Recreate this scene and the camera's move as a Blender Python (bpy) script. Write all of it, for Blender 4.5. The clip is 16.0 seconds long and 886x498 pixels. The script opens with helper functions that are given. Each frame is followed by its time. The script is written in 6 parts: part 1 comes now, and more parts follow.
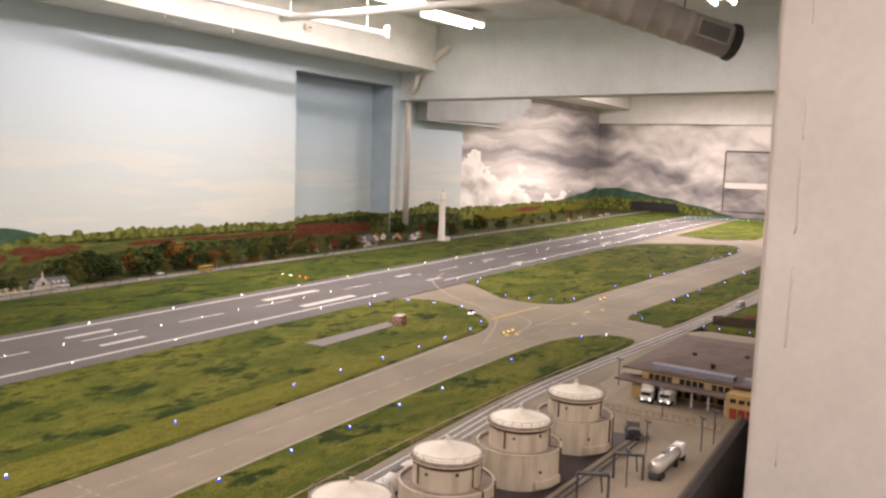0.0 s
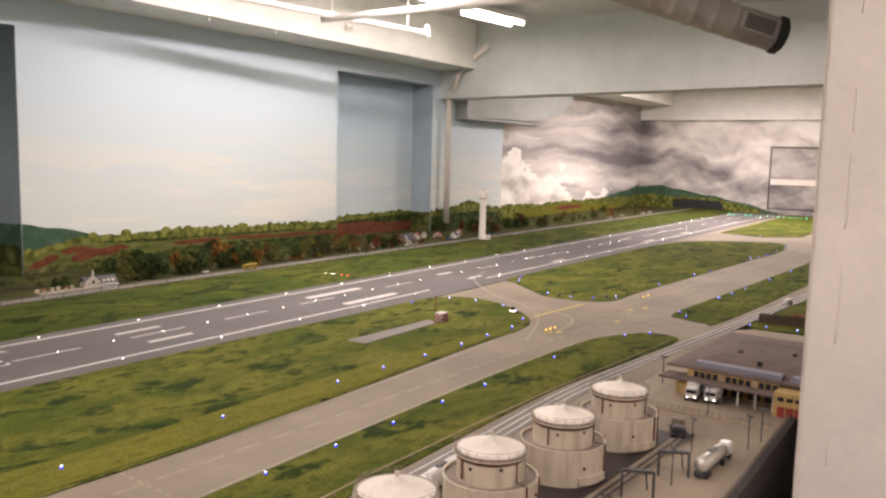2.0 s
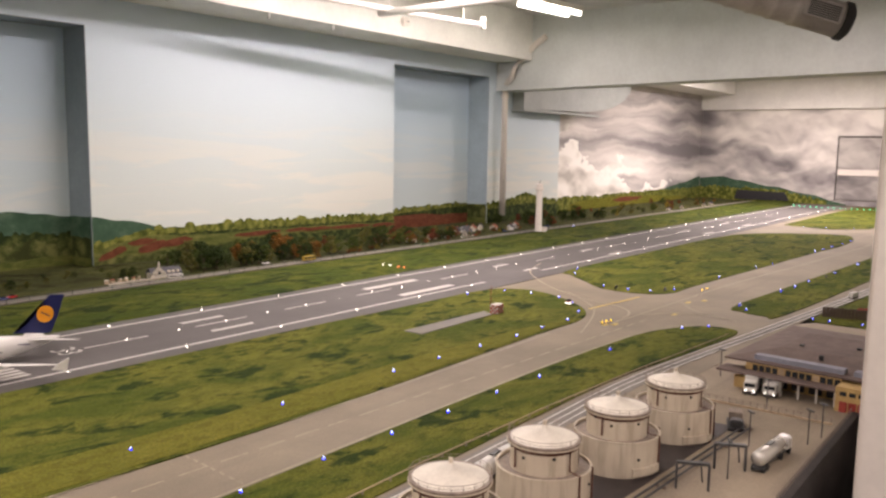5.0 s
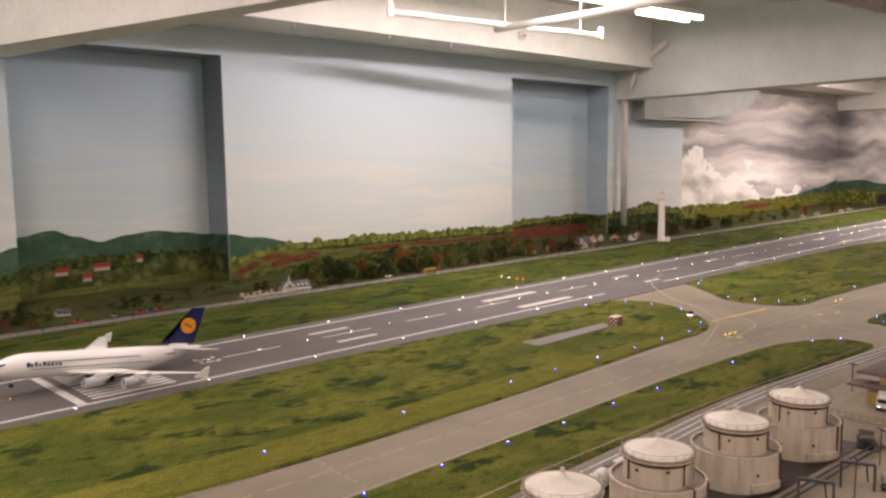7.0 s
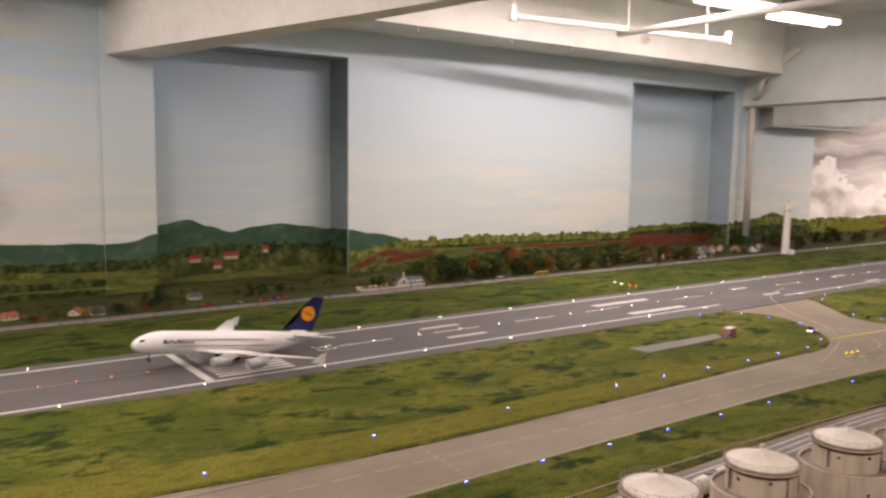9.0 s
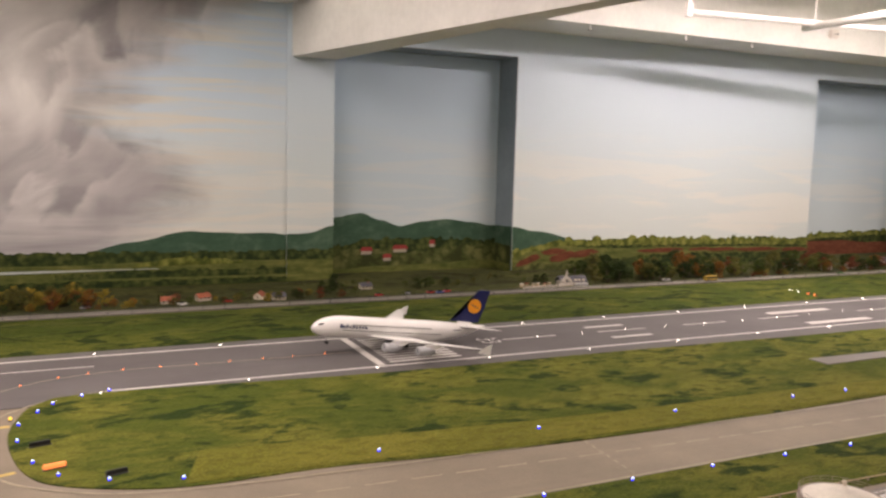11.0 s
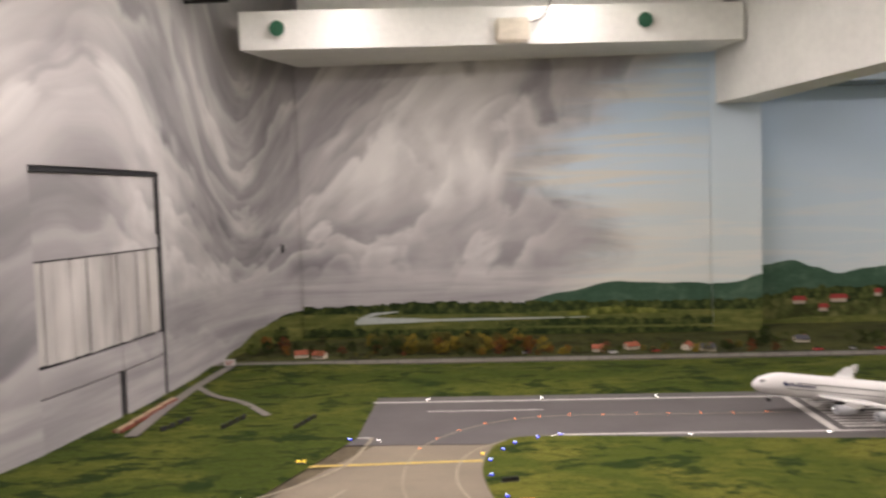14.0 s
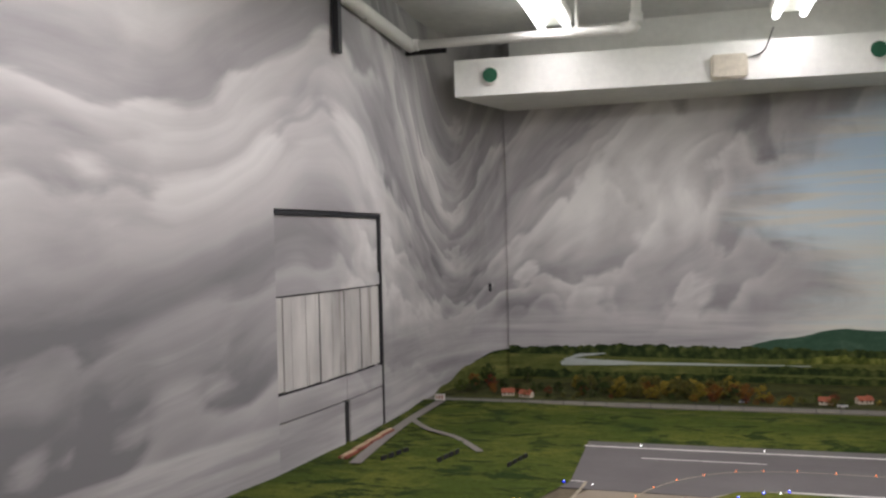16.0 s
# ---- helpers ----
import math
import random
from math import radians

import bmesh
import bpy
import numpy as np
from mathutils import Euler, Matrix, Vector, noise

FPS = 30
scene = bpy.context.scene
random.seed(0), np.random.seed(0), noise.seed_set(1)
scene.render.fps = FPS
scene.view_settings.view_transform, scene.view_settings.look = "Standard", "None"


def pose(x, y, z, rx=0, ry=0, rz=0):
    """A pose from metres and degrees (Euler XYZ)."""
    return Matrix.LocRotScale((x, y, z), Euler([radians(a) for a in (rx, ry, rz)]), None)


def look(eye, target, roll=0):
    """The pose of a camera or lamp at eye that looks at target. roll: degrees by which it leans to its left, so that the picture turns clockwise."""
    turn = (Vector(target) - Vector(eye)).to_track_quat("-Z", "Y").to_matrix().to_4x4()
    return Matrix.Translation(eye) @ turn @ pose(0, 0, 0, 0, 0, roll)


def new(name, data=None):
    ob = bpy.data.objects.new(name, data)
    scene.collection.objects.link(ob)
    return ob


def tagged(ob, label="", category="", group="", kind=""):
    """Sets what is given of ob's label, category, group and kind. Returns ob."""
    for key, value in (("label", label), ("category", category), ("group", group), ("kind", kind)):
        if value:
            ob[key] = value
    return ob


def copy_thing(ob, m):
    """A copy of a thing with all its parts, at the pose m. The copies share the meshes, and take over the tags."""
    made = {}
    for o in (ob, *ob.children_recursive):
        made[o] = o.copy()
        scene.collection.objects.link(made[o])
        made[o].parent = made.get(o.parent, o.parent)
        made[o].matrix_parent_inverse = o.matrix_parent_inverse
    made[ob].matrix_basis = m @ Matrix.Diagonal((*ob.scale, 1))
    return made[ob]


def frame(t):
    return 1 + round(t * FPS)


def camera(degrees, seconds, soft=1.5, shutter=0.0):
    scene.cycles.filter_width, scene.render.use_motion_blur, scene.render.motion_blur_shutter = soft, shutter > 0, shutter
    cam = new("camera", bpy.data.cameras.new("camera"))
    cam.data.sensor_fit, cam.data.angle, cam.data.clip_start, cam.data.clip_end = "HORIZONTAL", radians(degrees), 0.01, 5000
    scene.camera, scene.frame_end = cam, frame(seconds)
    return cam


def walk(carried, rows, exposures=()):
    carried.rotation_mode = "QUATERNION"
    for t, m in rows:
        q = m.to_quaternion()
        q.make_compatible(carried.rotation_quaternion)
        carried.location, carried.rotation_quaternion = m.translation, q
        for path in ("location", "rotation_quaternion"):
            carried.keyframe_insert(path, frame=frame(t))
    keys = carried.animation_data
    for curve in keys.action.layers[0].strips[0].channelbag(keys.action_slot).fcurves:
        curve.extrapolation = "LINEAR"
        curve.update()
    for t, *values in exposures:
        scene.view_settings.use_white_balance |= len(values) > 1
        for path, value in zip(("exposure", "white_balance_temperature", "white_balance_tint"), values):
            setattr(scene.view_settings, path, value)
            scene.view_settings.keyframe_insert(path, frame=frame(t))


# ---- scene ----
cam = camera(57.0, 16.0, soft=2.5, shutter=0.5)
PATH = [
    (0, (-0.966, -2.878, 0.872), (0.748, -1.872, 0.649), 1.9),
    (0.5, (-0.967, -2.881, 0.868), (0.735, -1.856, 0.645), 1.7),
    (1, (-0.976, -2.882, 0.87), (0.712, -1.836, 0.64), 1.6),
    (1.5, (-0.976, -2.88, 0.867), (0.698, -1.809, 0.638), 1.5),
    (2, (-0.977, -2.876, 0.865), (0.685, -1.787, 0.637), 1.4),
    (2.5, (-0.982, -2.881, 0.864), (0.669, -1.776, 0.631), 1.5),
    (3, (-0.984, -2.885, 0.863), (0.652, -1.759, 0.629), 1.5),
    (3.5, (-0.989, -2.892, 0.864), (0.626, -1.738, 0.624), 1.3),
    (6, (-1.0, -2.9, 0.864), (0.506, -1.606, 0.628), 0.3),
    (6.5, (-1.015, -2.929, 0.881), (0.418, -1.552, 0.659), -0.3),
    (7, (-1.031, -2.961, 0.884), (0.353, -1.535, 0.661), -0.7),
    (7.5, (-1.044, -2.988, 0.892), (0.312, -1.533, 0.682), -0.3),
    (8, (-1.047, -3.005, 0.884), (0.25, -1.498, 0.665), -0.1),
    (8.5, (-1.063, -3.02, 0.886), (0.2, -1.484, 0.673), 0.5),
    (9, (-1.076, -3.028, 0.884), (0.095, -1.422, 0.666), 0.8),
    (11.5, (-1.152, -3.053, 0.867), (-0.407, -1.211, 0.643), 1.3),
    (12, (-1.168, -3.048, 0.871), (-0.547, -1.16, 0.647), 0.9),
    (12.5, (-1.199, -3.056, 0.879), (-0.749, -1.119, 0.662), 0.1),
    (13, (-1.221, -3.076, 0.896), (-0.945, -1.104, 0.716), -0.9),
    (13.5, (-1.269, -3.096, 0.915), (-1.164, -1.104, 0.767), -1.4),
    (14, (-1.286, -3.103, 0.925), (-1.386, -1.109, 0.805), -1.7),
    (14.5, (-1.346, -3.141, 0.942), (-1.69, -1.173, 0.858), -1.5),
    (15, (-1.371, -3.149, 0.954), (-1.896, -1.22, 0.9), -1.6),
    (15.5, (-1.372, -3.156, 0.945), (-1.94, -1.239, 0.916), -1.3),
    (16, (-1.366, -3.161, 0.945), (-1.927, -1.242, 0.929), -1.4),
]
EXPOSURES = [(0, 0.15, 6500, 10), (3.5, 0.1, 6500, 10), (6, 0.1, 6600, 12), (6.5, -0.1, 6650, 13), (7, -0.14, 6650, 13), (9, -0.14, 6650, 13), (11.5, 0.0, 6600, 11), (13, 0.12, 6450, 10), (14.5, -0.25, 6000, 6), (16, -0.45, 5700, 3)]
walk(cam, [(t, look(e, g, r)) for t, e, g, r in PATH], EXPOSURES)

# ---------------------------------------------------------------- light
world = bpy.data.worlds.new("world")
scene.world = world
world.use_nodes = True
world.node_tree.nodes["Background"].inputs[0].default_value = (1.0, 0.86, 0.72, 1)
world.node_tree.nodes["Background"].inputs[1].default_value = 0.05


# ---------------------------------------------------------------- materials
def material(name, rough=0.7, metal=0.0, spec=0.5):
    m = bpy.data.materials.new(name)
    m.use_nodes = True
    b = m.node_tree.nodes["Principled BSDF"]
    b.inputs["Roughness"].default_value = rough
    b.inputs["Metallic"].default_value = metal
    b.inputs["Specular IOR Level"].default_value = spec
    return m, m.node_tree, b


def node(nt, kind, **kw):
    n = nt.nodes.new(kind)
    for k, v in kw.items():
        setattr(n, k, v)
    return n


def put(nt, socket, value):
    if isinstance(value, (int, float)):
        socket.default_value = value
    elif isinstance(value, tuple):
        socket.default_value = value if len(value) != 3 or socket.type == "VECTOR" else (*value, 1)
    else:
        nt.links.new(value, socket)


def math_n(nt, op, a, b=0.0, c=0.0, clamp=False):
    n = node(nt, "ShaderNodeMath", operation=op, use_clamp=clamp)
    for s, v in zip(n.inputs, (a, b, c)):
        put(nt, s, v)
    return n.outputs[0]


def mix(nt, f, a, b, mode="MIX"):
    n = node(nt, "ShaderNodeMix", data_type="RGBA", blend_type=mode)
    put(nt, n.inputs[0], f)
    put(nt, n.inputs[6], a)
    put(nt, n.inputs[7], b)
    return n.outputs[2]


def place(nt, scale=(1, 1, 1), shift=(0, 0, 0)):
    g = node(nt, "ShaderNodeNewGeometry")
    mp = node(nt, "ShaderNodeMapping")
    nt.links.new(g.outputs["Position"], mp.inputs[0])
    mp.inputs["Scale"].default_value = scale
    mp.inputs["Location"].default_value = shift
    return mp.outputs[0]


def fbm(nt, vec, scale, detail=5.0, rough=0.55, dist=0.0):
    n = node(nt, "ShaderNodeTexNoise")
    put(nt, n.inputs["Vector"], vec)
    n.inputs["Scale"].default_value = scale
    n.inputs["Detail"].default_value = detail
    n.inputs["Roughness"].default_value = rough
    n.inputs["Distortion"].default_value = dist
    return n.outputs["Fac"]


def step(nt, v, lo, hi, a=0.0, b=1.0):
    n = node(nt, "ShaderNodeMapRange", interpolation_type="SMOOTHSTEP")
    put(nt, n.inputs[0], v)
    for i, q in enumerate((lo, hi, a, b)):
        put(nt, n.inputs[i + 1], q)
    return n.outputs[0]


def ramp(nt, f, stops):
    n = node(nt, "ShaderNodeValToRGB")
    nt.links.new(f, n.inputs[0])
    while len(n.color_ramp.elements) < len(stops):
        n.color_ramp.elements.new(0.5)
    for e, (p, c) in zip(n.color_ramp.elements, stops):
        e.position, e.color = p, (*c, 1)
    return n.outputs[0]


def bump(nt, b, h, strength=0.3, dist=0.01):
    n = node(nt, "ShaderNodeBump")
    n.inputs["Strength"].default_value = strength
    n.inputs["Distance"].default_value = dist
    nt.links.new(h, n.inputs["Height"])
    nt.links.new(n.outputs[0], b.inputs["Normal"])


def plain(name, colour, rough=0.6, metal=0.0, vary=0.12, scale=30.0, bumpy=0.0, fine=True):
    """A painted or moulded surface with faint mottling at two scales."""
    m, nt, b = material(name, rough, metal)
    v = place(nt)
    f = math_n(nt, "ADD", math_n(nt, "MULTIPLY", fbm(nt, v, scale), 0.6), math_n(nt, "MULTIPLY", fbm(nt, v, scale * 7), 0.4))
    dark = tuple(c * (1 - 2 * vary) for c in colour)
    light = tuple(min(1, c * (1 + 1.2 * vary)) for c in colour)
    nt.links.new(ramp(nt, f, [(0.3, dark), (0.7, light)]), b.inputs["Base Color"])
    if bumpy:
        bump(nt, b, fbm(nt, v, scale * 4), bumpy, 0.004)
    return m


def glow(name, colour, strength):
    m, nt, b = material(name, 0.4)
    b.inputs["Base Color"].default_value = (*colour, 1)
    b.inputs["Emission Color"].default_value = (*colour, 1)
    b.inputs["Emission Strength"].default_value = strength
    return m


def grass_mat(name, light, mid, dark, patch=0.58, shift=0.0):
    m, nt, b = material(name, 0.95, 0, 0.1)
    v = place(nt, shift=(shift, shift, 0))
    vs = place(nt, (0.8, 1.45, 1.0), (shift, 2 * shift, 0))
    broad = fbm(nt, vs, 2.6, 6, 0.62, 0.4)
    tuft = fbm(nt, vs, 5.2, 6, 0.62, 0.5)
    fine = fbm(nt, v, 130.0, 3, 0.7)
    clump = fbm(nt, vs, 19.0, 5, 0.62, 0.3)
    col = ramp(nt, broad, [(0.42, mid), (0.60, light)])
    col = mix(nt, step(nt, clump, 0.49, 0.62, 0.0, 0.5), col, tuple(c * 0.6 for c in mid))
    deep = math_n(nt, "ADD", tuft, math_n(nt, "MULTIPLY_ADD", clump, 0.3, -0.15))
    col = mix(nt, step(nt, deep, patch - 0.015, patch + 0.105, 0.0, 0.92), col, dark)
    col = mix(nt, step(nt, fine, 0.3, 0.72, 0.6, 0.0), col, tuple(c * 0.3 for c in dark))
    nt.links.new(col, b.inputs["Base Color"])
    h = math_n(nt, "ADD", math_n(nt, "MULTIPLY", fine, 0.6), math_n(nt, "ADD", tuft, clump))
    bump(nt, b, h, 0.8, 0.012)
    return m


def asphalt_mat(name, base, streak, scale=1.0):
    m, nt, b = material(name, 0.75, 0, 0.35)
    v = place(nt)
    lengthwise = place(nt, (0.35, 9.0, 1.0))
    f = fbm(nt, v, 2.2 * scale, 6, 0.6)
    grit = fbm(nt, v, 220, 2)
    s = fbm(nt, lengthwise, 1.0, 5, 0.65)
    col = ramp(nt, f, [(0.3, tuple(c * 0.8 for c in base)), (0.7, tuple(c * 1.15 for c in base))])
    col = mix(nt, step(nt, s, 0.5, 0.75, 0.0, 0.6), col, streak)
    col = mix(nt, step(nt, grit, 0.35, 0.7, 0.18, 0.0), col, (0.03, 0.028, 0.025))
    nt.links.new(col, b.inputs["Base Color"])
    bump(nt, b, grit, 0.15, 0.002)
    return m


def streaks(nt, v, dens):
    return fbm(nt, v, dens, 6, 0.6, 0.8)


def sky_colour(nt):
    """Pale painted sky: blue above, cream below, with thin warm cloud streaks."""
    sep = node(nt, "ShaderNodeSeparateXYZ")
    nt.links.new(place(nt), sep.inputs[0])
    z = sep.outputs[2]
    base = ramp(nt, step(nt, z, 0.15, 2.0), [(0.0, (0.565, 0.61, 0.58)), (0.3, (0.55, 0.625, 0.64)), (0.6, (0.56, 0.655, 0.715)), (1.0, (0.585, 0.685, 0.785))])
    thin = streaks(nt, place(nt, (0.6, 0.6, 6.0)), 1.3)
    low = step(nt, z, 1.25, 0.55)
    cl = math_n(nt, "MULTIPLY", step(nt, thin, 0.47, 0.6), low)
    col = mix(nt, math_n(nt, "MULTIPLY", cl, 0.5), base, (0.70, 0.675, 0.60))
    rosy = streaks(nt, place(nt, (0.8, 0.8, 7.0), (5, 3, 2)), 1.6)
    col = mix(nt, math_n(nt, "MULTIPLY", math_n(nt, "MULTIPLY", step(nt, rosy, 0.58, 0.72), low), 0.2), col, (0.78, 0.63, 0.52))
    return col, sep


def wall_run(nt, cross="ADD"):
    """Position along the walls round a corner, and the height."""
    sep = node(nt, "ShaderNodeSeparateXYZ")
    nt.links.new(place(nt), sep.inputs[0])
    return math_n(nt, cross, sep.outputs[0], sep.outputs[1]), sep


def vec2(nt, a, b, c=0.0):
    n = node(nt, "ShaderNodeCombineXYZ")
    for s_, v in zip(n.inputs, (a, b, c)):
        put(nt, s_, v)
    return n.outputs[0]


def shifted(nt, v, by, scale=(1, 1, 1)):
    n = node(nt, "ShaderNodeVectorMath", operation="MULTIPLY_ADD")
    put(nt, n.inputs[0], v)
    n.inputs[1].default_value = scale
    put(nt, n.inputs[2], by)
    return n.outputs[0]


def heap(nt, v, freq, ragged=0.55):
    """Height of heaped cloud: rounded billows with finer ones on them."""
    vo = node(nt, "ShaderNodeTexVoronoi", feature="SMOOTH_F1", voronoi_dimensions="2D")
    nt.links.new(v, vo.inputs["Vector"])
    vo.inputs["Scale"].default_value = freq
    vo.inputs["Detail"].default_value = 2.5
    vo.inputs["Roughness"].default_value = ragged
    vo.inputs["Smoothness"].default_value = 0.2
    n = fbm(nt, v, freq * 0.8, 5, 0.55, 0.3)
    return math_n(nt, "SUBTRACT", math_n(nt, "MULTIPLY", n, 0.75), math_n(nt, "MULTIPLY", vo.outputs["Distance"], 1.0))


def brushed(nt, v, freq, light, gain):
    """Painted relief: each billow pale on its upper side and grey below."""
    h = math_n(nt, "SUBTRACT", heap(nt, v, freq), heap(nt, shifted(nt, v, light), freq))
    return math_n(nt, "MULTIPLY_ADD", h, gain, 0.0)


def storm_colour(nt, shift=(0, 0, 0), dark=1.0):
    """Storm cloud brushed in strokes that rise like a fountain from the foot of the room's corner."""
    u, sep = wall_run(nt)
    z = sep.outputs[2]
    du = math_n(nt, "ADD", u, 0.85 + shift[0])
    far = math_n(nt, "SQRT", math_n(nt, "MULTIPLY_ADD", du, du, 0.22))
    rise = math_n(nt, "SUBTRACT", z, 0.10 + shift[2])
    flow = math_n(nt, "DIVIDE", rise, math_n(nt, "POWER", far, 0.8))
    beyond = step(nt, du, -1.3, -3.0)
    climb = mix(nt, beyond, flow, math_n(nt, "MULTIPLY_ADD", u, -0.03, math_n(nt, "MULTIPLY", rise, 0.85)))
    warp = node(nt, "ShaderNodeTexNoise")
    nt.links.new(place(nt, (1, 1, 1.2), shift), warp.inputs["Vector"])
    for k, q in (("Scale", 1.3), ("Detail", 2.0), ("Roughness", 0.4)):
        warp.inputs[k].default_value = q
    v = shifted(nt, warp.outputs["Color"], vec2(nt, math_n(nt, "MULTIPLY", du, step(nt, du, -1.3, -3.0, 0.85, 0.42)), climb), (0.4, 0.3, 0))
    split = node(nt, "ShaderNodeSeparateXYZ")
    nt.links.new(v, split.inputs[0])
    f = split.outputs[1]
    mass = fbm(nt, shifted(nt, v, (7.3, 2.1, 0), (0.9, 1.1, 1)), 1.0, 4, 0.5)
    grain = fbm(nt, shifted(nt, v, (0, 0, 0), (1, 2.2, 1)), 3.2, 5, 0.6)
    tone = math_n(nt, "MULTIPLY_ADD", mass, 1.2, -0.12)
    # banks of heaped cloud one before another, each pale along its scalloped upper edge
    for k, top in enumerate((3.1, 2.55, 2.15, 1.82, 1.54, 1.30, 1.10, 0.92, 0.74, 0.56, 0.40)):
        at = shifted(nt, v, (3.7 * k, 1.3 * k, 0))
        vo = node(nt, "ShaderNodeTexVoronoi", feature="SMOOTH_F1", voronoi_dimensions="2D")
        nt.links.new(at, vo.inputs["Vector"])
        for key, q in (("Scale", 2.3 + 0.25 * (k % 3)), ("Detail", 2.0), ("Roughness", 0.5), ("Smoothness", 0.15)):
            vo.inputs[key].default_value = q
        sway = fbm(nt, at, 0.8, 2, 0.4)
        e = math_n(nt, "MULTIPLY_ADD", sway, 0.9, top - 0.25)
        e = math_n(nt, "MULTIPLY_ADD", vo.outputs["Distance"], -0.30, e)
        e = math_n(nt, "MULTIPLY_ADD", grain, 0.14, e)
        below = math_n(nt, "SUBTRACT", e, f)
        inside = math_n(nt, "MULTIPLY", step(nt, below, -0.022, 0.05), step(nt, fbm(nt, at, 1.1, 2, 0.4), 0.34, 0.56, 0.12, 0.82))
        shade = math_n(nt, "ADD", step(nt, below, 0.0, 0.36, 0.76 - 0.1 * (k % 2), 0.25), math_n(nt, "MULTIPLY_ADD", grain, 0.62, -0.31))
        shade = math_n(nt, "ADD", shade, math_n(nt, "MULTIPLY_ADD", mass, 1.0, -0.46))
        tone = mix(nt, inside, tone, shade)
    tone = math_n(nt, "ADD", tone, math_n(nt, "MULTIPLY", beyond, step(nt, z, 0.45, 1.6, -0.20, 0.24)))
    gloom = math_n(nt, "MULTIPLY", step(nt, z, 0.20, 0.24), step(nt, z, 0.65, 0.32))
    tone = math_n(nt, "MULTIPLY_ADD", math_n(nt, "MULTIPLY", gloom, beyond), -0.18, tone)
    # level bands of haze just above the painted horizon
    sweep = fbm(nt, place(nt, (0.5, 0.5, 9.0), shift), 1.3, 5, 0.6)
    belt = math_n(nt, "MULTIPLY", step(nt, z, 0.56, 0.34), step(nt, du, -2.4, -1.0))
    belt = math_n(nt, "MAXIMUM", belt, step(nt, z, 0.23, 0.20))
    tone = mix(nt, math_n(nt, "MULTIPLY", belt, 0.75), tone, math_n(nt, "MULTIPLY_ADD", sweep, 1.4, -0.28))
    d = dark
    return ramp(nt, tone, [(0.08, (0.20 * d, 0.195 * d, 0.20 * d)), (0.36, (0.345 * d, 0.33 * d, 0.33 * d)), (0.62, (0.50 * d, 0.482 * d, 0.47 * d)), (0.92, (0.74 * d, 0.72 * d, 0.69 * d))])


def far_storm_colour(nt, dark=1.0):
    """Far walls: level dark bands over a white cumulus, and rolling billows round the corner."""
    u, sep = wall_run(nt, "SUBTRACT")
    x, y, z = sep.outputs
    warp = fbm(nt, place(nt, (1, 1, 1.4)), 1.1, 4, 0.5)
    lift = math_n(nt, "MULTIPLY_ADD", warp, 0.7, -0.35)
    level = vec2(nt, math_n(nt, "MULTIPLY", u, 0.15), math_n(nt, "MULTIPLY_ADD", lift, 0.6, z))
    east = step(nt, y, 2.45, 2.1)
    roll = vec2(nt, math_n(nt, "MULTIPLY_ADD", z, 0.25, math_n(nt, "MULTIPLY", u, 0.55)), math_n(nt, "ADD", math_n(nt, "MULTIPLY_ADD", u, -0.12, z), lift))
    band = fbm(nt, shifted(nt, level, (3.1, 0.6, 0), (1, 1.9, 1)), 1.5, 5, 0.5)
    bands = math_n(nt, "ADD", math_n(nt, "MULTIPLY_ADD", band, 2.3, -0.58), brushed(nt, level, 2.2, (0.02, 0.12, 0), 0.22))
    gloom = math_n(nt, "MULTIPLY", step(nt, x, 10.5, 13.2, 0.0, 0.36), math_n(nt, "MULTIPLY", step(nt, z, 0.35, 0.6), step(nt, z, 1.7, 1.35, 0.45, 1.0)))
    bands = math_n(nt, "SUBTRACT", bands, gloom)
    rolls = math_n(nt, "ADD", 0.56, math_n(nt, "ADD", brushed(nt, roll, 1.4, (0.05, 0.2, 0), 0.6), brushed(nt, roll, 3.6, (0.03, 0.08, 0), 0.2)))
    rolls = math_n(nt, "ADD", rolls, step(nt, z, 0.3, 1.4, -0.16, 0.12))
    tone = mix(nt, east, bands, rolls)
    d = dark
    col = ramp(nt, tone, [(0.05, (0.17 * d, 0.16 * d, 0.165 * d)), (0.38, (0.36 * d, 0.34 * d, 0.33 * d)), (0.62, (0.55 * d, 0.52 * d, 0.49 * d)), (0.95, (0.76 * d, 0.73 * d, 0.68 * d))])
    flat_ = vec2(nt, math_n(nt, "MULTIPLY", x, 0.55), z)
    puff = heap(nt, shifted(nt, flat_, (1.7, 0.35, 0)), 2.4)
    top = math_n(nt, "MULTIPLY_ADD", x, -0.20, 2.98)
    under = math_n(nt, "SUBTRACT", math_n(nt, "MULTIPLY_ADD", puff, 0.75, top), z)
    inside = math_n(nt, "MULTIPLY", step(nt, under, -0.01, 0.035), step(nt, y, 2.2, 2.45))
    inside = math_n(nt, "MULTIPLY", inside, step(nt, x, 12.9, 12.2))
    glow_ = math_n(nt, "ADD", brushed(nt, flat_, 2.0, (0.05, 0.13, 0), 0.85), step(nt, under, 0.0, 0.7, 0.86, 0.5))
    white_ = ramp(nt, glow_, [(0.15, (0.44, 0.42, 0.38)), (0.5, (0.66, 0.635, 0.58)), (0.85, (0.82, 0.80, 0.75))])
    return mix(nt, inside, col, white_)


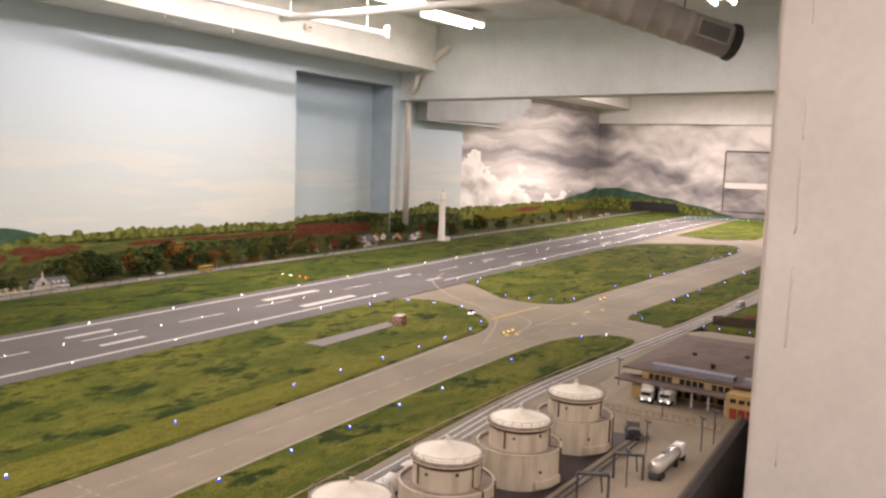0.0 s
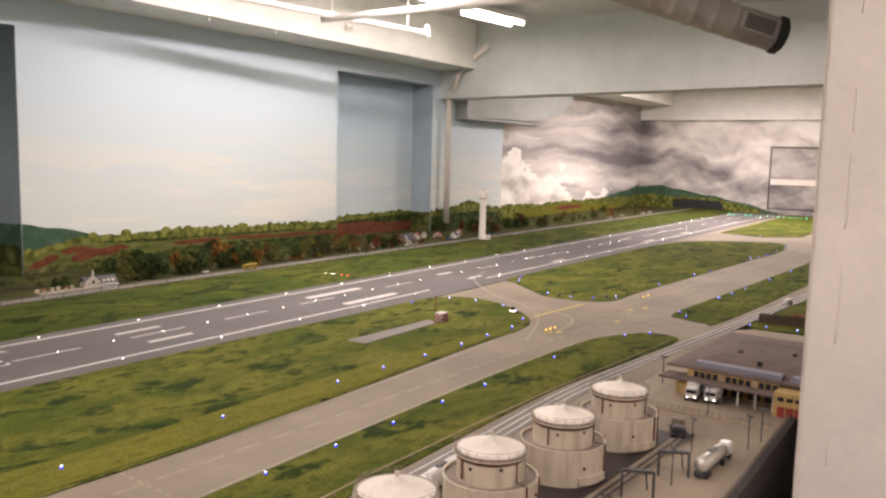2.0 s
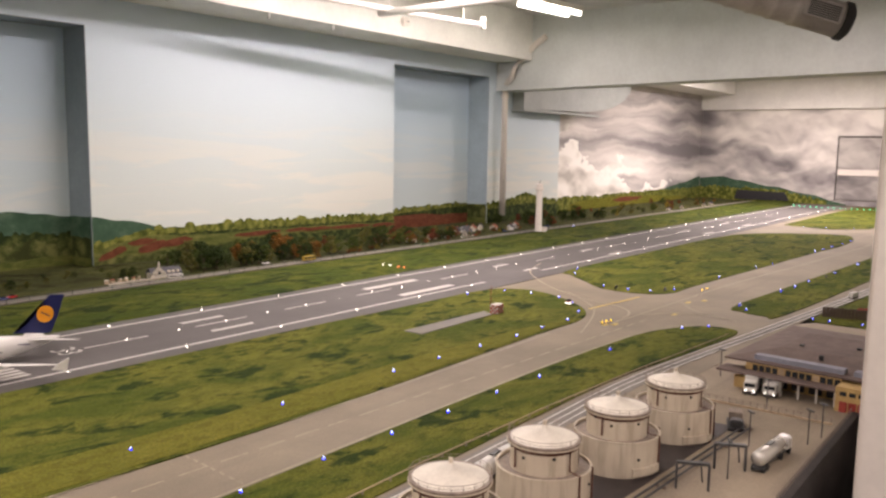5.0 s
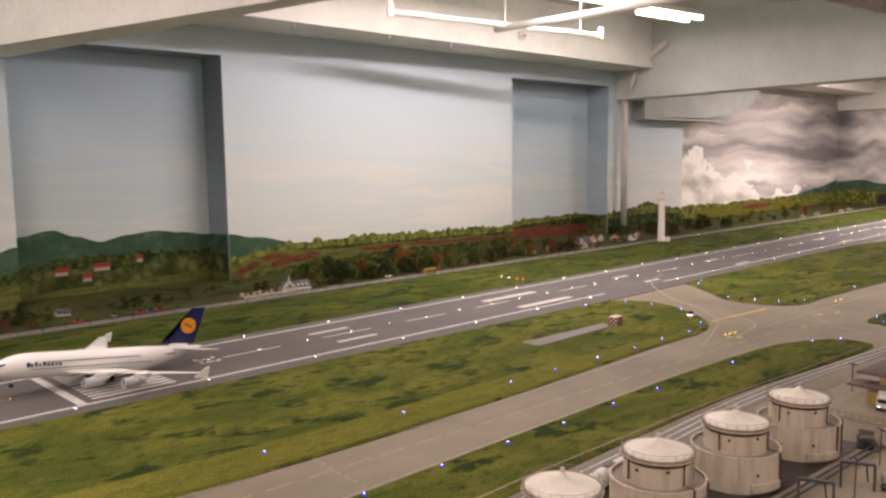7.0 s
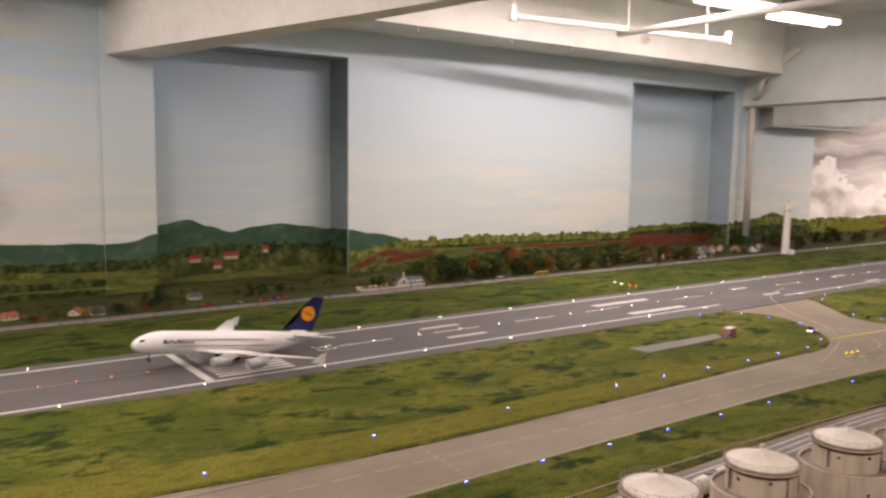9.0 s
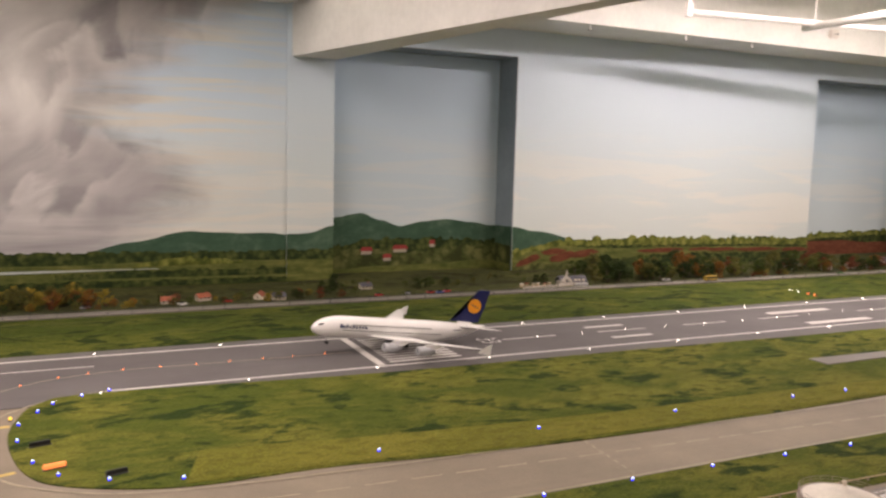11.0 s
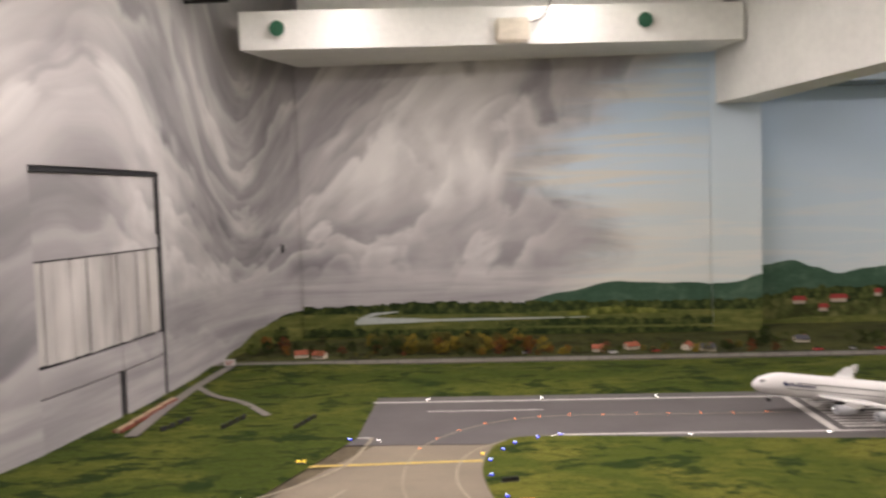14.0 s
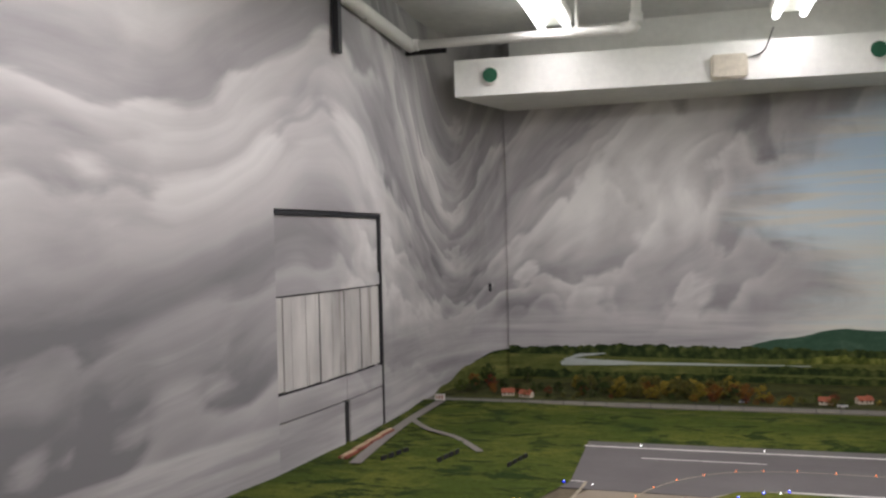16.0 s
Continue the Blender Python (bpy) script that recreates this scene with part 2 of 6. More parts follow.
def sky_mat(name, storm=False, tint=None):
    m, nt, b = material(name, 0.85, 0, 0.2)
    col, sep = sky_colour(nt)
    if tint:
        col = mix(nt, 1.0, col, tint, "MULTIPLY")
    if storm:
        ragged = math_n(nt, "MULTIPLY_ADD", streaks(nt, place(nt, (0.7, 0.7, 3.0)), 2.0), 0.7, -0.35)
        edge = math_n(nt, "MULTIPLY_ADD", math_n(nt, "SUBTRACT", sep.outputs[2], 1.12), 1.1, -1.05)
        edge = math_n(nt, "ADD", edge, step(nt, sep.outputs[2], 1.12, 0.62, 0.0, 1.05))
        away = math_n(nt, "SUBTRACT", sep.outputs[0], math_n(nt, "ADD", edge, ragged))
        wisps = streaks(nt, place(nt, (0.5, 0.5, 9.0), (2, 0, 1)), 1.5)
        col = mix(nt, step(nt, sep.outputs[2], 0.9, 1.5, 0.0, 0.55), col, (0.42, 0.55, 0.68))
        col = mix(nt, math_n(nt, "MULTIPLY", step(nt, wisps, 0.42, 0.62, 0.0, 0.8), step(nt, sep.outputs[0], 0.3, -0.4, 0.35, 1.0)), col, (0.66, 0.63, 0.55))
        col = mix(nt, step(nt, away, -0.2, 0.42), storm_colour(nt), col)
    nt.links.new(col, b.inputs["Base Color"])
    bump(nt, b, fbm(nt, place(nt), 45, 4), 0.08, 0.004)
    return m


def storm_mat(name, shift, dark=1.0, far=False):
    m, nt, b = material(name, 0.85, 0, 0.2)
    nt.links.new(far_storm_colour(nt, dark) if far else storm_colour(nt, shift, dark), b.inputs["Base Color"])
    bump(nt, b, fbm(nt, place(nt), 45, 4), 0.08, 0.004)
    return m


def hill_mat(name, a, b_, c, scale=9.0, stretch=2.5, crowns=0.0):
    """Painted country: brushed colour, with the dabs of single tree crowns where crowns is their size."""
    m, nt, b = material(name, 0.9, 0, 0.15)
    f = fbm(nt, place(nt, (1, 1, stretch)), scale, 6, 0.65, 0.5)
    d = fbm(nt, place(nt), scale * 5, 4, 0.7)
    f = math_n(nt, "ADD", math_n(nt, "MULTIPLY", f, 0.65), math_n(nt, "MULTIPLY", d, 0.35))
    if crowns:
        v = node(nt, "ShaderNodeTexVoronoi")
        nt.links.new(place(nt, (1, 1, 0.8)), v.inputs["Vector"])
        v.inputs["Scale"].default_value = 1 / crowns
        f = math_n(nt, "ADD", f, math_n(nt, "MULTIPLY_ADD", v.outputs["Distance"], -0.42, 0.19))
        hue = node(nt, "ShaderNodeSeparateColor")
        nt.links.new(v.outputs["Color"], hue.inputs[0])
        f = math_n(nt, "ADD", f, math_n(nt, "MULTIPLY_ADD", hue.outputs[0], 0.14, -0.07))
    nt.links.new(ramp(nt, f, [(0.34, a), (0.5, b_), (0.66, c)]), b.inputs["Base Color"])
    return m


SKY = sky_mat("painted sky")
SKYSTORM = sky_mat("painted sky and storm", True)
STORM = storm_mat("painted storm cloud", (0, 0, 0), 0.95)
STORM_FAR = storm_mat("painted far storm cloud", (0, 0, 0), 1.05, True)
GRASS = grass_mat("static grass", (0.195, 0.195, 0.032), (0.098, 0.125, 0.018), (0.020, 0.042, 0.008), 0.53)
BANK = grass_mat("bank grass", (0.125, 0.138, 0.022), (0.064, 0.088, 0.013), (0.017, 0.034, 0.007), 0.515, 3.0)
VERGE = grass_mat("mown verge", (0.215, 0.20, 0.032), (0.17, 0.17, 0.025), (0.11, 0.122, 0.018), 0.60, 7.0)
RUNWAY = asphalt_mat("runway asphalt", (0.112, 0.103, 0.10), (0.072, 0.068, 0.067))
TAXI = asphalt_mat("taxiway concrete", (0.235, 0.198, 0.142), (0.172, 0.146, 0.107))
ROAD = asphalt_mat("road asphalt", (0.19, 0.175, 0.155), (0.145, 0.135, 0.12))
YARD = asphalt_mat("yard concrete", (0.31, 0.255, 0.185), (0.20, 0.165, 0.125), 2.0)
SOIL = plain("soil", (0.10, 0.08, 0.045), 0.95, vary=0.3, scale=14, bumpy=0.5)
WHITE_MARK = plain("white road paint", (0.56, 0.54, 0.50), 0.6, vary=0.15, scale=40)
YELLOW_MARK = plain("yellow road paint", (0.55, 0.40, 0.10), 0.6, vary=0.2, scale=40)
PALE_MARK = plain("faded marking paint", (0.30, 0.262, 0.18), 0.6, vary=0.2, scale=40)
CEILING = plain("ceiling paint", (0.70, 0.69, 0.67), 0.85, vary=0.08, scale=3, bumpy=0.1)
WHITEWASH = plain("white beam paint", (0.80, 0.79, 0.75), 0.7, vary=0.06, scale=4, bumpy=0.12)
PALEBLUE = plain("pale blue beam paint", (0.62, 0.645, 0.63), 0.75, vary=0.06, scale=4, bumpy=0.12)
COLUMN = plain("cream column paint", (0.72, 0.67, 0.61), 0.55, vary=0.05, scale=6, bumpy=0.25)
PIPE = plain("white pipe enamel", (0.76, 0.74, 0.70), 0.35, vary=0.04, scale=10)
BLACK = plain("black trim", (0.012, 0.012, 0.014), 0.6, vary=0.1)
TUBE = glow("fluorescent tube", (1.0, 0.93, 0.82), 9.0)
STEEL = plain("grey duct sheet", (0.50, 0.475, 0.455), 0.5, 0.3, vary=0.12, scale=12)
FLOOR = plain("grey floor", (0.16, 0.15, 0.14), 0.6, vary=0.15, scale=3)


# ---------------------------------------------------------------- mesh helpers
def finish(name, bm, mat, parent=None, smooth=False):
    me = bpy.data.meshes.new(name)
    bmesh.ops.recalc_face_normals(bm, faces=bm.faces)
    bm.to_mesh(me)
    bm.free()
    me.materials.append(mat)
    if smooth:
        for p in me.polygons:
            p.use_smooth = True
    ob = new(name, me)
    if parent:
        ob.parent = parent
    return ob


def part(name, bm, mat, parent, label="", smooth=False):
    ob = finish(name, bm, mat, parent, smooth)
    return tagged(ob, label) if label else ob


def thing(name, label, category, at=(0, 0, 0), turn=0.0, group="", kind=""):
    ob = new(name)
    ob.empty_display_size = 0.02
    ob.matrix_basis = pose(*at, 0, 0, turn)
    return tagged(ob, label, category, group, kind)


def box(x0, x1, y0, y1, z0, z1, bm=None, bevel=0.0):
    b = bmesh.new()
    vs = [b.verts.new((x, y, z)) for x in (x0, x1) for y in (y0, y1) for z in (z0, z1)]
    for q in ((0, 1, 3, 2), (4, 6, 7, 5), (0, 4, 5, 1), (2, 3, 7, 6), (0, 2, 6, 4), (1, 5, 7, 3)):
        b.faces.new([vs[i] for i in q])
    if bevel:
        bmesh.ops.bevel(b, geom=b.edges[:], offset=bevel, segments=2, affect="EDGES")
    return join(bm, b)


def join(bm, b):
    if bm is None:
        return b
    me = bpy.data.meshes.new("tmp")
    b.to_mesh(me)
    b.free()
    bm.from_mesh(me)
    bpy.data.meshes.remove(me)
    return bm


def prism(points, z0, z1, bm=None, axis="z"):
    """A slab with the given outline, between z0 and z1 (or along y, for axis 'y': points are x, z; along x: points are y, z)."""
    b = bmesh.new()

    def v(p, h):
        return (p[0], p[1], h) if axis == "z" else ((p[0], h, p[1]) if axis == "y" else (h, p[0], p[1]))

    lo = [b.verts.new(v(p, z0)) for p in points]
    hi = [b.verts.new(v(p, z1)) for p in points]
    n = len(points)
    f1, f2 = b.faces.new(lo[::-1]), b.faces.new(hi)
    for i in range(n):
        b.faces.new((lo[i], lo[(i + 1) % n], hi[(i + 1) % n], hi[i]))
    bmesh.ops.triangulate(b, faces=[f1, f2])
    return join(bm, b)


def lathe(profile, segs=24, at=(0, 0, 0), bm=None):
    """A turned body: profile of (radius, height) round the z axis."""
    b = bmesh.new()
    rings = []
    for r, z in profile:
        if r < 1e-6:
            rings.append([b.verts.new((at[0], at[1], at[2] + z))])
        else:
            rings.append([b.verts.new((at[0] + r * math.cos(2 * math.pi * i / segs), at[1] + r * math.sin(2 * math.pi * i / segs), at[2] + z)) for i in range(segs)])
    for a, c in zip(rings, rings[1:]):
        for i in range(segs):
            j = (i + 1) % segs
            if len(a) == 1 and len(c) == 1:
                continue
            if len(a) == 1:
                b.faces.new((a[0], c[i], c[j]))
            elif len(c) == 1:
                b.faces.new((a[i], a[j], c[0]))
            else:
                b.faces.new((a[i], a[j], c[j], c[i]))
    return join(bm, b)


def tube(points, r, segs=10, bm=None, caps=True):
    """A round bar through the points."""
    b = bmesh.new()
    pts = [Vector(p) for p in points]
    rings = []
    for i, p in enumerate(pts):
        d = (pts[min(i + 1, len(pts) - 1)] - pts[max(i - 1, 0)]).normalized()
        up = Vector((0, 0, 1)) if abs(d.z) < 0.9 else Vector((1, 0, 0))
        s = d.cross(up).normalized()
        u = s.cross(d)
        rings.append([b.verts.new(p + r * (s * math.cos(2 * math.pi * k / segs) + u * math.sin(2 * math.pi * k / segs))) for k in range(segs)])
    for a, c in zip(rings, rings[1:]):
        for k in range(segs):
            b.faces.new((a[k], a[(k + 1) % segs], c[(k + 1) % segs], c[k]))
    if caps:
        b.faces.new(rings[0][::-1])
        b.faces.new(rings[-1])
    return join(bm, b)


def bend(a, corner, c, r, n=6):
    """Points of a rounded elbow from a to c by way of corner."""
    a, k, c = Vector(a), Vector(corner), Vector(c)
    p, q = k + (a - k).normalized() * r, k + (c - k).normalized() * r
    out = [a]
    for i in range(n + 1):
        t = i / n
        out.append((1 - t) ** 2 * p + 2 * t * (1 - t) * k + t * t * q)
    return out + [c]


def smooth_line(points, n=6, closed=True):
    """A rounded outline through the points."""
    out = []
    m = len(points)
    for i in range(m if closed else m - 1):
        p0, p1, p2, p3 = (Vector(points[(i + k) % m] if closed else points[min(max(i + k, 0), m - 1)]) for k in (-1, 0, 1, 2))
        for j in range(n):
            t = j / n
            out.append(tuple(0.5 * (2 * p1 + (p2 - p0) * t + (2 * p0 - 5 * p1 + 4 * p2 - p3) * t * t + (3 * p1 - p0 - 3 * p2 + p3) * t ** 3)))
    if not closed:
        out.append(tuple(points[-1]))
    return out


def ribbon(points, width, z, bm=None):
    """A flat painted line along points, on the ground."""
    b = bmesh.new()
    pts = [Vector((*p[:2], 0)) for p in points]
    prev = None
    for i, p in enumerate(pts):
        d = (pts[min(i + 1, len(pts) - 1)] - pts[max(i - 1, 0)]).normalized()
        s = Vector((-d.y, d.x, 0)) * width / 2
        cur = (b.verts.new((p.x + s.x, p.y + s.y, z)), b.verts.new((p.x - s.x, p.y - s.y, z)))
        if prev:
            b.faces.new((prev[0], prev[1], cur[1], cur[0]))
        prev = cur
    return join(bm, b)


# ---------------------------------------------------------------- room shell
WY, NY = 2.256, 2.525          # long wall's face; back of its niches
CEIL = 2.28
N1, N2 = (0.51, 1.905, 1.61), (4.98, 6.58, 1.635)


def structure(name, bm, mat, label, smooth=False, category="wall"):
    return tagged(finish(name, bm, mat, None, smooth), label, category, kind="structure")


floor = structure("floor", box(-4.6, 15.0, -6.2, 3.4, -1.2, -1.05), FLOOR, "dark grey floor of the exhibition room", category="floor")
ceiling = structure("ceiling", box(-4.6, 15.0, -6.2, 3.4, CEIL, CEIL + 0.2), CEILING, "off-white painted concrete ceiling", category="ceiling")

bm = box(N1[1], N2[0], WY, NY + 0.3, -0.2, CEIL)
box(N2[1], 8.18, WY, NY + 0.3, -0.2, CEIL, bm)
box(N1[0], N1[1], WY, NY + 0.3, N1[2], CEIL, bm)
box(N2[0], N2[1], WY, NY + 0.3, N2[2], CEIL, bm)
box(0.19, N1[0], WY, NY + 0.3, -0.2, CEIL, bm)
wall_north = structure("wall_north", bm, SKY, "long wall with a mural of pale blue sky and two shallow niches")
# Sky copy tinted darker and bluer, putting the recess's shade into the colour.
NICHE = sky_mat("shade-tinted painted niche", False, (0.86, 0.91, 0.97))
# Blue reveal and soffit paint, with the niches' shade put into the colour.
REVEAL_PALE = plain("shaded pale blue reveal paint", (0.36, 0.44, 0.50), 0.85, vary=0.08, scale=5)
REVEAL = plain("shaded blue reveal paint", (0.24, 0.29, 0.32), 0.85, vary=0.08, scale=5)
for n_ in (N1, N2):
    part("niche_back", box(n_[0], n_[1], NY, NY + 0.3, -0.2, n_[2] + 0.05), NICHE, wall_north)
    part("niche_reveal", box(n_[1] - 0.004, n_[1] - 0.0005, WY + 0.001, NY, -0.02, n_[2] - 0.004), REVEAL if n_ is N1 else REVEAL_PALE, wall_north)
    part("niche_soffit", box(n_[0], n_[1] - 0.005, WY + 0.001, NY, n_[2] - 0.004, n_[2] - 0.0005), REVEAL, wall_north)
wall_storm = structure("wall_north_storm", box(-2.5, 0.19, WY + 0.012, NY + 0.3, -0.2, CEIL), SKYSTORM, "wall with a mural of storm cloud giving way to blue sky")
wall_far = structure("wall_north_far", box(8.18, 14.2, 2.5, 2.9, -0.2, CEIL), STORM_FAR, "far wall painted with dark storm cloud over white cumulus")
bm = box(13.9, 14.2, -6.2, 2.5, -1.1, 1.60)
wall_east = structure("wall_east", bm, STORM_FAR, "end wall painted with rolling grey storm cloud")
structure("beam_east", box(13.80, 14.2, -6.2, 2.5, 1.60, CEIL), WHITEWASH, "white lintel beam above the end wall", category="beam")
structure("wall_south", box(-4.6, 15.0, -6.2, -6.0, -1.05, CEIL), WHITEWASH, "plain white wall behind the visitors' aisle")
structure("wall_aisle", box(-4.6, -4.4, -6.0, -1.6, -1.05, CEIL), WHITEWASH, "plain white wall closing the aisle")

# the west wall and its rounded corner into the long wall
curve = [(-3.42, -2.4), (-3.20, -1.4), (-3.04, -0.51), (-2.985, -0.27), (-2.91, 0.2), (-2.86, 0.76), (-2.86, 1.25), (-2.85, 1.62), (-2.78, 1.95), (-2.68, 2.18), (-2.5, 2.30)]
curve = smooth_line(curve, 4, False) + [(-2.44, 2.335)]


def west(points, z0, z1, thick=0.08):
    b = bmesh.new()
    prev = None
    for i, p in enumerate(points):
        a, c = Vector(points[max(i - 1, 0)]), Vector(points[min(i + 1, len(points) - 1)])
        d = (c - a).normalized()
        o = Vector((-d.y, d.x)) * thick
        cur = [b.verts.new((p[0], p[1], z0)), b.verts.new((p[0], p[1], z1)), b.verts.new((p[0] + o.x, p[1] + o.y, z1)), b.verts.new((p[0] + o.x, p[1] + o.y, z0))]
        if prev:
            for k in range(4):
                b.faces.new((prev[k], prev[(k + 1) % 4], cur[(k + 1) % 4], cur[k]))
        else:
            b.faces.new(cur)
        prev = cur
    b.faces.new(prev[::-1])
    return b


def west_x(y):
    """Where the west wall's face stands at y."""
    for a, c in zip(curve, curve[1:]):
        if a[1] <= y <= c[1]:
            return a[0] + (c[0] - a[0]) * (y - a[1]) / (c[1] - a[1])
    return curve[0][0]


D0, D1, DT = -0.15, 0.80, 1.09     # hatch in the west wall: y from, y to, top
left_run = [p for p in curve if p[1] < D0] + [(west_x(D0), D0)]
mid_run = [(west_x(D0), D0)] + [p for p in curve if D0 < p[1] < D1] + [(west_x(D1), D1)]
right_run = [(west_x(D1), D1)] + [p for p in curve if p[1] > D1]
wall_west = structure("wall_west", west(left_run, -0.25, CEIL), STORM, "curved wall painted with heavy grey storm cloud")
part("corner_panel", west(right_run, -0.25, CEIL), STORM, wall_west)
part("door_head", west(mid_run, DT + 0.012, CEIL), STORM, wall_west)
structure("wall_west_back", box(-4.4, -4.2, -1.8, 2.9, -1.05, CEIL), BLACK, "dark space behind the curtained opening")

# cross beams and the beam along the wall
b = bmesh.new()
lo = [(0.215, 2.3), (0.52, 2.3), (0.93, -0.55), (1.70, -6.0), (1.45, -6.0), (0.80, -0.40)]
cross_beam = structure("beam_cross", prism(lo, 1.49, CEIL), WHITEWASH, "white painted concrete cross beam under the ceiling", category="beam")
bm = bmesh.new()
vs = []
for y, z in ((2.3, 1.492), (-6.0, 1.612)):
    vs.append([bm.verts.new((x, y, q)) for x, q in ((6.72, z), (7.02, z), (7.02, CEIL), (6.72, CEIL))])
for k in range(4):
    bm.faces.new((vs[0][k], vs[0][(k + 1) % 4], vs[1][(k + 1) % 4], vs[1][k]))
bm.faces.new(vs[0])
bm.faces.new(vs[1][::-1])
structure("beam_cross", bm, PALEBLUE, "pale blue painted concrete cross beam under the ceiling", category="beam")
structure("beam_wall", prism([(0.55, 1.73), (6.71, 1.80), (6.71, WY), (0.55, WY)], 1.80, CEIL - 0.002), WHITEWASH, "cream painted beam along the top of the mural wall", category="beam")
structure("beam_wall", box(-2.4, 0.2, 1.98, 2.29, 2.042, CEIL - 0.002), WHITEWASH, "pale upper wall strip above the beam", category="beam")
structure("beam_wall", prism([(-2.66, 1.60), (0.28, 1.86), (0.19, 2.29), (-2.45, 2.29), (-2.52, 2.10), (-2.60, 1.86)], 1.82, 2.04), WHITEWASH, "pale painted beam above the storm mural", category="beam")
structure("beam_wall", box(7.03, 13.79, 1.9, 2.49, 1.86, CEIL - 0.002), WHITEWASH, "white beam along the far storm mural", category="beam")

# column beside the aisle
bm = box(1.22, 1.75, -3.05, -2.532, -1.05, CEIL - 0.003, bevel=0.012)
column = structure("column", bm, COLUMN, "cream painted square column with a raised paint seam", category="column")
random.seed(4)
bm = bmesh.new()
for run in range(9):
    z0 = -0.4 + 0.27 * run + random.uniform(-0.05, 0.05)
    n_ = random.randint(4, 9)
    pts = [(1.2196, -2.608 + random.uniform(-0.003, 0.003), z0 + 0.026 * k) for k in range(n_)]
    tube(pts, random.uniform(0.0014, 0.0026), 6, bm)
part("paint_seam", bm, COLUMN, column, smooth=True)

# ---------------------------------------------------------------- the layout's ground
bm = bmesh.new()
ground = structure("ground", box(-3.5, 13.9, -2.39, 2.26, -0.14, -0.001), SOIL, "earth-brown base of the model landscape", category="ground")


def bank_height(x, y):
    return 0.012 * noise.noise(Vector((x * 2.2, y * 4, 0.3))) + 0.016 * math.sin(math.pi * min(max((y - 0.66) / 0.8, 0), 1)) ** 2


def sheet(x0, x1, y0, y1, nx, ny, h):
    b = bmesh.new()
    g = [[b.verts.new((x0 + (x1 - x0) * i / nx, y0 + (y1 - y0) * j / ny, h(x0 + (x1 - x0) * i / nx, y0 + (y1 - y0) * j / ny))) for j in range(ny + 1)] for i in range(nx + 1)]
    for i in range(nx):
        for j in range(ny):
            b.faces.new((g[i][j], g[i + 1][j], g[i + 1][j + 1], g[i][j + 1]))
    return b


def edge0(x, y, lo, hi, h):
    """Height that runs out to the ground at the sheet's long edges."""
    return h * min(1, (y - lo) / 0.06, (hi - y) / 0.06) + 0.002


tagged(finish("grass_bank", sheet(-1.9, 13.9, 0.655, 1.465, 320, 16, lambda x, y: edge0(x, y, 0.655, 1.465, bank_height(x, y) + 0.004)), BANK, None, True),
       "green bank of static grass beside the runway", "grass", kind="structure")
b = bmesh.new()
g = []
for j in range(111):
    y = -1.9 + 3.365 * j / 110
    x1 = -1.80 if y > 0.02 else -1.80 + 0.345 * (y - 0.02)
    g.append([b.verts.new((-3.45 + (x1 + 3.45) * i / 60, y, max(0.0062, 0.009 + 0.012 * noise.noise(Vector(((-3.45 + (x1 + 3.45) * i / 60) * 3, y * 3, 2)))) if i < 60 else 0.0045)) for i in range(61)])
for j in range(110):
    for i in range(60):
        b.faces.new((g[j][i], g[j][i + 1], g[j + 1][i + 1], g[j + 1][i]))
tagged(finish("grass_corner", b, BANK, None, True), "rough green grass at the runway's end", "grass", kind="structure")

runway = structure("runway", prism([(-1.86, -0.07), (-1.86, 0.665), (13.6, 0.665), (13.6, -0.12), (3.4, -0.14)], 0, 0.004), RUNWAY, "grey model runway with white markings", category="runway")
taxi = structure("taxiway", prism([(-2.6, -1.9), (-1.72, -0.08), (3.4, -0.155), (13.6, -0.125), (13.6, -1.9), (5.5, -2.0), (3.2, -1.87), (-1.0, -1.70)], 0, 0.0036), TAXI, "pale concrete taxiway with curved junctions", category="taxiway")
road = structure("service_road", prism([(-1.6, -1.72), (-1.6, -1.635), (1.7, -1.625), (2.82, -1.755), (5.04, -1.955), (9.5, -2.3), (9.5, -2.36), (4.77, -2.03), (3.31, -1.845), (2.06, -1.715), (0.8, -1.72)], 0.0, 0.0052), ROAD, "narrow grey service road with white lane lines", category="road")
far_road = structure("perimeter_road", prism([(-2.86, 1.475), (13.8, 1.475), (13.8, 1.575), (-2.86, 1.575)], 0, 0.006), ROAD, "grey perimeter road at the foot of the village", category="road")


def island(name, outline, mat, label, top=0.0075):
    return tagged(finish(name, prism(outline, 0.0, top), mat), label, "grass", kind="structure")


isl_a = smooth_line([(-1.02, 0.005), (0.0, -0.075), (1.2, -0.09), (2.3, -0.12), (3.0, -0.14), (3.2, -0.26), (3.22, -0.45), (3.09, -0.69), (2.9, -0.9), (2.65, -1.0), (2.2, -1.0), (0.9, -1.03), (0.03, -1.005), (-0.47, -0.95), (-0.87, -0.945), (-1.14, -0.843), (-1.25, -0.71), (-1.305, -0.45), (-1.298, -0.25), (-1.233, -0.06)])
island("grass_island", isl_a, GRASS, "mottled green grass island between runway and taxiway")
verge = [(-0.87, -0.93), (-0.47, -0.935), (0.03, -0.99), (0.9, -1.015), (2.2, -0.985), (2.6, -0.97), (2.3, -0.89), (1.44, -0.84), (0.58, -0.83), (-0.21, -0.775), (-0.80, -0.70)]
island("grass_verge", verge, VERGE, "lighter mown grass strip along the taxiway", 0.0092)
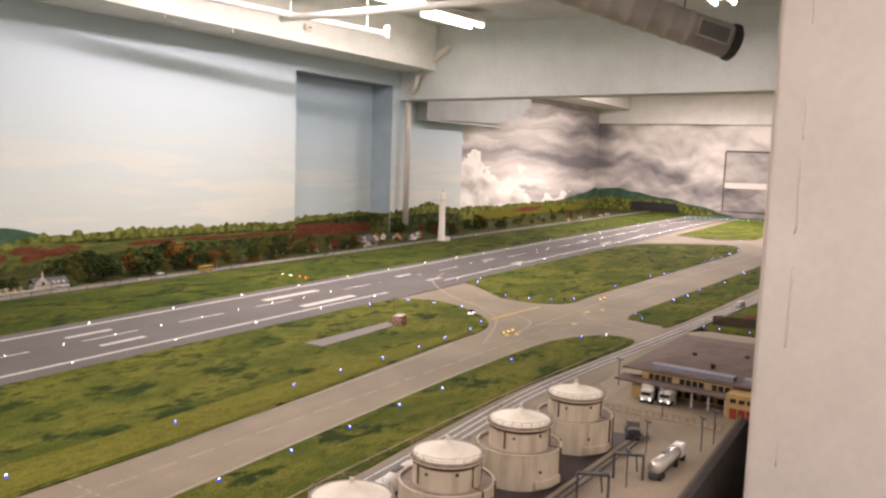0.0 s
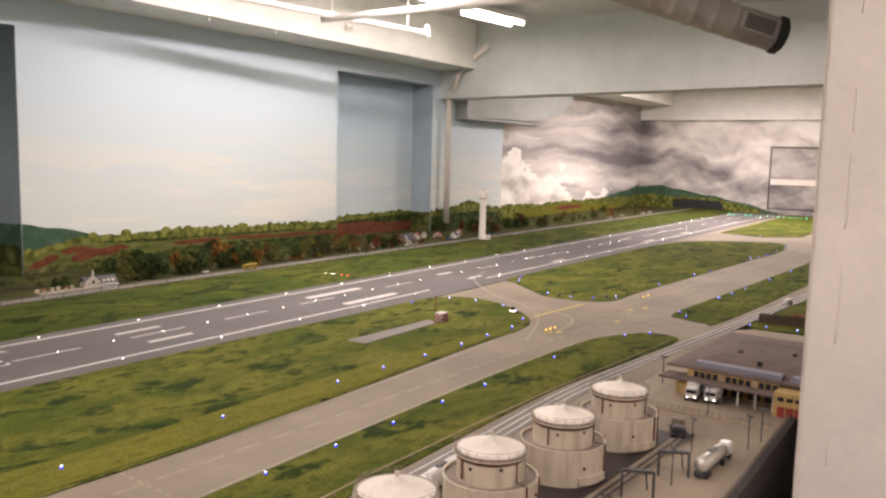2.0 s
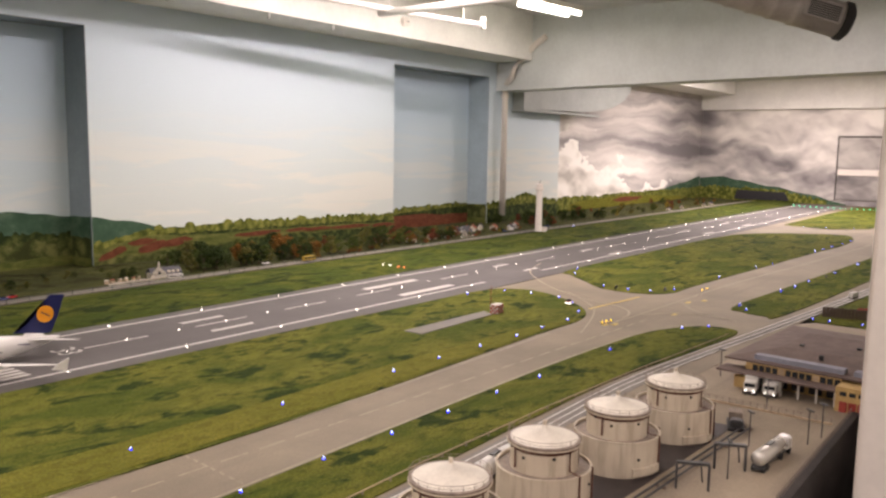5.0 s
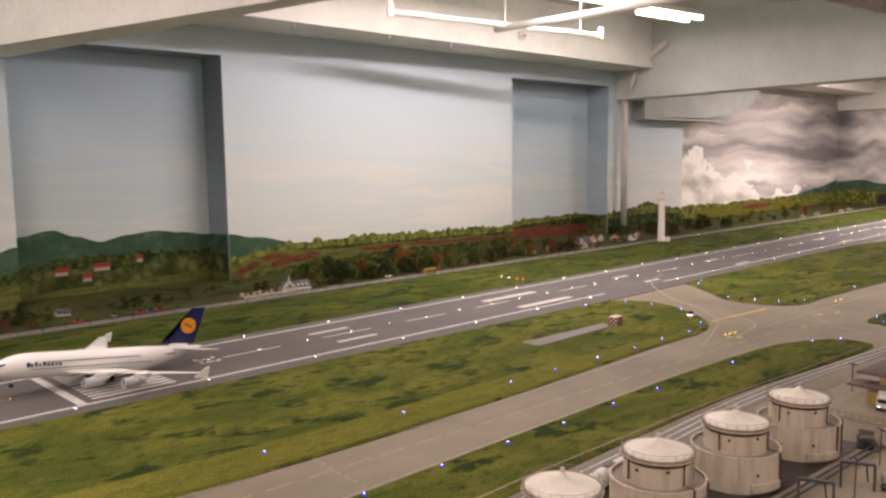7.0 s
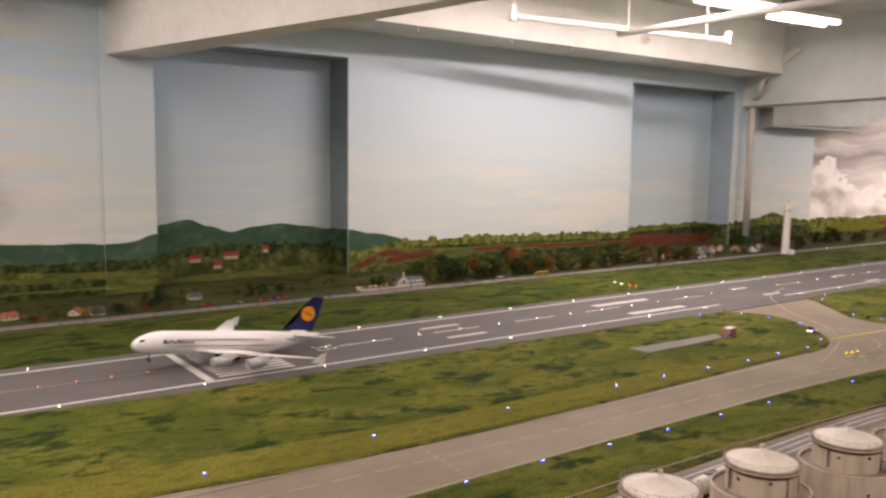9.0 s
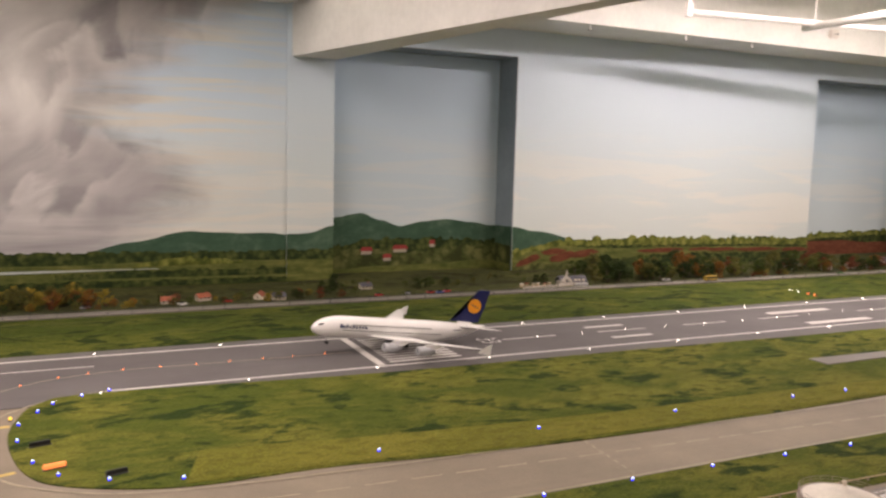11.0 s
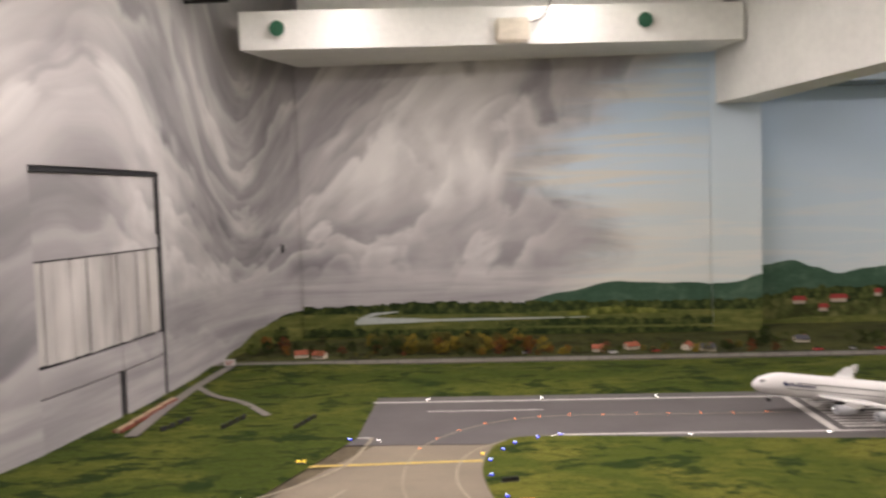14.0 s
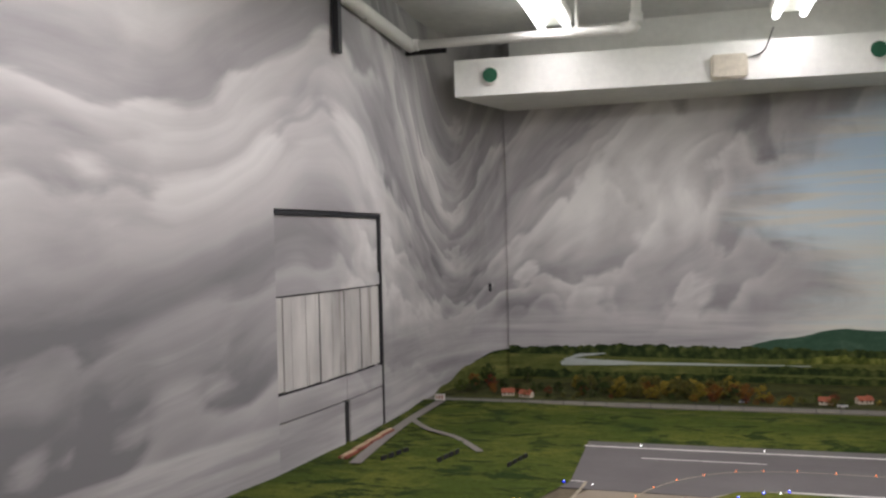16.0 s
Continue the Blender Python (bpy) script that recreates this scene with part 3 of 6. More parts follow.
isl_b = smooth_line([(4.15, -0.13), (3.95, -0.25), (3.80, -0.42), (3.60, -0.66), (3.60, -0.92), (3.75, -1.05), (4.1, -1.06), (5.2, -1.13), (6.6, -1.22), (7.4, -1.28), (8.1, -1.22), (8.4, -1.0), (7.9, -0.35), (7.2, -0.16), (5.5, -0.13)])
island("grass_island", isl_b, GRASS, "long grass island beyond the taxiway junction")
island("grass_island", smooth_line([(3.57, -1.48), (3.44, -1.567), (3.40, -1.69), (3.52, -1.77), (5.2, -1.89), (8.2, -2.05), (8.2, -1.75), (6.5, -1.66), (4.49, -1.535)]), GRASS, "narrow grass island beside the service road")
island("grass_island", smooth_line([(-2.2, -1.36), (-1.0, -1.34), (0.5, -1.325), (1.8, -1.325), (2.5, -1.36), (2.75, -1.42), (2.93, -1.53), (2.96, -1.66), (2.85, -1.715), (2.4, -1.68), (1.7, -1.605), (0.5, -1.61), (-1.0, -1.62), (-2.2, -1.62)]), GRASS, "grass strip between taxiway and service road")
island("grass_island", [(9.2, -0.25), (9.0, -0.8), (9.4, -1.15), (13.5, -1.2), (13.5, -0.25)], GRASS, "far grass island beside the runway")
island("grass_plot", [(3.47, -1.9), (3.43, -1.96), (3.45, -2.36), (5.6, -2.36), (5.0, -2.05)], GRASS, "grass plot beside the fenced yard")

# ---------------------------------------------------------------- fluorescent lights
def fluorescent(x, y, turn=0.0, power=30.0, length=1.2, drop=0.08):
    """A twin-tube batten hung under the ceiling, with its light; also used for added unseen ones."""
    f = thing("ceiling_light", "white twin-tube fluorescent batten, one of the visible and added ceiling lights", "lamp", (x, y, CEIL - 0.004), turn, "ceiling lights")
    part("housing", box(-length / 2, length / 2, -0.10, 0.10, -drop - 0.03, -drop + 0.02, bevel=0.006), PIPE, f)
    for s in (-0.4, 0.4):
        part("rod", tube([(s * length, 0, 0), (s * length, 0, -drop)], 0.004, 6), PIPE, f)
    for s in (-0.07, 0.07):
        part("tube", tube([(-length / 2 + 0.02, s, -drop - 0.05), (length / 2 - 0.02, s, -drop - 0.05)], 0.02, 10), TUBE, f, "glowing fluorescent tube")
    lamp = bpy.data.lights.new("tube_light", "AREA")
    lamp.shape, lamp.size, lamp.size_y, lamp.energy, lamp.color = "RECTANGLE", length, 0.09, power, LAMP_COLOUR
    ob = new("tube_light", lamp)
    ob.matrix_basis = pose(x, y, CEIL - drop - 0.085, 0, 0, turn)
    return f


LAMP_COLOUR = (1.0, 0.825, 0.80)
# The first four are visible fittings; the rest are unseen, added for brightness.
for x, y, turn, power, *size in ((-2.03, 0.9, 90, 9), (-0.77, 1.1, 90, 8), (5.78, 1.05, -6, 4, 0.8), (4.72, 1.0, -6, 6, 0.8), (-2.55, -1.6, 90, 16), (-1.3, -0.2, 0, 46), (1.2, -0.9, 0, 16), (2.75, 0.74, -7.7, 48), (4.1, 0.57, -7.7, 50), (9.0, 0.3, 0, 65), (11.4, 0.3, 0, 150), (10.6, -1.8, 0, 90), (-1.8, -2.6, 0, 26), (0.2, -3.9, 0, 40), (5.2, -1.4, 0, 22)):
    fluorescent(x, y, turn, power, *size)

# ---------------------------------------------------------------- painted landscape on the walls
TEAL = hill_mat("painted far hill", (0.030, 0.066, 0.040), (0.048, 0.094, 0.058), (0.10, 0.15, 0.10), 3.0, 2.0)
FOREST = hill_mat("painted light wood", (0.05, 0.064, 0.012), (0.125, 0.138, 0.026), (0.21, 0.21, 0.05), 20.0, 1.2, 0.05)
DARKWOOD = hill_mat("painted dark wood", (0.016, 0.026, 0.008), (0.036, 0.052, 0.014), (0.085, 0.095, 0.026), 18.0, 1.4, 0.045)
BUSHES = hill_mat("painted bushes", (0.034, 0.042, 0.012), (0.072, 0.084, 0.024), (0.15, 0.15, 0.05), 12.0, 1.3, 0.08)
MEADOW = hill_mat("painted meadow", (0.050, 0.066, 0.015), (0.098, 0.112, 0.028), (0.18, 0.172, 0.048), 4.0, 7.0)
REDFIELD = hill_mat("painted red field", (0.075, 0.028, 0.014), (0.125, 0.040, 0.020), (0.17, 0.070, 0.034), 14.0, 2.0)
WATER = plain("painted water", (0.42, 0.45, 0.42), 0.8, vary=0.1)
ROOFRED = plain("painted red roof", (0.27, 0.03, 0.022), 0.8, vary=0.1)
SANDY = plain("painted sand", (0.36, 0.31, 0.23), 0.8, vary=0.1)


def lerp(table, x):
    if x <= table[0][0]:
        return table[0][1]
    for (a, p), (b, q) in zip(table, table[1:]):
        if x <= b:
            t = (x - a) / (b - a)
            return p + (q - p) * t * t * (3 - 2 * t)
    return table[-1][1]


def crown_line(x, seed):
    """Outline of a row of round tree crowns of uneven height, 0 to about 1."""
    best = 0.0
    for k in range(int(x / 0.05) - 2, int(x / 0.05) + 3):
        q = noise.cell(Vector((k * 1.37 + seed, seed, 2.2)))
        c, r, h = (k + 0.6 * q) * 0.05, 0.035 + 0.02 * q, 0.45 + 0.55 * noise.cell(Vector((k * 2.11, seed, 7.7)))
        if abs(x - c) < r:
            best = max(best, h * math.sqrt(1 - ((x - c) / r) ** 2))
    return best


def painted(name, wall, mat, y, x0, x1, top, low, rough=0.0, grain=0.05, step_=0.012, along="x", seed=0.0, trees=0.0):
    """A flat painted band on a wall face, with a wooded or rounded upper outline."""
    b = bmesh.new()
    n = max(2, int((x1 - x0) / step_))
    prev = None
    for i in range(n + 1):
        x = x0 + (x1 - x0) * i / n
        crown = crown_line(x, seed) if trees else 0.0
        t = lerp(top, x) + trees * crown + rough * (noise.noise(Vector((x / grain, seed, 0))) + 0.5 * noise.noise(Vector((x / grain * 2.7, seed, 4))))
        z = min(lerp(low, x), t - 0.0005)
        if along == "west":
            px = west_line(x)
            cur = (b.verts.new((px[0], px[1], z)), b.verts.new((px[0], px[1], t)))
        elif along == "y":
            cur = (b.verts.new((y, x, z)), b.verts.new((y, x, t)))
        else:
            cur = (b.verts.new((x, y, z)), b.verts.new((x, y, t)))
        if prev:
            b.faces.new((prev[0], cur[0], cur[1], prev[1]))
        prev = cur
    return part(name, b, mat, wall)


arc = [0.0]
for a, c in zip(curve, curve[1:]):
    arc.append(arc[-1] + math.dist(a, c))


def west_line(s, proud=0.004):
    """A point of the west wall's face, s metres back along it from the long wall."""
    s = arc[-1] - s
    for i in range(len(arc) - 1):
        if s <= arc[i + 1] or i == len(arc) - 2:
            t = (s - arc[i]) / (arc[i + 1] - arc[i])
            a, c = Vector(curve[i]), Vector(curve[i + 1])
            d = (c - a).normalized()
            p = a + (c - a) * t + Vector((d.y, -d.x)) * proud
            return p


def blob(name, wall, mat, y, cx, cz, w, h, seed, lean=0.0):
    pts = []
    for k in range(22):
        a = 2 * math.pi * k / 22
        r = 1 + 0.32 * noise.noise(Vector((math.cos(a) * 1.4, math.sin(a) * 1.4, seed)))
        pts.append((cx + w / 2 * r * math.cos(a) + lean * h * math.sin(a), cz + h / 2 * r * math.sin(a)))
    return part(name, prism(pts, y - 0.001, y, axis="y"), mat, wall)


flat = [(-9, -0.02), (20, -0.02)]
# storm wall, west part
ys = WY + 0.012
painted("far_hill", wall_storm, TEAL, ys - 0.003, -1.2, 0.19, [(-1.2, 0.20), (-0.75, 0.30), (-0.45, 0.362), (-0.25, 0.35), (0.0, 0.345), (0.19, 0.33)], flat, 0.006, 0.2)
painted("dark_wood", wall_storm, DARKWOOD, ys - 0.006, -2.5, 0.19, [(-2.5, 0.225), (-1.7, 0.243), (0.19, 0.222)], flat, 0.008, 0.03, seed=3, trees=0.016, step_=0.006)
painted("meadow", wall_storm, MEADOW, ys - 0.009, -2.5, 0.19, [(-2.5, 0.19), (-1.5, 0.17), (-0.4, 0.175), (0.19, 0.165)], flat, 0.006, 0.25, seed=8)
painted("river", wall_storm, WATER, ys - 0.012, -2.15, -0.62, [(-2.15, 0.140), (-2.05, 0.160), (-1.9, 0.152), (-1.6, 0.140), (-0.62, 0.134)], [(-2.15, 0.112), (-1.9, 0.116), (-1.6, 0.124), (-0.62, 0.129)], 0.002, 0.15)
painted("river_bend", wall_storm, WATER, ys - 0.0125, -2.13, -1.86, [(-2.13, 0.158), (-2.02, 0.190), (-1.86, 0.196)], [(-2.13, 0.128), (-2.04, 0.165), (-1.97, 0.178), (-1.86, 0.190)], 0.001, 0.15)
painted("copse", wall_storm, DARKWOOD, ys - 0.0105, -2.5, -1.0, [(-2.5, 0.215), (-2.3, 0.20), (-2.2, 0.185), (-1.0, 0.185)], [(-2.5, 0.185), (-1.0, 0.165)], 0.010, 0.04, seed=31, trees=0.02, step_=0.006)
painted("copse", wall_storm, FOREST, ys - 0.0110, -0.75, -0.1, [(-0.75, 0.15), (-0.5, 0.19), (-0.3, 0.185), (-0.1, 0.16)], [(-0.75, 0.145), (-0.1, 0.15)], 0.006, 0.06, seed=32, trees=0.02, step_=0.006)
painted("lower_hedge", wall_storm, DARKWOOD, ys - 0.0150, -2.5, 0.19, [(-2.5, 0.085), (-1.6, 0.07), (0.19, 0.055)], [(-2.5, 0.03), (0.19, 0.02)], 0.016, 0.06, seed=33)
painted("hedge", wall_storm, DARKWOOD, ys - 0.012, -1.2, 0.19, [(-1.2, 0.10), (-0.7, 0.115), (0.19, 0.11)], [(-1.2, 0.08), (0.19, 0.07)], 0.006, 0.08, seed=5, trees=0.02, step_=0.006)
# rounded corner: meadow that falls away towards the west
painted("meadow", wall_west, MEADOW, 0, 0.0, 1.0, [(0.0, 0.20), (0.18, 0.185), (0.42, 0.13), (0.70, 0.05), (1.0, -0.01)], [(0, -0.05), (2, -0.05)], 0.003, 0.2, along="west", seed=6)
painted("dark_wood", wall_west, DARKWOOD, 0, 0.0, 0.36, [(0.0, 0.225), (0.15, 0.205), (0.36, 0.15)], [(0.0, 0.19), (0.15, 0.18), (0.36, 0.145)], 0.005, 0.03, along="west", seed=2)
# pilaster and first niche
painted("far_hill", wall_north, TEAL, WY - 0.003, 0.19, N1[0], [(0.19, 0.335), (0.33, 0.34), (0.51, 0.385)], flat, 0.006, 0.2)
painted("dark_wood", wall_north, DARKWOOD, WY - 0.006, 0.19, N1[0], [(0.19, 0.22), (0.51, 0.225)], flat, 0.008, 0.05, seed=3, trees=0.014, step_=0.006)
painted("meadow", wall_north, MEADOW, WY - 0.009, 0.19, N1[0], [(0.19, 0.165), (0.51, 0.16)], flat, 0.006, 0.2, seed=8)
yn = NY - 0.003
painted("far_hill", wall_north, TEAL, yn, N1[0], N1[1], [(0.51, 0.40), (0.62, 0.42), (0.80, 0.45), (0.95, 0.40), (1.10, 0.35), (1.28, 0.385), (1.48, 0.40), (1.68, 0.375), (1.905, 0.345)], flat, 0.006, 0.2)
painted("wood_edge", wall_north, DARKWOOD, yn - 0.003, N1[0], N1[1], [(0.51, 0.20), (1.0, 0.25), (1.5, 0.245), (1.905, 0.22)], flat, 0.012, 0.06, seed=4, trees=0.03, step_=0.006)
painted("bushes", wall_north, BUSHES, yn - 0.006, N1[0], N1[1], [(0.51, 0.215), (0.8, 0.185), (1.2, 0.15), (1.6, 0.19), (1.905, 0.20)], [(0.51, 0.03), (1.905, 0.07)], 0.016, 0.07, seed=9, trees=0.014, step_=0.006)
painted("meadow", wall_north, MEADOW, yn - 0.009, N1[0], N1[1], [(0.51, 0.05), (1.2, 0.065), (1.905, 0.085)], flat, 0.006, 0.2, seed=8)
for cx, cz, w in ((0.84, 0.178, 0.10), (1.10, 0.187, 0.13), (1.0, 0.125, 0.07), (1.36, 0.22, 0.05)):
    part("painted_cottage", prism([(cx - w * 0.4, cz - 0.028), (cx + w * 0.4, cz - 0.028), (cx + w * 0.4, cz), (cx - w * 0.4, cz)], yn - 0.013, yn - 0.012, axis="y"), SANDY, wall_north)
    part("painted_roof", prism([(cx - w * 0.5, cz - 0.004), (cx + w * 0.5, cz - 0.004), (cx + w * 0.38, cz + 0.026), (cx - w * 0.36, cz + 0.026)], yn - 0.016, yn - 0.014, axis="y"), ROOFRED, wall_north)
# the landscape carries on over the niches' right reveals
for n_, top in ((N1, 0.352), (N2, 0.225)):
    xr = n_[1] - 0.0045
    painted("reveal_hill", wall_north, TEAL if n_ is N1 else FOREST, xr - 0.002, WY + 0.002, NY - 0.003, [(WY, top + 0.006), (NY, top)], flat, 0.003, 0.1, along="y")
    painted("reveal_wood", wall_north, BUSHES, xr - 0.004, WY + 0.002, NY - 0.003, [(WY, 0.215), (NY, 0.215)], flat, 0.008, 0.05, along="y", seed=3)
    painted("reveal_meadow", wall_north, MEADOW, xr - 0.006, WY + 0.002, NY - 0.003, [(WY, 0.08), (NY, 0.07)], flat, 0.004, 0.1, along="y", seed=5)
# main sky wall
painted("far_hill", wall_north, TEAL, WY - 0.003, N1[1], 2.5, [(1.905, 0.358), (2.1, 0.325), (2.5, 0.25)], flat, 0.005, 0.2)
painted("light_wood", wall_north, FOREST, WY - 0.006, N1[1], N2[0], [(1.905, 0.17), (2.15, 0.21), (2.4, 0.245), (3.0, 0.250), (4.0, 0.230), (4.98, 0.205)], flat, 0.008, 0.06, seed=4, trees=0.034, step_=0.006)
painted("dark_wood", wall_north, DARKWOOD, WY - 0.009, 2.2, N2[0], [(2.2, 0.185), (2.6, 0.196), (3.0, 0.192), (4.0, 0.174), (4.98, 0.152)], flat, 0.006, 0.05, seed=12, trees=0.016, step_=0.006)
painted("meadow", wall_north, MEADOW, WY - 0.012, N1[1], N2[0], [(1.905, 0.12), (2.1, 0.175), (2.35, 0.205), (2.6, 0.19), (2.9, 0.172), (3.2, 0.178), (4.0, 0.165), (4.98, 0.14)], flat, 0.004, 0.2, seed=8)
painted("lower_slope", wall_north, BUSHES, WY - 0.013, N1[1], N2[0], [(1.905, 0.05), (2.2, 0.07), (2.9, 0.09), (3.6, 0.10), (4.98, 0.09)], flat, 0.006, 0.1, seed=18, trees=0.016, step_=0.006)
for k, (cx, cz, w, h, lean) in enumerate(((2.04, 0.10, 0.14, 0.085, 0.9), (2.27, 0.165, 0.20, 0.045, 0.5), (2.36, 0.125, 0.20, 0.075, 0.8), (2.55, 0.145, 0.24, 0.06, 0.9), (3.30, 0.150, 0.52, 0.036, 0), (3.72, 0.150, 0.26, 0.028, 0), (3.95, 0.142, 0.34, 0.032, 0), (4.35, 0.132, 0.5, 0.036, 0), (4.8, 0.118, 0.34, 0.04, 0))):
    blob("red_field", wall_north, REDFIELD, WY - 0.0155 - 0.0003 * k, cx, cz, w, h, cx, lean)
painted("hedge", wall_north, DARKWOOD, WY - 0.018, 2.75, N2[0], [(2.75, 0.06), (3.4, 0.11), (4.98, 0.09)], flat, 0.012, 0.05, seed=15, trees=0.02, step_=0.006)
# second niche, pilaster and the far storm wall
painted("light_wood", wall_north, FOREST, yn, N2[0], N2[1], [(4.98, 0.20), (5.6, 0.225), (6.58, 0.235)], flat, 0.010, 0.06, seed=4, trees=0.03, step_=0.006)
painted("dark_wood", wall_north, DARKWOOD, yn - 0.003, N2[0], N2[1], [(4.98, 0.165), (6.58, 0.195)], flat, 0.008, 0.05, seed=6, trees=0.014, step_=0.006)
painted("red_field", wall_north, REDFIELD, yn - 0.006, N2[0], N2[1], [(4.98, 0.150), (5.7, 0.155), (6.1, 0.13), (6.58, 0.12)], flat, 0.006, 0.2)
painted("light_wood", wall_north, FOREST, WY - 0.003, N2[1], 8.18, [(6.58, 0.235), (7.0, 0.265), (7.4, 0.325), (7.75, 0.25), (8.18, 0.21)], flat, 0.008, 0.06, seed=2, trees=0.03, step_=0.006)
painted("dark_wood", wall_north, DARKWOOD, WY - 0.006, N2[1], 8.18, [(6.58, 0.17), (7.4, 0.2), (8.18, 0.16)], flat, 0.012, 0.06, seed=2, trees=0.014, step_=0.006)
painted("far_hill", wall_far, TEAL, 2.497, 11.3, 13.9, [(11.3, 0.10), (12.1, 0.22), (13.0, 0.30), (13.9, 0.40)], flat, 0.01, 0.3)
painted("light_wood", wall_far, FOREST, 2.494, 8.18, 13.9, [(8.18, 0.15), (8.8, 0.21), (9.6, 0.19), (10.5, 0.20), (12.0, 0.2), (13.9, 0.2)], flat, 0.02, 0.3, seed=2, trees=0.03)
painted("meadow", wall_far, VERGE, 2.4925, 8.9, 13.0, [(8.9, 0.06), (9.6, 0.15), (10.4, 0.165), (11.4, 0.14), (13.0, 0.08)], flat, 0.01, 0.3, seed=4)
blob("yellow_field", wall_far, VERGE, 2.491, 9.6, 0.10, 1.3, 0.10, 1.0)
blob("red_field", wall_far, REDFIELD, 2.490, 10.8, 0.11, 1.0, 0.07, 2.0)
painted("far_hill", wall_east, TEAL, 13.897, 0.0, 2.49, [(0.0, 0.02), (0.6, 0.16), (1.2, 0.27), (1.8, 0.36), (2.1, 0.42), (2.49, 0.38)], flat, 0.01, 0.2, along="y")
painted("light_wood", wall_east, FOREST, 13.893, 0.3, 2.49, [(0.3, 0.05), (1.2, 0.2), (2.49, 0.22)], flat, 0.02, 0.1, along="y", seed=5, trees=0.05, step_=0.006)
part("tunnel_mouth", prism([(0.9, 0.03), (1.85, 0.02), (1.80, 0.185), (0.98, 0.175)], 13.88, 13.892, axis="x"), BLACK, wall_east, "black tunnel mouth below the hill")
KNOB_ = plain("brown hatch trim", (0.05, 0.045, 0.04), 0.8)
part("hatch_panel", box(13.87, 13.895, -0.75, 0.17, 0.10, 1.13), storm_mat("painted hatch", (0, 0, 0), 0.72, True), wall_east, "painted grey hatch in the end wall")
part("hatch_frame", box(13.862, 13.869, -0.76, 0.18, 1.125, 1.15), KNOB_, wall_east)
for y in (-0.765, 0.165):
    part("hatch_frame", box(13.862, 13.869, y, y + 0.02, 0.09, 1.124), KNOB_, wall_east)
part("hatch_band", box(13.855, 13.868, -0.74, 0.16, 0.50, 0.60), COLUMN, wall_east)

# ---------------------------------------------------------------- curtained opening in the west wall
DOORPAINT = storm_mat("painted door panel", (0.25, 0.3, 0.0), 0.92)


def cloth_mat():
    """Pale painted strips with brown runs down their length."""
    m, nt, b = material("painted curtain strip", 0.9, 0, 0.15)
    run = fbm(nt, place(nt, (16, 16, 1.1)), 1.0, 5, 0.6)
    soft = fbm(nt, place(nt, (5, 5, 2.0)), 1.0, 4, 0.5)
    col = ramp(nt, soft, [(0.35, (0.34, 0.325, 0.31)), (0.65, (0.54, 0.52, 0.49))])
    col = mix(nt, step(nt, run, 0.55, 0.72, 0.0, 0.75), col, (0.17, 0.15, 0.13))
    col = mix(nt, step(nt, run, 0.42, 0.28, 0.0, 0.5), col, (0.62, 0.60, 0.56))
    nt.links.new(col, b.inputs["Base Color"])
    return m


CLOTH = cloth_mat()


def west_piece(y0, y1, low, high, thick, proud=0.0, n=6):
    """A slab that follows the west wall from y0 to y1; low and high: heights at both ends."""
    b = bmesh.new()
    prev = None
    for i in range(n + 1):
        t = i / n
        y = y0 + (y1 - y0) * t
        x = west_x(y) + proud
        z0, z1 = low[0] + (low[1] - low[0]) * t, high[0] + (high[1] - high[0]) * t
        cur = [b.verts.new(q) for q in ((x, y, z0), (x, y, z1), (x - thick, y, z1), (x - thick, y, z0))]
        if prev:
            for k in range(4):
                b.faces.new((prev[k], prev[(k + 1) % 4], cur[(k + 1) % 4], cur[k]))
        else:
            b.faces.new(cur)
        prev = cur
    b.faces.new(prev[::-1])
    return b


door = tagged(new("door_1"), "storm-painted hatch with a closed curtain of strips and black gaps", "door", kind="structure")
part("upper_panel", west_piece(D0 + 0.004, D1 - 0.012, (0.738, 0.738), (1.076, 1.076), 0.02, -0.008), DOORPAINT, door)
part("middle_panel", west_piece(D0 + 0.004, 0.395, (0.216, 0.216), (0.322, 0.322), 0.02, -0.004), DOORPAINT, door)
part("middle_panel", west_piece(0.40, D1 - 0.012, (0.216, 0.216), (0.322, 0.322), 0.02, -0.004), DOORPAINT, door)
part("lower_panel", west_piece(D0 + 0.004, 0.37, (-0.02, -0.02), (0.209, 0.209), 0.02, -0.005), DOORPAINT, door)
part("lower_panel", west_piece(0.425, D1 - 0.012, (-0.02, -0.02), (0.209, 0.209), 0.02, -0.005), DOORPAINT, door)
part("post", west_piece(0.372, 0.423, (0.015, 0.015), (0.205, 0.205), 0.02, -0.012), BLACK, door, "black slot below the curtain")
part("jamb", west_piece(D1 - 0.012, D1, (-0.02, -0.02), (1.09, 1.09), 0.03, 0.002), BLACK, door, "black jamb beside the curtain")
part("jamb", west_piece(D1 - 0.032, D1 - 0.0125, (0.80, 0.80), (1.078, 1.078), 0.03, 0.003), BLACK, door, "black upper part of the jamb")
part("head_gap", west_piece(D0, D1, (1.078, 1.078), (1.095, 1.095), 0.03, 0.002), BLACK, door, "black gap above the panel")
part("backing", west_piece(D0, D1, (-0.02, -0.02), (1.08, 1.08), 0.01, -0.05), BLACK, door)
random.seed(11)
ny = 17
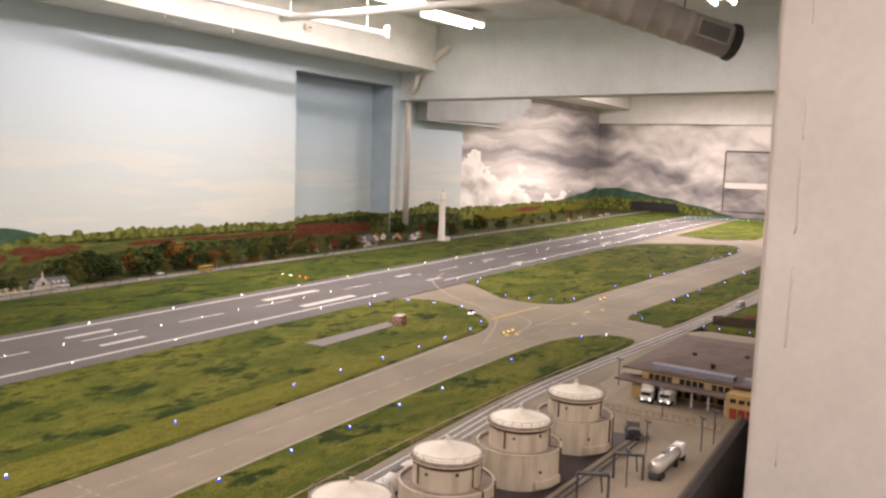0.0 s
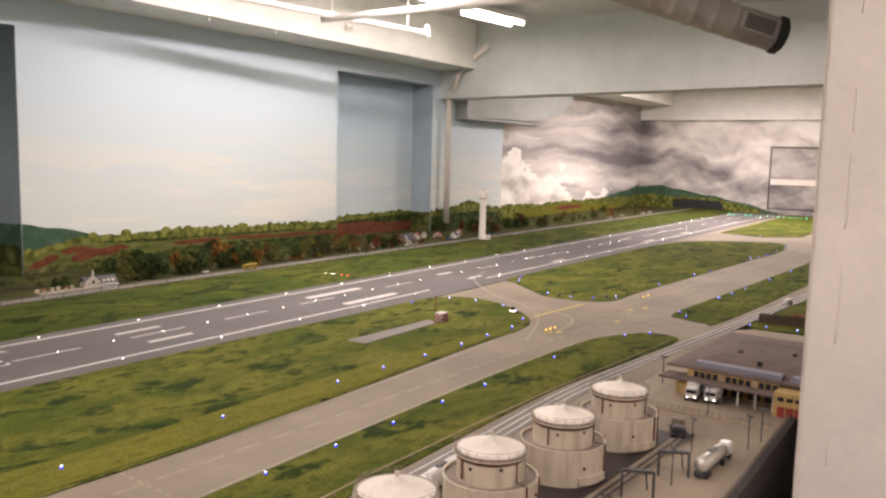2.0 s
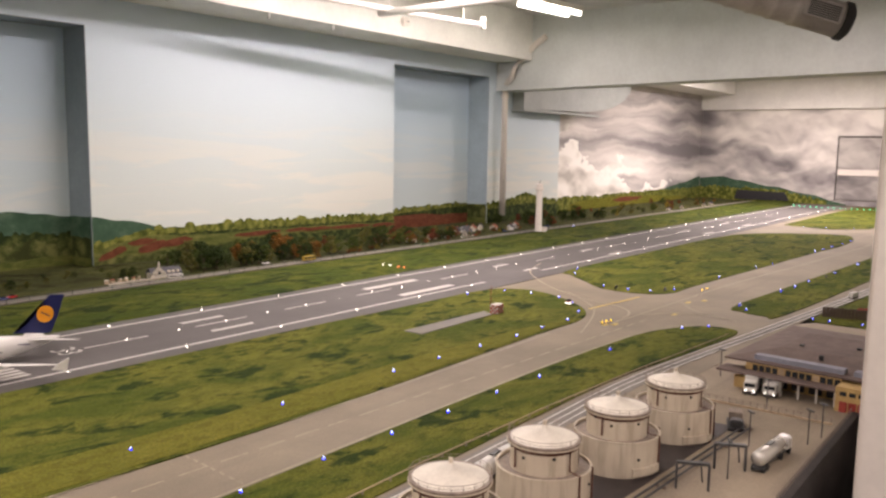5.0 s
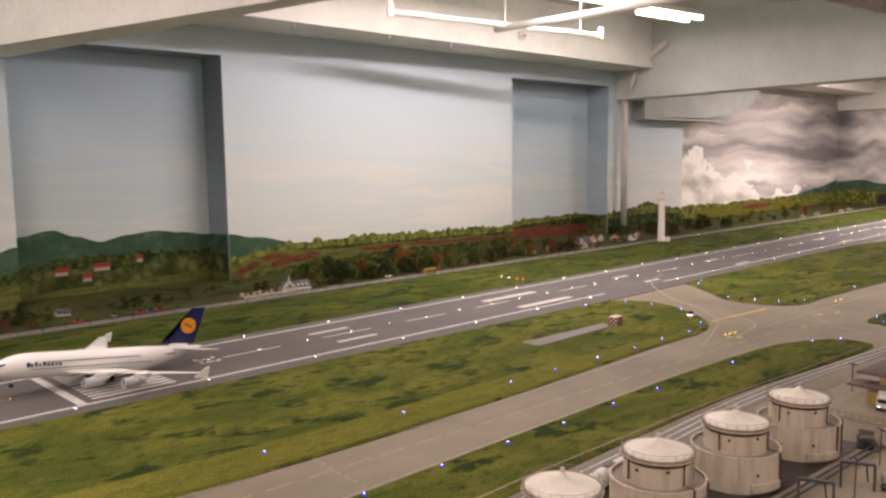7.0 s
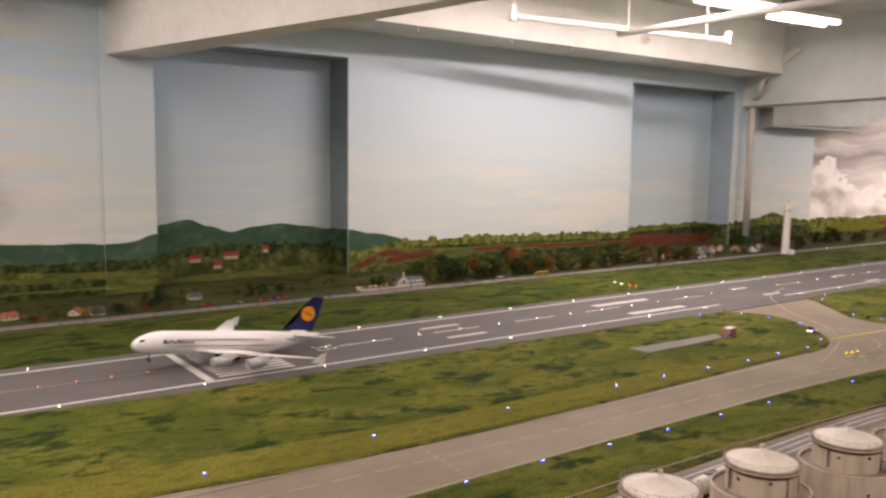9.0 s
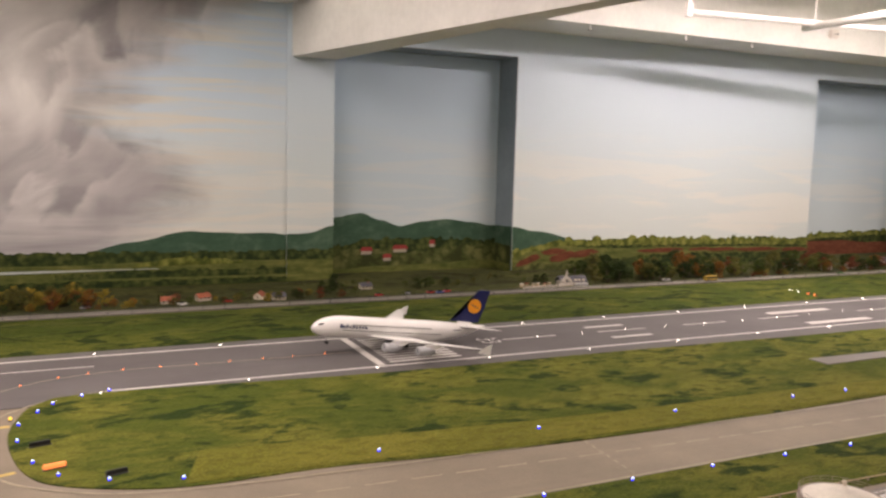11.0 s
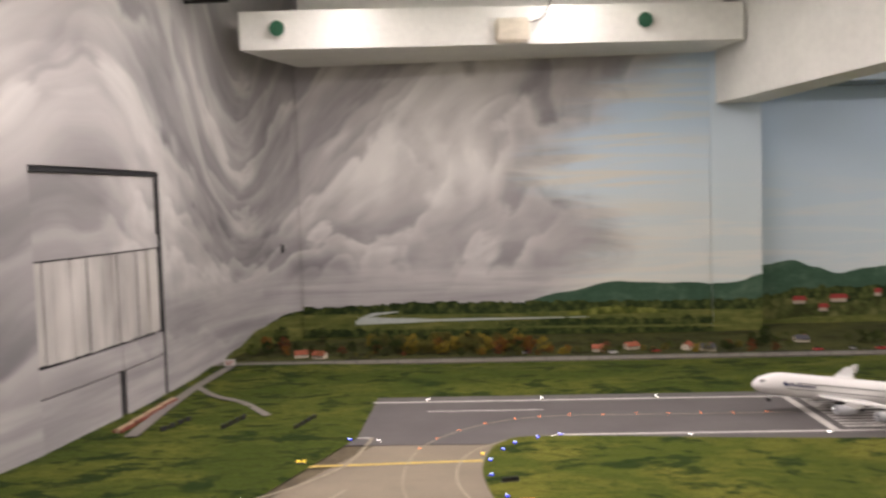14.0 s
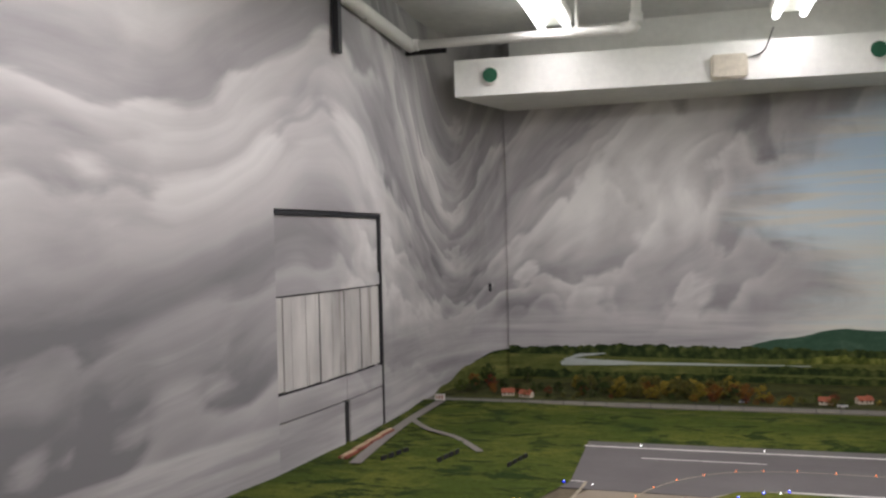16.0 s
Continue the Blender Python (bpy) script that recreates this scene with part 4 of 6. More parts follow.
for i in range(ny):
    y0 = D0 + 0.004 + (D1 - D0 - 0.016) * i / ny
    y1 = D0 + 0.004 + (D1 - D0 - 0.016) * (i + 1) / ny - random.choice((0.0, 0.0, 0.001, 0.002, 0.006))
    part("curtain_strip", west_piece(y0, y1, (0.331 + random.uniform(0, 0.008), 0.331 + random.uniform(0, 0.008)), (0.731, 0.731), 0.004, -0.008 - random.uniform(0, 0.008), 2), CLOTH, door)
# small fittings on the walls
GREEN = plain("green speaker cloth", (0.02, 0.10, 0.05), 0.8)
for x, y, z in ((-2.44, 1.607, 1.935), (-0.31, 1.797, 1.94)):
    sp = thing("loudspeaker", "small round green loudspeaker on the beam", "speaker", (x, y, z), 5, "beam speakers")
    ring = part("ring", lathe([(0.0, 0.0), (0.052, 0.0), (0.055, 0.008), (0.045, 0.012)], 24), PIPE, sp)
    cone = part("grille", lathe([(0.046, 0.008), (0.044, 0.016), (0.0, 0.02)], 24), GREEN, sp, "dark green grille")
    for o in (ring, cone):
        o.matrix_basis = pose(0, 0, 0, 90, 0, 0)
bx = thing("junction_box", "pale beige junction box on the beam", "box", (-1.09, 1.735, 1.90), 5)
part("body", box(-0.10, 0.10, -0.045, 0.0, -0.075, 0.065, bevel=0.012), plain("beige plastic", (0.55, 0.50, 0.40), 0.5), bx)
part("cable", tube(bend((0.10, -0.02, 0.04), (0.19, -0.02, 0.06), (0.24, -0.02, 0.20), 0.05), 0.004, 6), BLACK, bx)
for x, y, z, w in ((-2.62, 2.262, 0.634, 0.0), ):
    cam_ = thing("wall_camera", "tiny dark camera on a wall bracket", "camera", (x, y, z), 0)
    part("bracket", tube([(0, 0.03, 0.0), (0, 0.0, 0.0)], 0.006, 8), BLACK, cam_)
    part("body", box(-0.012, 0.012, -0.035, 0.005, -0.03, 0.03, bevel=0.004), BLACK, cam_)

# ---------------------------------------------------------------- pipes, duct and fittings under the ceiling
pipe = thing("heating_pipe", "white enamelled pipe hung under the ceiling", "pipe", (0, 0, 0))
part("run", tube(bend((2.72, 1.395, 1.88), (4.79, 1.115, 1.88), (4.79, 1.115, 1.95), 0.02), 0.022, 12), PIPE, pipe, smooth=True)
part("branch", tube([(3.75, 1.35, 1.858), (3.73, 0.4, 1.858), (3.70, -0.8, 1.86), (3.68, -2.2, 1.86)], 0.026, 12), PIPE, pipe, smooth=True)
part("collar", tube([(4.72, 1.124, 1.88), (4.75, 1.12, 1.88)], 0.027, 12), PIPE, pipe)
part("end_cap", lathe([(0.0, -0.04), (0.026, -0.04), (0.026, 0.05), (0.0, 0.06)], 12, (4.79, 1.115, 1.89)), PIPE, pipe)
part("end_cap", lathe([(0.0, -0.03), (0.026, -0.03), (0.026, 0.07), (0.0, 0.08)], 12, (2.72, 1.395, 1.88)), PIPE, pipe)
for x, y in ((4.55, 1.145), (3.75, 1.255), (2.73, 1.394)):
    part("hanger", tube([(x, y, 1.88), (x, y, CEIL)], 0.006, 6), PIPE, pipe)
pipe = thing("heating_pipe", "white pipe with an elbow beside the storm mural", "pipe", (0, 0, 0))
part("run", tube(bend((-2.82, 1.18, 2.05), (-1.57, 1.27, 2.05), (-1.57, 1.27, 2.25), 0.05), 0.026, 12), PIPE, pipe, smooth=True)
part("branch", tube([(-2.80, 1.20, 2.05), (-2.86, 0.45, 2.11), (-2.95, -0.6, 2.2)], 0.036, 12), PIPE, pipe, smooth=True)
part("elbow", tube(bend((-1.65, 1.27, 2.05), (-1.57, 1.27, 2.05), (-1.57, 1.27, 2.13), 0.05), 0.034, 12), PIPE, pipe, smooth=True)
part("collar", tube([(-2.78, 1.184, 2.05), (-2.75, 1.187, 2.05)], 0.034, 12), PIPE, pipe)
part("hanger", tube([(-1.88, 1.248, 2.06), (-1.88, 1.248, CEIL)], 0.009, 8), PIPE, pipe)
part("joint", tube([(-2.86, 0.62, 2.095), (-2.86, 0.66, 2.095)], 0.041, 12), STEEL, pipe)
br = thing("ceiling_bracket", "black steel bracket at the top of the storm wall", "bracket", (0, 0, 0))
part("upright", box(-2.885, -2.855, 0.31, 0.35, 1.83, CEIL - 0.003), BLACK, br)
part("arm", box(-2.86, -2.62, 1.28, 1.30, 2.02, 2.045), BLACK, br)

KNOB = plain("dark rubber", (0.03, 0.03, 0.03), 0.8)
duct = thing("ventilation_duct", "grey spiral ventilation duct with an outlet grille", "duct", (0, 0, 0))
d0, d1 = Vector((3.0, -2.06, 1.437)), Vector((3.0, -2.06, 1.437)) + Vector((-0.553, 0.79, 0.267)) * 2.7
b = bmesh.new()
ax = (d1 - d0).normalized()
sd = ax.cross(Vector((0, 0, 1))).normalized()
up = sd.cross(ax)
R = 0.077
rings = []
stations = [(0.03, R)]
k = 0.22
while k < 2.5:
    stations += [(k, R), (k + 0.008, R * 1.045), (k + 0.018, R * 1.045), (k + 0.026, R), (k + 0.035, R * 0.985)]
    k += 0.095
for s, r in stations:
    rings.append([b.verts.new(d0 + ax * s + r * (sd * math.cos(2 * math.pi * i / 32) + up * math.sin(2 * math.pi * i / 32))) for i in range(32)])
for a, c in zip(rings, rings[1:]):
    for i in range(32):
        b.faces.new((a[i], a[(i + 1) % 32], c[(i + 1) % 32], c[i]))
b.faces.new(rings[0])
b.faces.new(rings[-1][::-1])
part("pipe_run", b, STEEL, duct, smooth=True)
cap = part("end_flange", lathe([(0, -0.012), (R * 0.9, -0.012), (R * 0.98, -0.004), (R * 1.10, 0.0), (R * 1.10, 0.022), (R * 1.0, 0.034), (0, 0.034)], 36), KNOB, duct, "dark rubber end flange")
cap.matrix_basis = Matrix.Translation(d0) @ ax.to_track_quat("Z", "Y").to_matrix().to_4x4()
gr = part("grille_frame", box(0.05, 0.215, -0.014, 0.004, -0.040, 0.040, bevel=0.003), STEEL, duct, "outlet grille frame")
m = Matrix((( ax.x, sd.x, up.x, d0.x), (ax.y, sd.y, up.y, d0.y), (ax.z, sd.z, up.z, d0.z), (0, 0, 0, 1)))
side = sd if (sd.dot(Vector((-1, -0.9, 0)) ) > 0) else -sd
gm = Matrix.Translation(side * (R * 0.985)) @ m
gr.matrix_basis = gm
for q in range(7):
    sl = part("slat", box(0.064, 0.201, -0.016, 0.008, -0.031 + q * 0.0092, -0.026 + q * 0.0092), KNOB, duct)
    sl.matrix_basis = gm
for s in (0.25, 1.9):
    p = d0 + ax * s
    part("hanger", tube([(p.x, p.y, p.z + R), (p.x, p.y, CEIL)], 0.003, 6), BLACK, duct)

SHEET = plain("grey blue sheet metal paint", (0.38, 0.41, 0.395), 0.6, vary=0.08, scale=5)
vent = thing("wall_duct", "pale blue sheet duct with a curved end under the beam", "duct", (0, 0, 0))
b = bmesh.new()
pts = [(7.06, 1.31), (8.5, 1.33), (9.0, 1.37), (9.4, 1.44), (9.7, 1.54), (9.88, 1.66), (9.95, 1.859), (7.06, 1.859)]
part("casing", prism(pts, 2.10, 2.25, axis="y"), SHEET, vent)
part("flange", box(7.05, 8.9, 2.08, 2.25, 1.285, 1.309), SHEET, vent)
dp = thing("downpipe", "cream painted downpipe with a swan-neck bend at the beam", "pipe", (0, 0, 0))
pp = bend((6.80, 2.19, 0.1), (6.80, 2.19, 1.55), (6.60, 1.98, 1.62), 0.06) + [(6.60, 1.94, 1.72), (6.62, 1.9, 1.80), (6.68, 1.84, 1.88), (6.69, 1.75, 1.96), (6.69, 1.62, 2.04)]
part("shaft", tube([tuple(p) for p in pp], 0.034, 12), COLUMN, dp, smooth=True)
part("clip", tube([(6.80, 2.19, 1.42), (6.80, 2.19, 1.45)], 0.042, 12), COLUMN, dp)
for x in (1.4, 2.2, 3.05, 3.7):
    st = thing("sprinkler", "small sprinkler head under the wall beam", "sprinkler", (x, 1.79, 1.80), 0, "sprinklers")
    part("stem", tube([(0, 0, 0), (0, 0, -0.03)], 0.006, 8), PIPE, st)
    part("disc", lathe([(0, -0.03), (0.014, -0.032), (0.014, -0.036), (0, -0.037)], 10), STEEL, st)
for x, z in ((2.3, 1.97), (4.55, 1.93)):
    st = thing("wall_socket", "round bracket stub on the wall beam", "bracket", (x, 1.752 + (x - 0.55) * 0.0114, z), 0)
    part("stub", box(-0.05, 0.05, -0.05, 0.0, -0.03, 0.04, bevel=0.012), COLUMN, st)
    part("hole", lathe([(0.0, -0.002), (0.022, -0.002), (0.022, 0.0), (0.0, 0.001)], 12, (0.0, -0.052, 0.0)), KNOB, st)

# ---------------------------------------------------------------- markings
ZR, ZT = 0.0052, 0.0048


def mark(parent, name, bm, mat=None):
    return part(name, bm, mat or WHITE_MARK, parent)


def strip(x0, x1, y0, y1, z=ZR):
    return prism([(x0, y0), (x1, y0), (x1, y1), (x0, y1)], z - 0.001, z)


mark(runway, "edge_line", strip(-1.02, 3.3, 0.018, 0.034))
mark(runway, "edge_line", strip(4.0, 13.4, 0.005, 0.021))
mark(runway, "edge_line", strip(-1.84, 13.4, 0.565, 0.581))
mark(runway, "threshold_bar", strip(0.022, 0.055, 0.04, 0.56))
for k in range(12):
    y0 = 0.075 + k * 0.0405 + (0.012 if k > 5 else 0)
    mark(runway, "threshold_stripe", strip(0.09, 0.42, y0, y0 + 0.022))
for x0 in (0.75, 1.30, 1.85, 2.4, 3.2, 4.4, 5.6, 6.8, 8.0, 9.2, 10.4):
    mark(runway, "centre_dash", strip(x0, x0 + 0.30, 0.297, 0.306))
for x0, x1, y0, w in ((1.295, 1.535, 0.41, 0.026), (1.295, 1.535, 0.17, 0.026), (2.575, 3.06, 0.405, 0.05), (2.575, 3.06, 0.115, 0.05), (3.9, 4.08, 0.36, 0.03), (3.9, 4.08, 0.10, 0.03), (5.18, 5.39, 0.33, 0.03), (5.18, 5.39, 0.06, 0.03), (7.4, 7.7, 0.33, 0.03), (7.4, 7.7, 0.07, 0.03), (8.7, 9.0, 0.33, 0.03), (8.7, 9.0, 0.07, 0.03)):
    mark(runway, "aiming_mark", strip(x0, x1, y0 - w / 2, y0 + w / 2))
# runway number, turned to be read from the approach
txt = bpy.data.curves.new("digits", "FONT")
txt.body, txt.size, txt.align_x = "33", 0.13, "CENTER"
tob = new("digits_tmp", txt)
me = bpy.data.meshes.new_from_object(tob.evaluated_get(bpy.context.evaluated_depsgraph_get()))
bpy.data.objects.remove(tob)
me.materials.append(WHITE_MARK)
num = new("runway_number", me)
num.parent = runway
num.matrix_basis = pose(0.63, 0.305, ZR, 0, 0, -90) @ Matrix.Diagonal((0.9, 1.1, 1, 1))
mark(runway, "centre_dash", strip(-1.55, -1.05, 0.40, 0.408))
mark(runway, "stop_bar", strip(-1.80, -1.74, 0.014, 0.024))
red_curve = smooth_line([(0.0, 0.298), (-0.4, 0.298), (-0.668, 0.30), (-0.946, 0.303), (-1.177, 0.256), (-1.3, 0.187), (-1.403, 0.095), (-1.485, -0.016), (-1.544, -0.136), (-1.575, -0.33), (-1.569, -0.52), (-1.526, -0.69), (-1.453, -0.812), (-1.33, -0.93), (-1.1, -1.05), (-0.7, -1.09)], 6, False)
mark(runway, "lead_off_line", ribbon(red_curve, 0.006, ZR + 0.0003), PALE_MARK)
mark(taxi, "holding_line", ribbon([(-1.93, -0.318), (-1.31, -0.275)], 0.022, ZT), YELLOW_MARK)
mark(taxi, "holding_line", ribbon([(-1.275, -0.685), (-1.70, -0.845)], 0.018, ZT), YELLOW_MARK)
mark(taxi, "curve_line", ribbon(smooth_line([(-1.74, 0.02), (-1.755, -0.12), (-1.80, -0.33), (-1.94, -0.54), (-2.15, -0.75)], 5, False), 0.012, ZR + 0.0006), PALE_MARK)
mark(taxi, "curve_line", ribbon(smooth_line([(-1.02, 0.02), (-1.2, -0.03), (-1.36, -0.2), (-1.396, -0.457), (-1.326, -0.693), (-1.215, -0.826), (-0.993, -0.94), (-0.6, -0.985), (0.2, -1.01), (1.2, -1.04), (2.3, -1.03)], 6, False), 0.009, ZR + 0.0006), PALE_MARK)
mark(taxi, "curve_line", ribbon(smooth_line([(-1.75, -0.55), (-1.85, -0.75), (-2.05, -0.95)], 5, False), 0.012, ZT), PALE_MARK)
mark(taxi, "edge_line", ribbon([(-2.2, -1.325), (0.5, -1.31), (1.8, -1.31), (2.5, -1.345)], 0.008, ZT), PALE_MARK)
random.seed(5)
x = -0.7
while x < 2.9:
    mark(taxi, "centre_dash", ribbon([(x, -1.09 - (x + 0.7) * 0.045), (x + 0.09, -1.094 - (x + 0.7) * 0.045)], 0.006, ZT), PALE_MARK)
    x += 0.13
for k in range(9):
    y0 = -0.94 - 0.042 * k
    mark(taxi, "crossing_dash", ribbon([(0.312 - 0.003 * k, y0), (0.309 - 0.003 * k, y0 - 0.022)], 0.006, ZT), PALE_MARK)
for pts, w, mt in (([(2.95, -0.90), (3.48, -0.955)], 0.018, YELLOW_MARK), ([(2.62, -1.16), (2.95, -1.13), (3.12, -1.0), (3.2, -0.75), (3.38, -0.45), (3.6, -0.2), (3.9, 0.05), (4.3, 0.2)], 0.009, PALE_MARK), ([(2.62, -1.16), (3.3, -1.18), (4.4, -1.22), (6.0, -1.36), (8.0, -1.5)], 0.008, PALE_MARK), ([(2.4, -1.14), (2.8, -1.0), (3.05, -0.86), (3.35, -0.55)], 0.007, PALE_MARK), ([(3.0, -1.18), (3.2, -1.35), (3.18, -1.62)], 0.009, PALE_MARK), ([(3.5, -1.2), (3.3, -1.35), (3.2, -1.55)], 0.007, PALE_MARK)):
    mark(taxi, "curve_line", ribbon(smooth_line(pts, 6, False), w, ZR + 0.0004), mt)
for x0, y0 in ((2.62, -1.155), (2.66, -1.19), (3.48, -1.25), (3.6, -1.30), (3.1, -1.32)):
    mark(taxi, "painted_sign", strip(x0, x0 + 0.05, y0, y0 + 0.02, ZR + 0.0006), YELLOW_MARK)
path = structure("gravel_path", prism([(1.87, -0.50), (1.87, -0.605), (2.46, -0.60), (2.50, -0.52)], 0.0, 0.0105), ROAD, "short grey access path in the grass", category="path")
for o in (-0.03, 0.0, 0.03):
    line = [(-1.6, -1.676 + o), (0.8, -1.678 + o), (1.7, -1.665 + o * 0.9), (2.4, -1.72 + o), (3.1, -1.805 + o), (4.9, -1.985 + o), (9.4, -2.33 + o)]
    mark(road, "lane_line", ribbon(smooth_line(line, 4, False), 0.006, 0.0064), WHITE_MARK)
mark(far_road, "lane_line", ribbon([(-2.8, 1.485), (13.7, 1.485)], 0.008, 0.0075), PALE_MARK)

# footpath, logs and fences at the runway's end
b = ribbon(smooth_line([(-2.72, 0.05), (-2.75, 0.5), (-2.76, 0.93), (-2.74, 1.45)], 5, False), 0.055, 0.0165)
ribbon(smooth_line([(-2.76, 0.93), (-2.6, 0.72), (-2.42, 0.58), (-2.24, 0.34)], 5, False), 0.035, 0.0167, b)
structure("footpath", b, ROAD, "grey forked footpath in the grass corner", category="path")
WOODRED = plain("red painted wood", (0.20, 0.05, 0.03), 0.7, vary=0.2)
WOODPALE = plain("pale wood", (0.45, 0.34, 0.22), 0.7, vary=0.2)
for k in range(4):
    br = thing("timber_stack", "small stack of red and pale timbers in the grass", "timber", (-2.80 + 0.006 * k, 0.18 + 0.14 * k, 0.010), 84, "timber stacks")
    for j, mt in enumerate((WOODRED, WOODPALE, WOODRED)):
        part("beam", box(-0.06, 0.06, -0.02 + 0.014 * j, -0.008 + 0.014 * j, 0, 0.012 + 0.006 * (j == 1), bevel=0.001), mt, br)
for x, y, tn in ((-2.60, 0.22, 70), (-2.36, 0.24, 75), (-2.05, 0.22, 75)):
    f = thing("low_fence", "dark low fence in the grass", "fence", (x, y, 0.008), tn, "grass fences")
    for j in range(4):
        part("board", box(-0.09 + j * 0.05, -0.055 + j * 0.05, -0.003, 0.003, 0, 0.02), BLACK, f)
sg = thing("notice_board", "tiny red and white notice board by the path", "sign", (-2.74, 1.40, 0.01), 10)
part("board", box(-0.03, 0.03, -0.003, 0.003, 0.015, 0.05), WHITE_MARK, sg)
for j in range(3):
    part("bar", box(-0.022 + j * 0.016, -0.014 + j * 0.016, -0.006, -0.0035, 0.02, 0.045), WOODRED, sg)
for j in (-0.025, 0.025):
    part("post", box(j - 0.003, j + 0.003, -0.002, 0.002, -0.01, 0.016), BLACK, sg)

# ---------------------------------------------------------------- runway and taxiway lights
WHITE_LED = glow("white lamp", (1.0, 0.96, 0.88), 7.0)
ORANGE_LED = glow("amber lamp", (1.0, 0.24, 0.06), 2.0)
BLUE_LED = glow("blue lamp", (0.012, 0.02, 1.0), 2.2)
BLUE_CORE = glow("blue lamp core", (0.55, 0.62, 1.0), 9.0)
SIGN_LED = glow("sign lamp", (1.0, 0.30, 0.08), 0.9)
GREEN_LED = glow("green lamp", (0.1, 1.0, 0.5), 3.0)
YELLOW_LED = glow("yellow lamp", (1.0, 0.62, 0.06), 1.6)
DARKMETAL = plain("dark grey metal", (0.07, 0.07, 0.07), 0.5, 0.3)


def light_kind(name, label, mat, r, group, core=None):
    t = thing(name, label, "light", (0, 0, -5), 0, group)
    part("foot", lathe([(0, 0), (r * 1.5, 0), (r * 1.3, r * 0.5), (r * 0.8, r * 0.7), (0, r * 0.7)], 8), DARKMETAL, t)
    part("bulb", lathe([(r * 0.8, r * 0.6), (r, r * 1.1), (r * 0.85, r * 1.8), (r * 0.4, r * 2.2), (0, r * 2.3)], 8), mat, t, smooth=True)
    if core:
        part("glass_tip", lathe([(r * 0.55, r * 1.95), (r * 0.5, r * 2.45), (0, r * 2.6)], 8), core, t, smooth=True)
    return t


def scatter(proto, places):
    for i, p in enumerate(places):
        m_ = pose(*p, 0, 0, (i * 37) % 360)
        if i == 0:
            proto.matrix_basis = m_
        else:
            copy_thing(proto, m_)


S = 0.52
edge = light_kind("runway_light", "small white runway edge light, lit", WHITE_LED, 0.0028, "runway edge lights")
scatter(edge, [(S * i, 0.0, 0.004) for i in range(-2, 7)] + [(S * i, -0.005, 0.004) for i in range(8, 26)] + [(S * i, 0.607, 0.004) for i in range(-3, 26)])
ctr = light_kind("centre_light", "tiny white runway centre light, lit", WHITE_LED, 0.0022, "runway centre lights")
scatter(ctr, [(0.265 * i + 0.15, 0.303 + (0.035 if i == 0 else 0), 0.004) for i in range(0, 48)] + [(-1.71, -0.02, 0.004)])
amb = light_kind("lead_off_light", "tiny amber lead-off light, lit", ORANGE_LED, 0.0026, "lead-off lights")
scatter(amb, [(-0.13, 0.298, ZR), (-0.27, 0.298, ZR), (-0.4, 0.298, ZR), (-0.535, 0.299, ZR), (-0.668, 0.3, ZR), (-0.807, 0.302, ZR), (-0.946, 0.305, ZR), (-1.073, 0.286, ZR), (-1.177, 0.256, ZR), (-1.3, 0.187, ZR), (-1.403, 0.095, ZR), (-1.485, -0.016, ZR), (-1.544, -0.136, ZR)])
blue = light_kind("taxiway_light", "blue taxiway edge light, lit", BLUE_LED, 0.0040, "taxiway edge lights", BLUE_CORE)
bl = [(-0.871, -0.897), (-0.323, -0.894), (0.226, -0.886), (0.77, -0.90), (1.312, -0.918), (1.582, -0.927), (1.856, -0.941), (2.128, -0.955), (2.36, -0.955), (2.60, -0.96), (2.83, -0.90), (3.02, -0.76), (3.12, -0.62), (3.14, -0.42), (3.10, -0.26), (2.85, -0.16)]
bl += [(0.521, -1.347), (0.792, -1.358), (1.057, -1.369), (1.342, -1.369), (1.613, -1.381), (2.174, -1.398), (2.807, -1.475), (2.93, -1.56), (0.24, -1.345), (-0.04, -1.345), (-0.5, -1.36)]
bl += [(-1.284, -0.29), (-1.235, -0.17), (-1.19, -0.09), (-1.10, -0.025), (-1.01, 0.012), (-1.281, -0.445), (-1.235, -0.64), (-1.17, -0.76), (-1.05, -0.84), (-1.822, -0.02), (-2.06, -0.66)]
bl += [(3.67, -0.63), (3.66, -0.80), (3.70, -0.93), (3.85, -1.02), (4.545, -1.06), (5.218, -1.108), (5.488, -1.15), (6.609, -1.20), (6.818, -1.22), (7.068, -1.24), (7.448, -1.25), (7.835, -1.25), (4.2, -0.16), (4.02, -0.24)]
bl += [(3.6, -1.50), (3.49, -1.57), (4.24, -1.55), (4.487, -1.571), (4.794, -1.58), (5.323, -1.635), (5.965, -1.66), (6.617, -1.70), (3.469, -1.915), (3.47, -1.995), (3.486, -2.145), (9.1, -0.5), (9.1, -0.75), (9.3, -1.0), (7.118, 1.44)]
scatter(blue, [(x, y, 0.007) for x, y in bl])
yl = light_kind("guard_light", "small yellow guard light, lit", YELLOW_LED, 0.005, "guard lights")
scatter(yl, [(-1.96, -0.30, 0.012), (-1.94, -0.30, 0.012), (-1.31, -0.235, 0.011), (2.66, -1.12, ZT), (2.70, -1.125, ZT), (2.74, -1.13, ZT), (3.95, -1.16, ZT), (4.02, -1.165, ZT)])
gl = light_kind("threshold_light", "green threshold light, lit", GREEN_LED, 0.007, "threshold lights")
scatter(gl, [(12.9, -0.62 + 0.085 * i, 0.005) for i in range(15)])
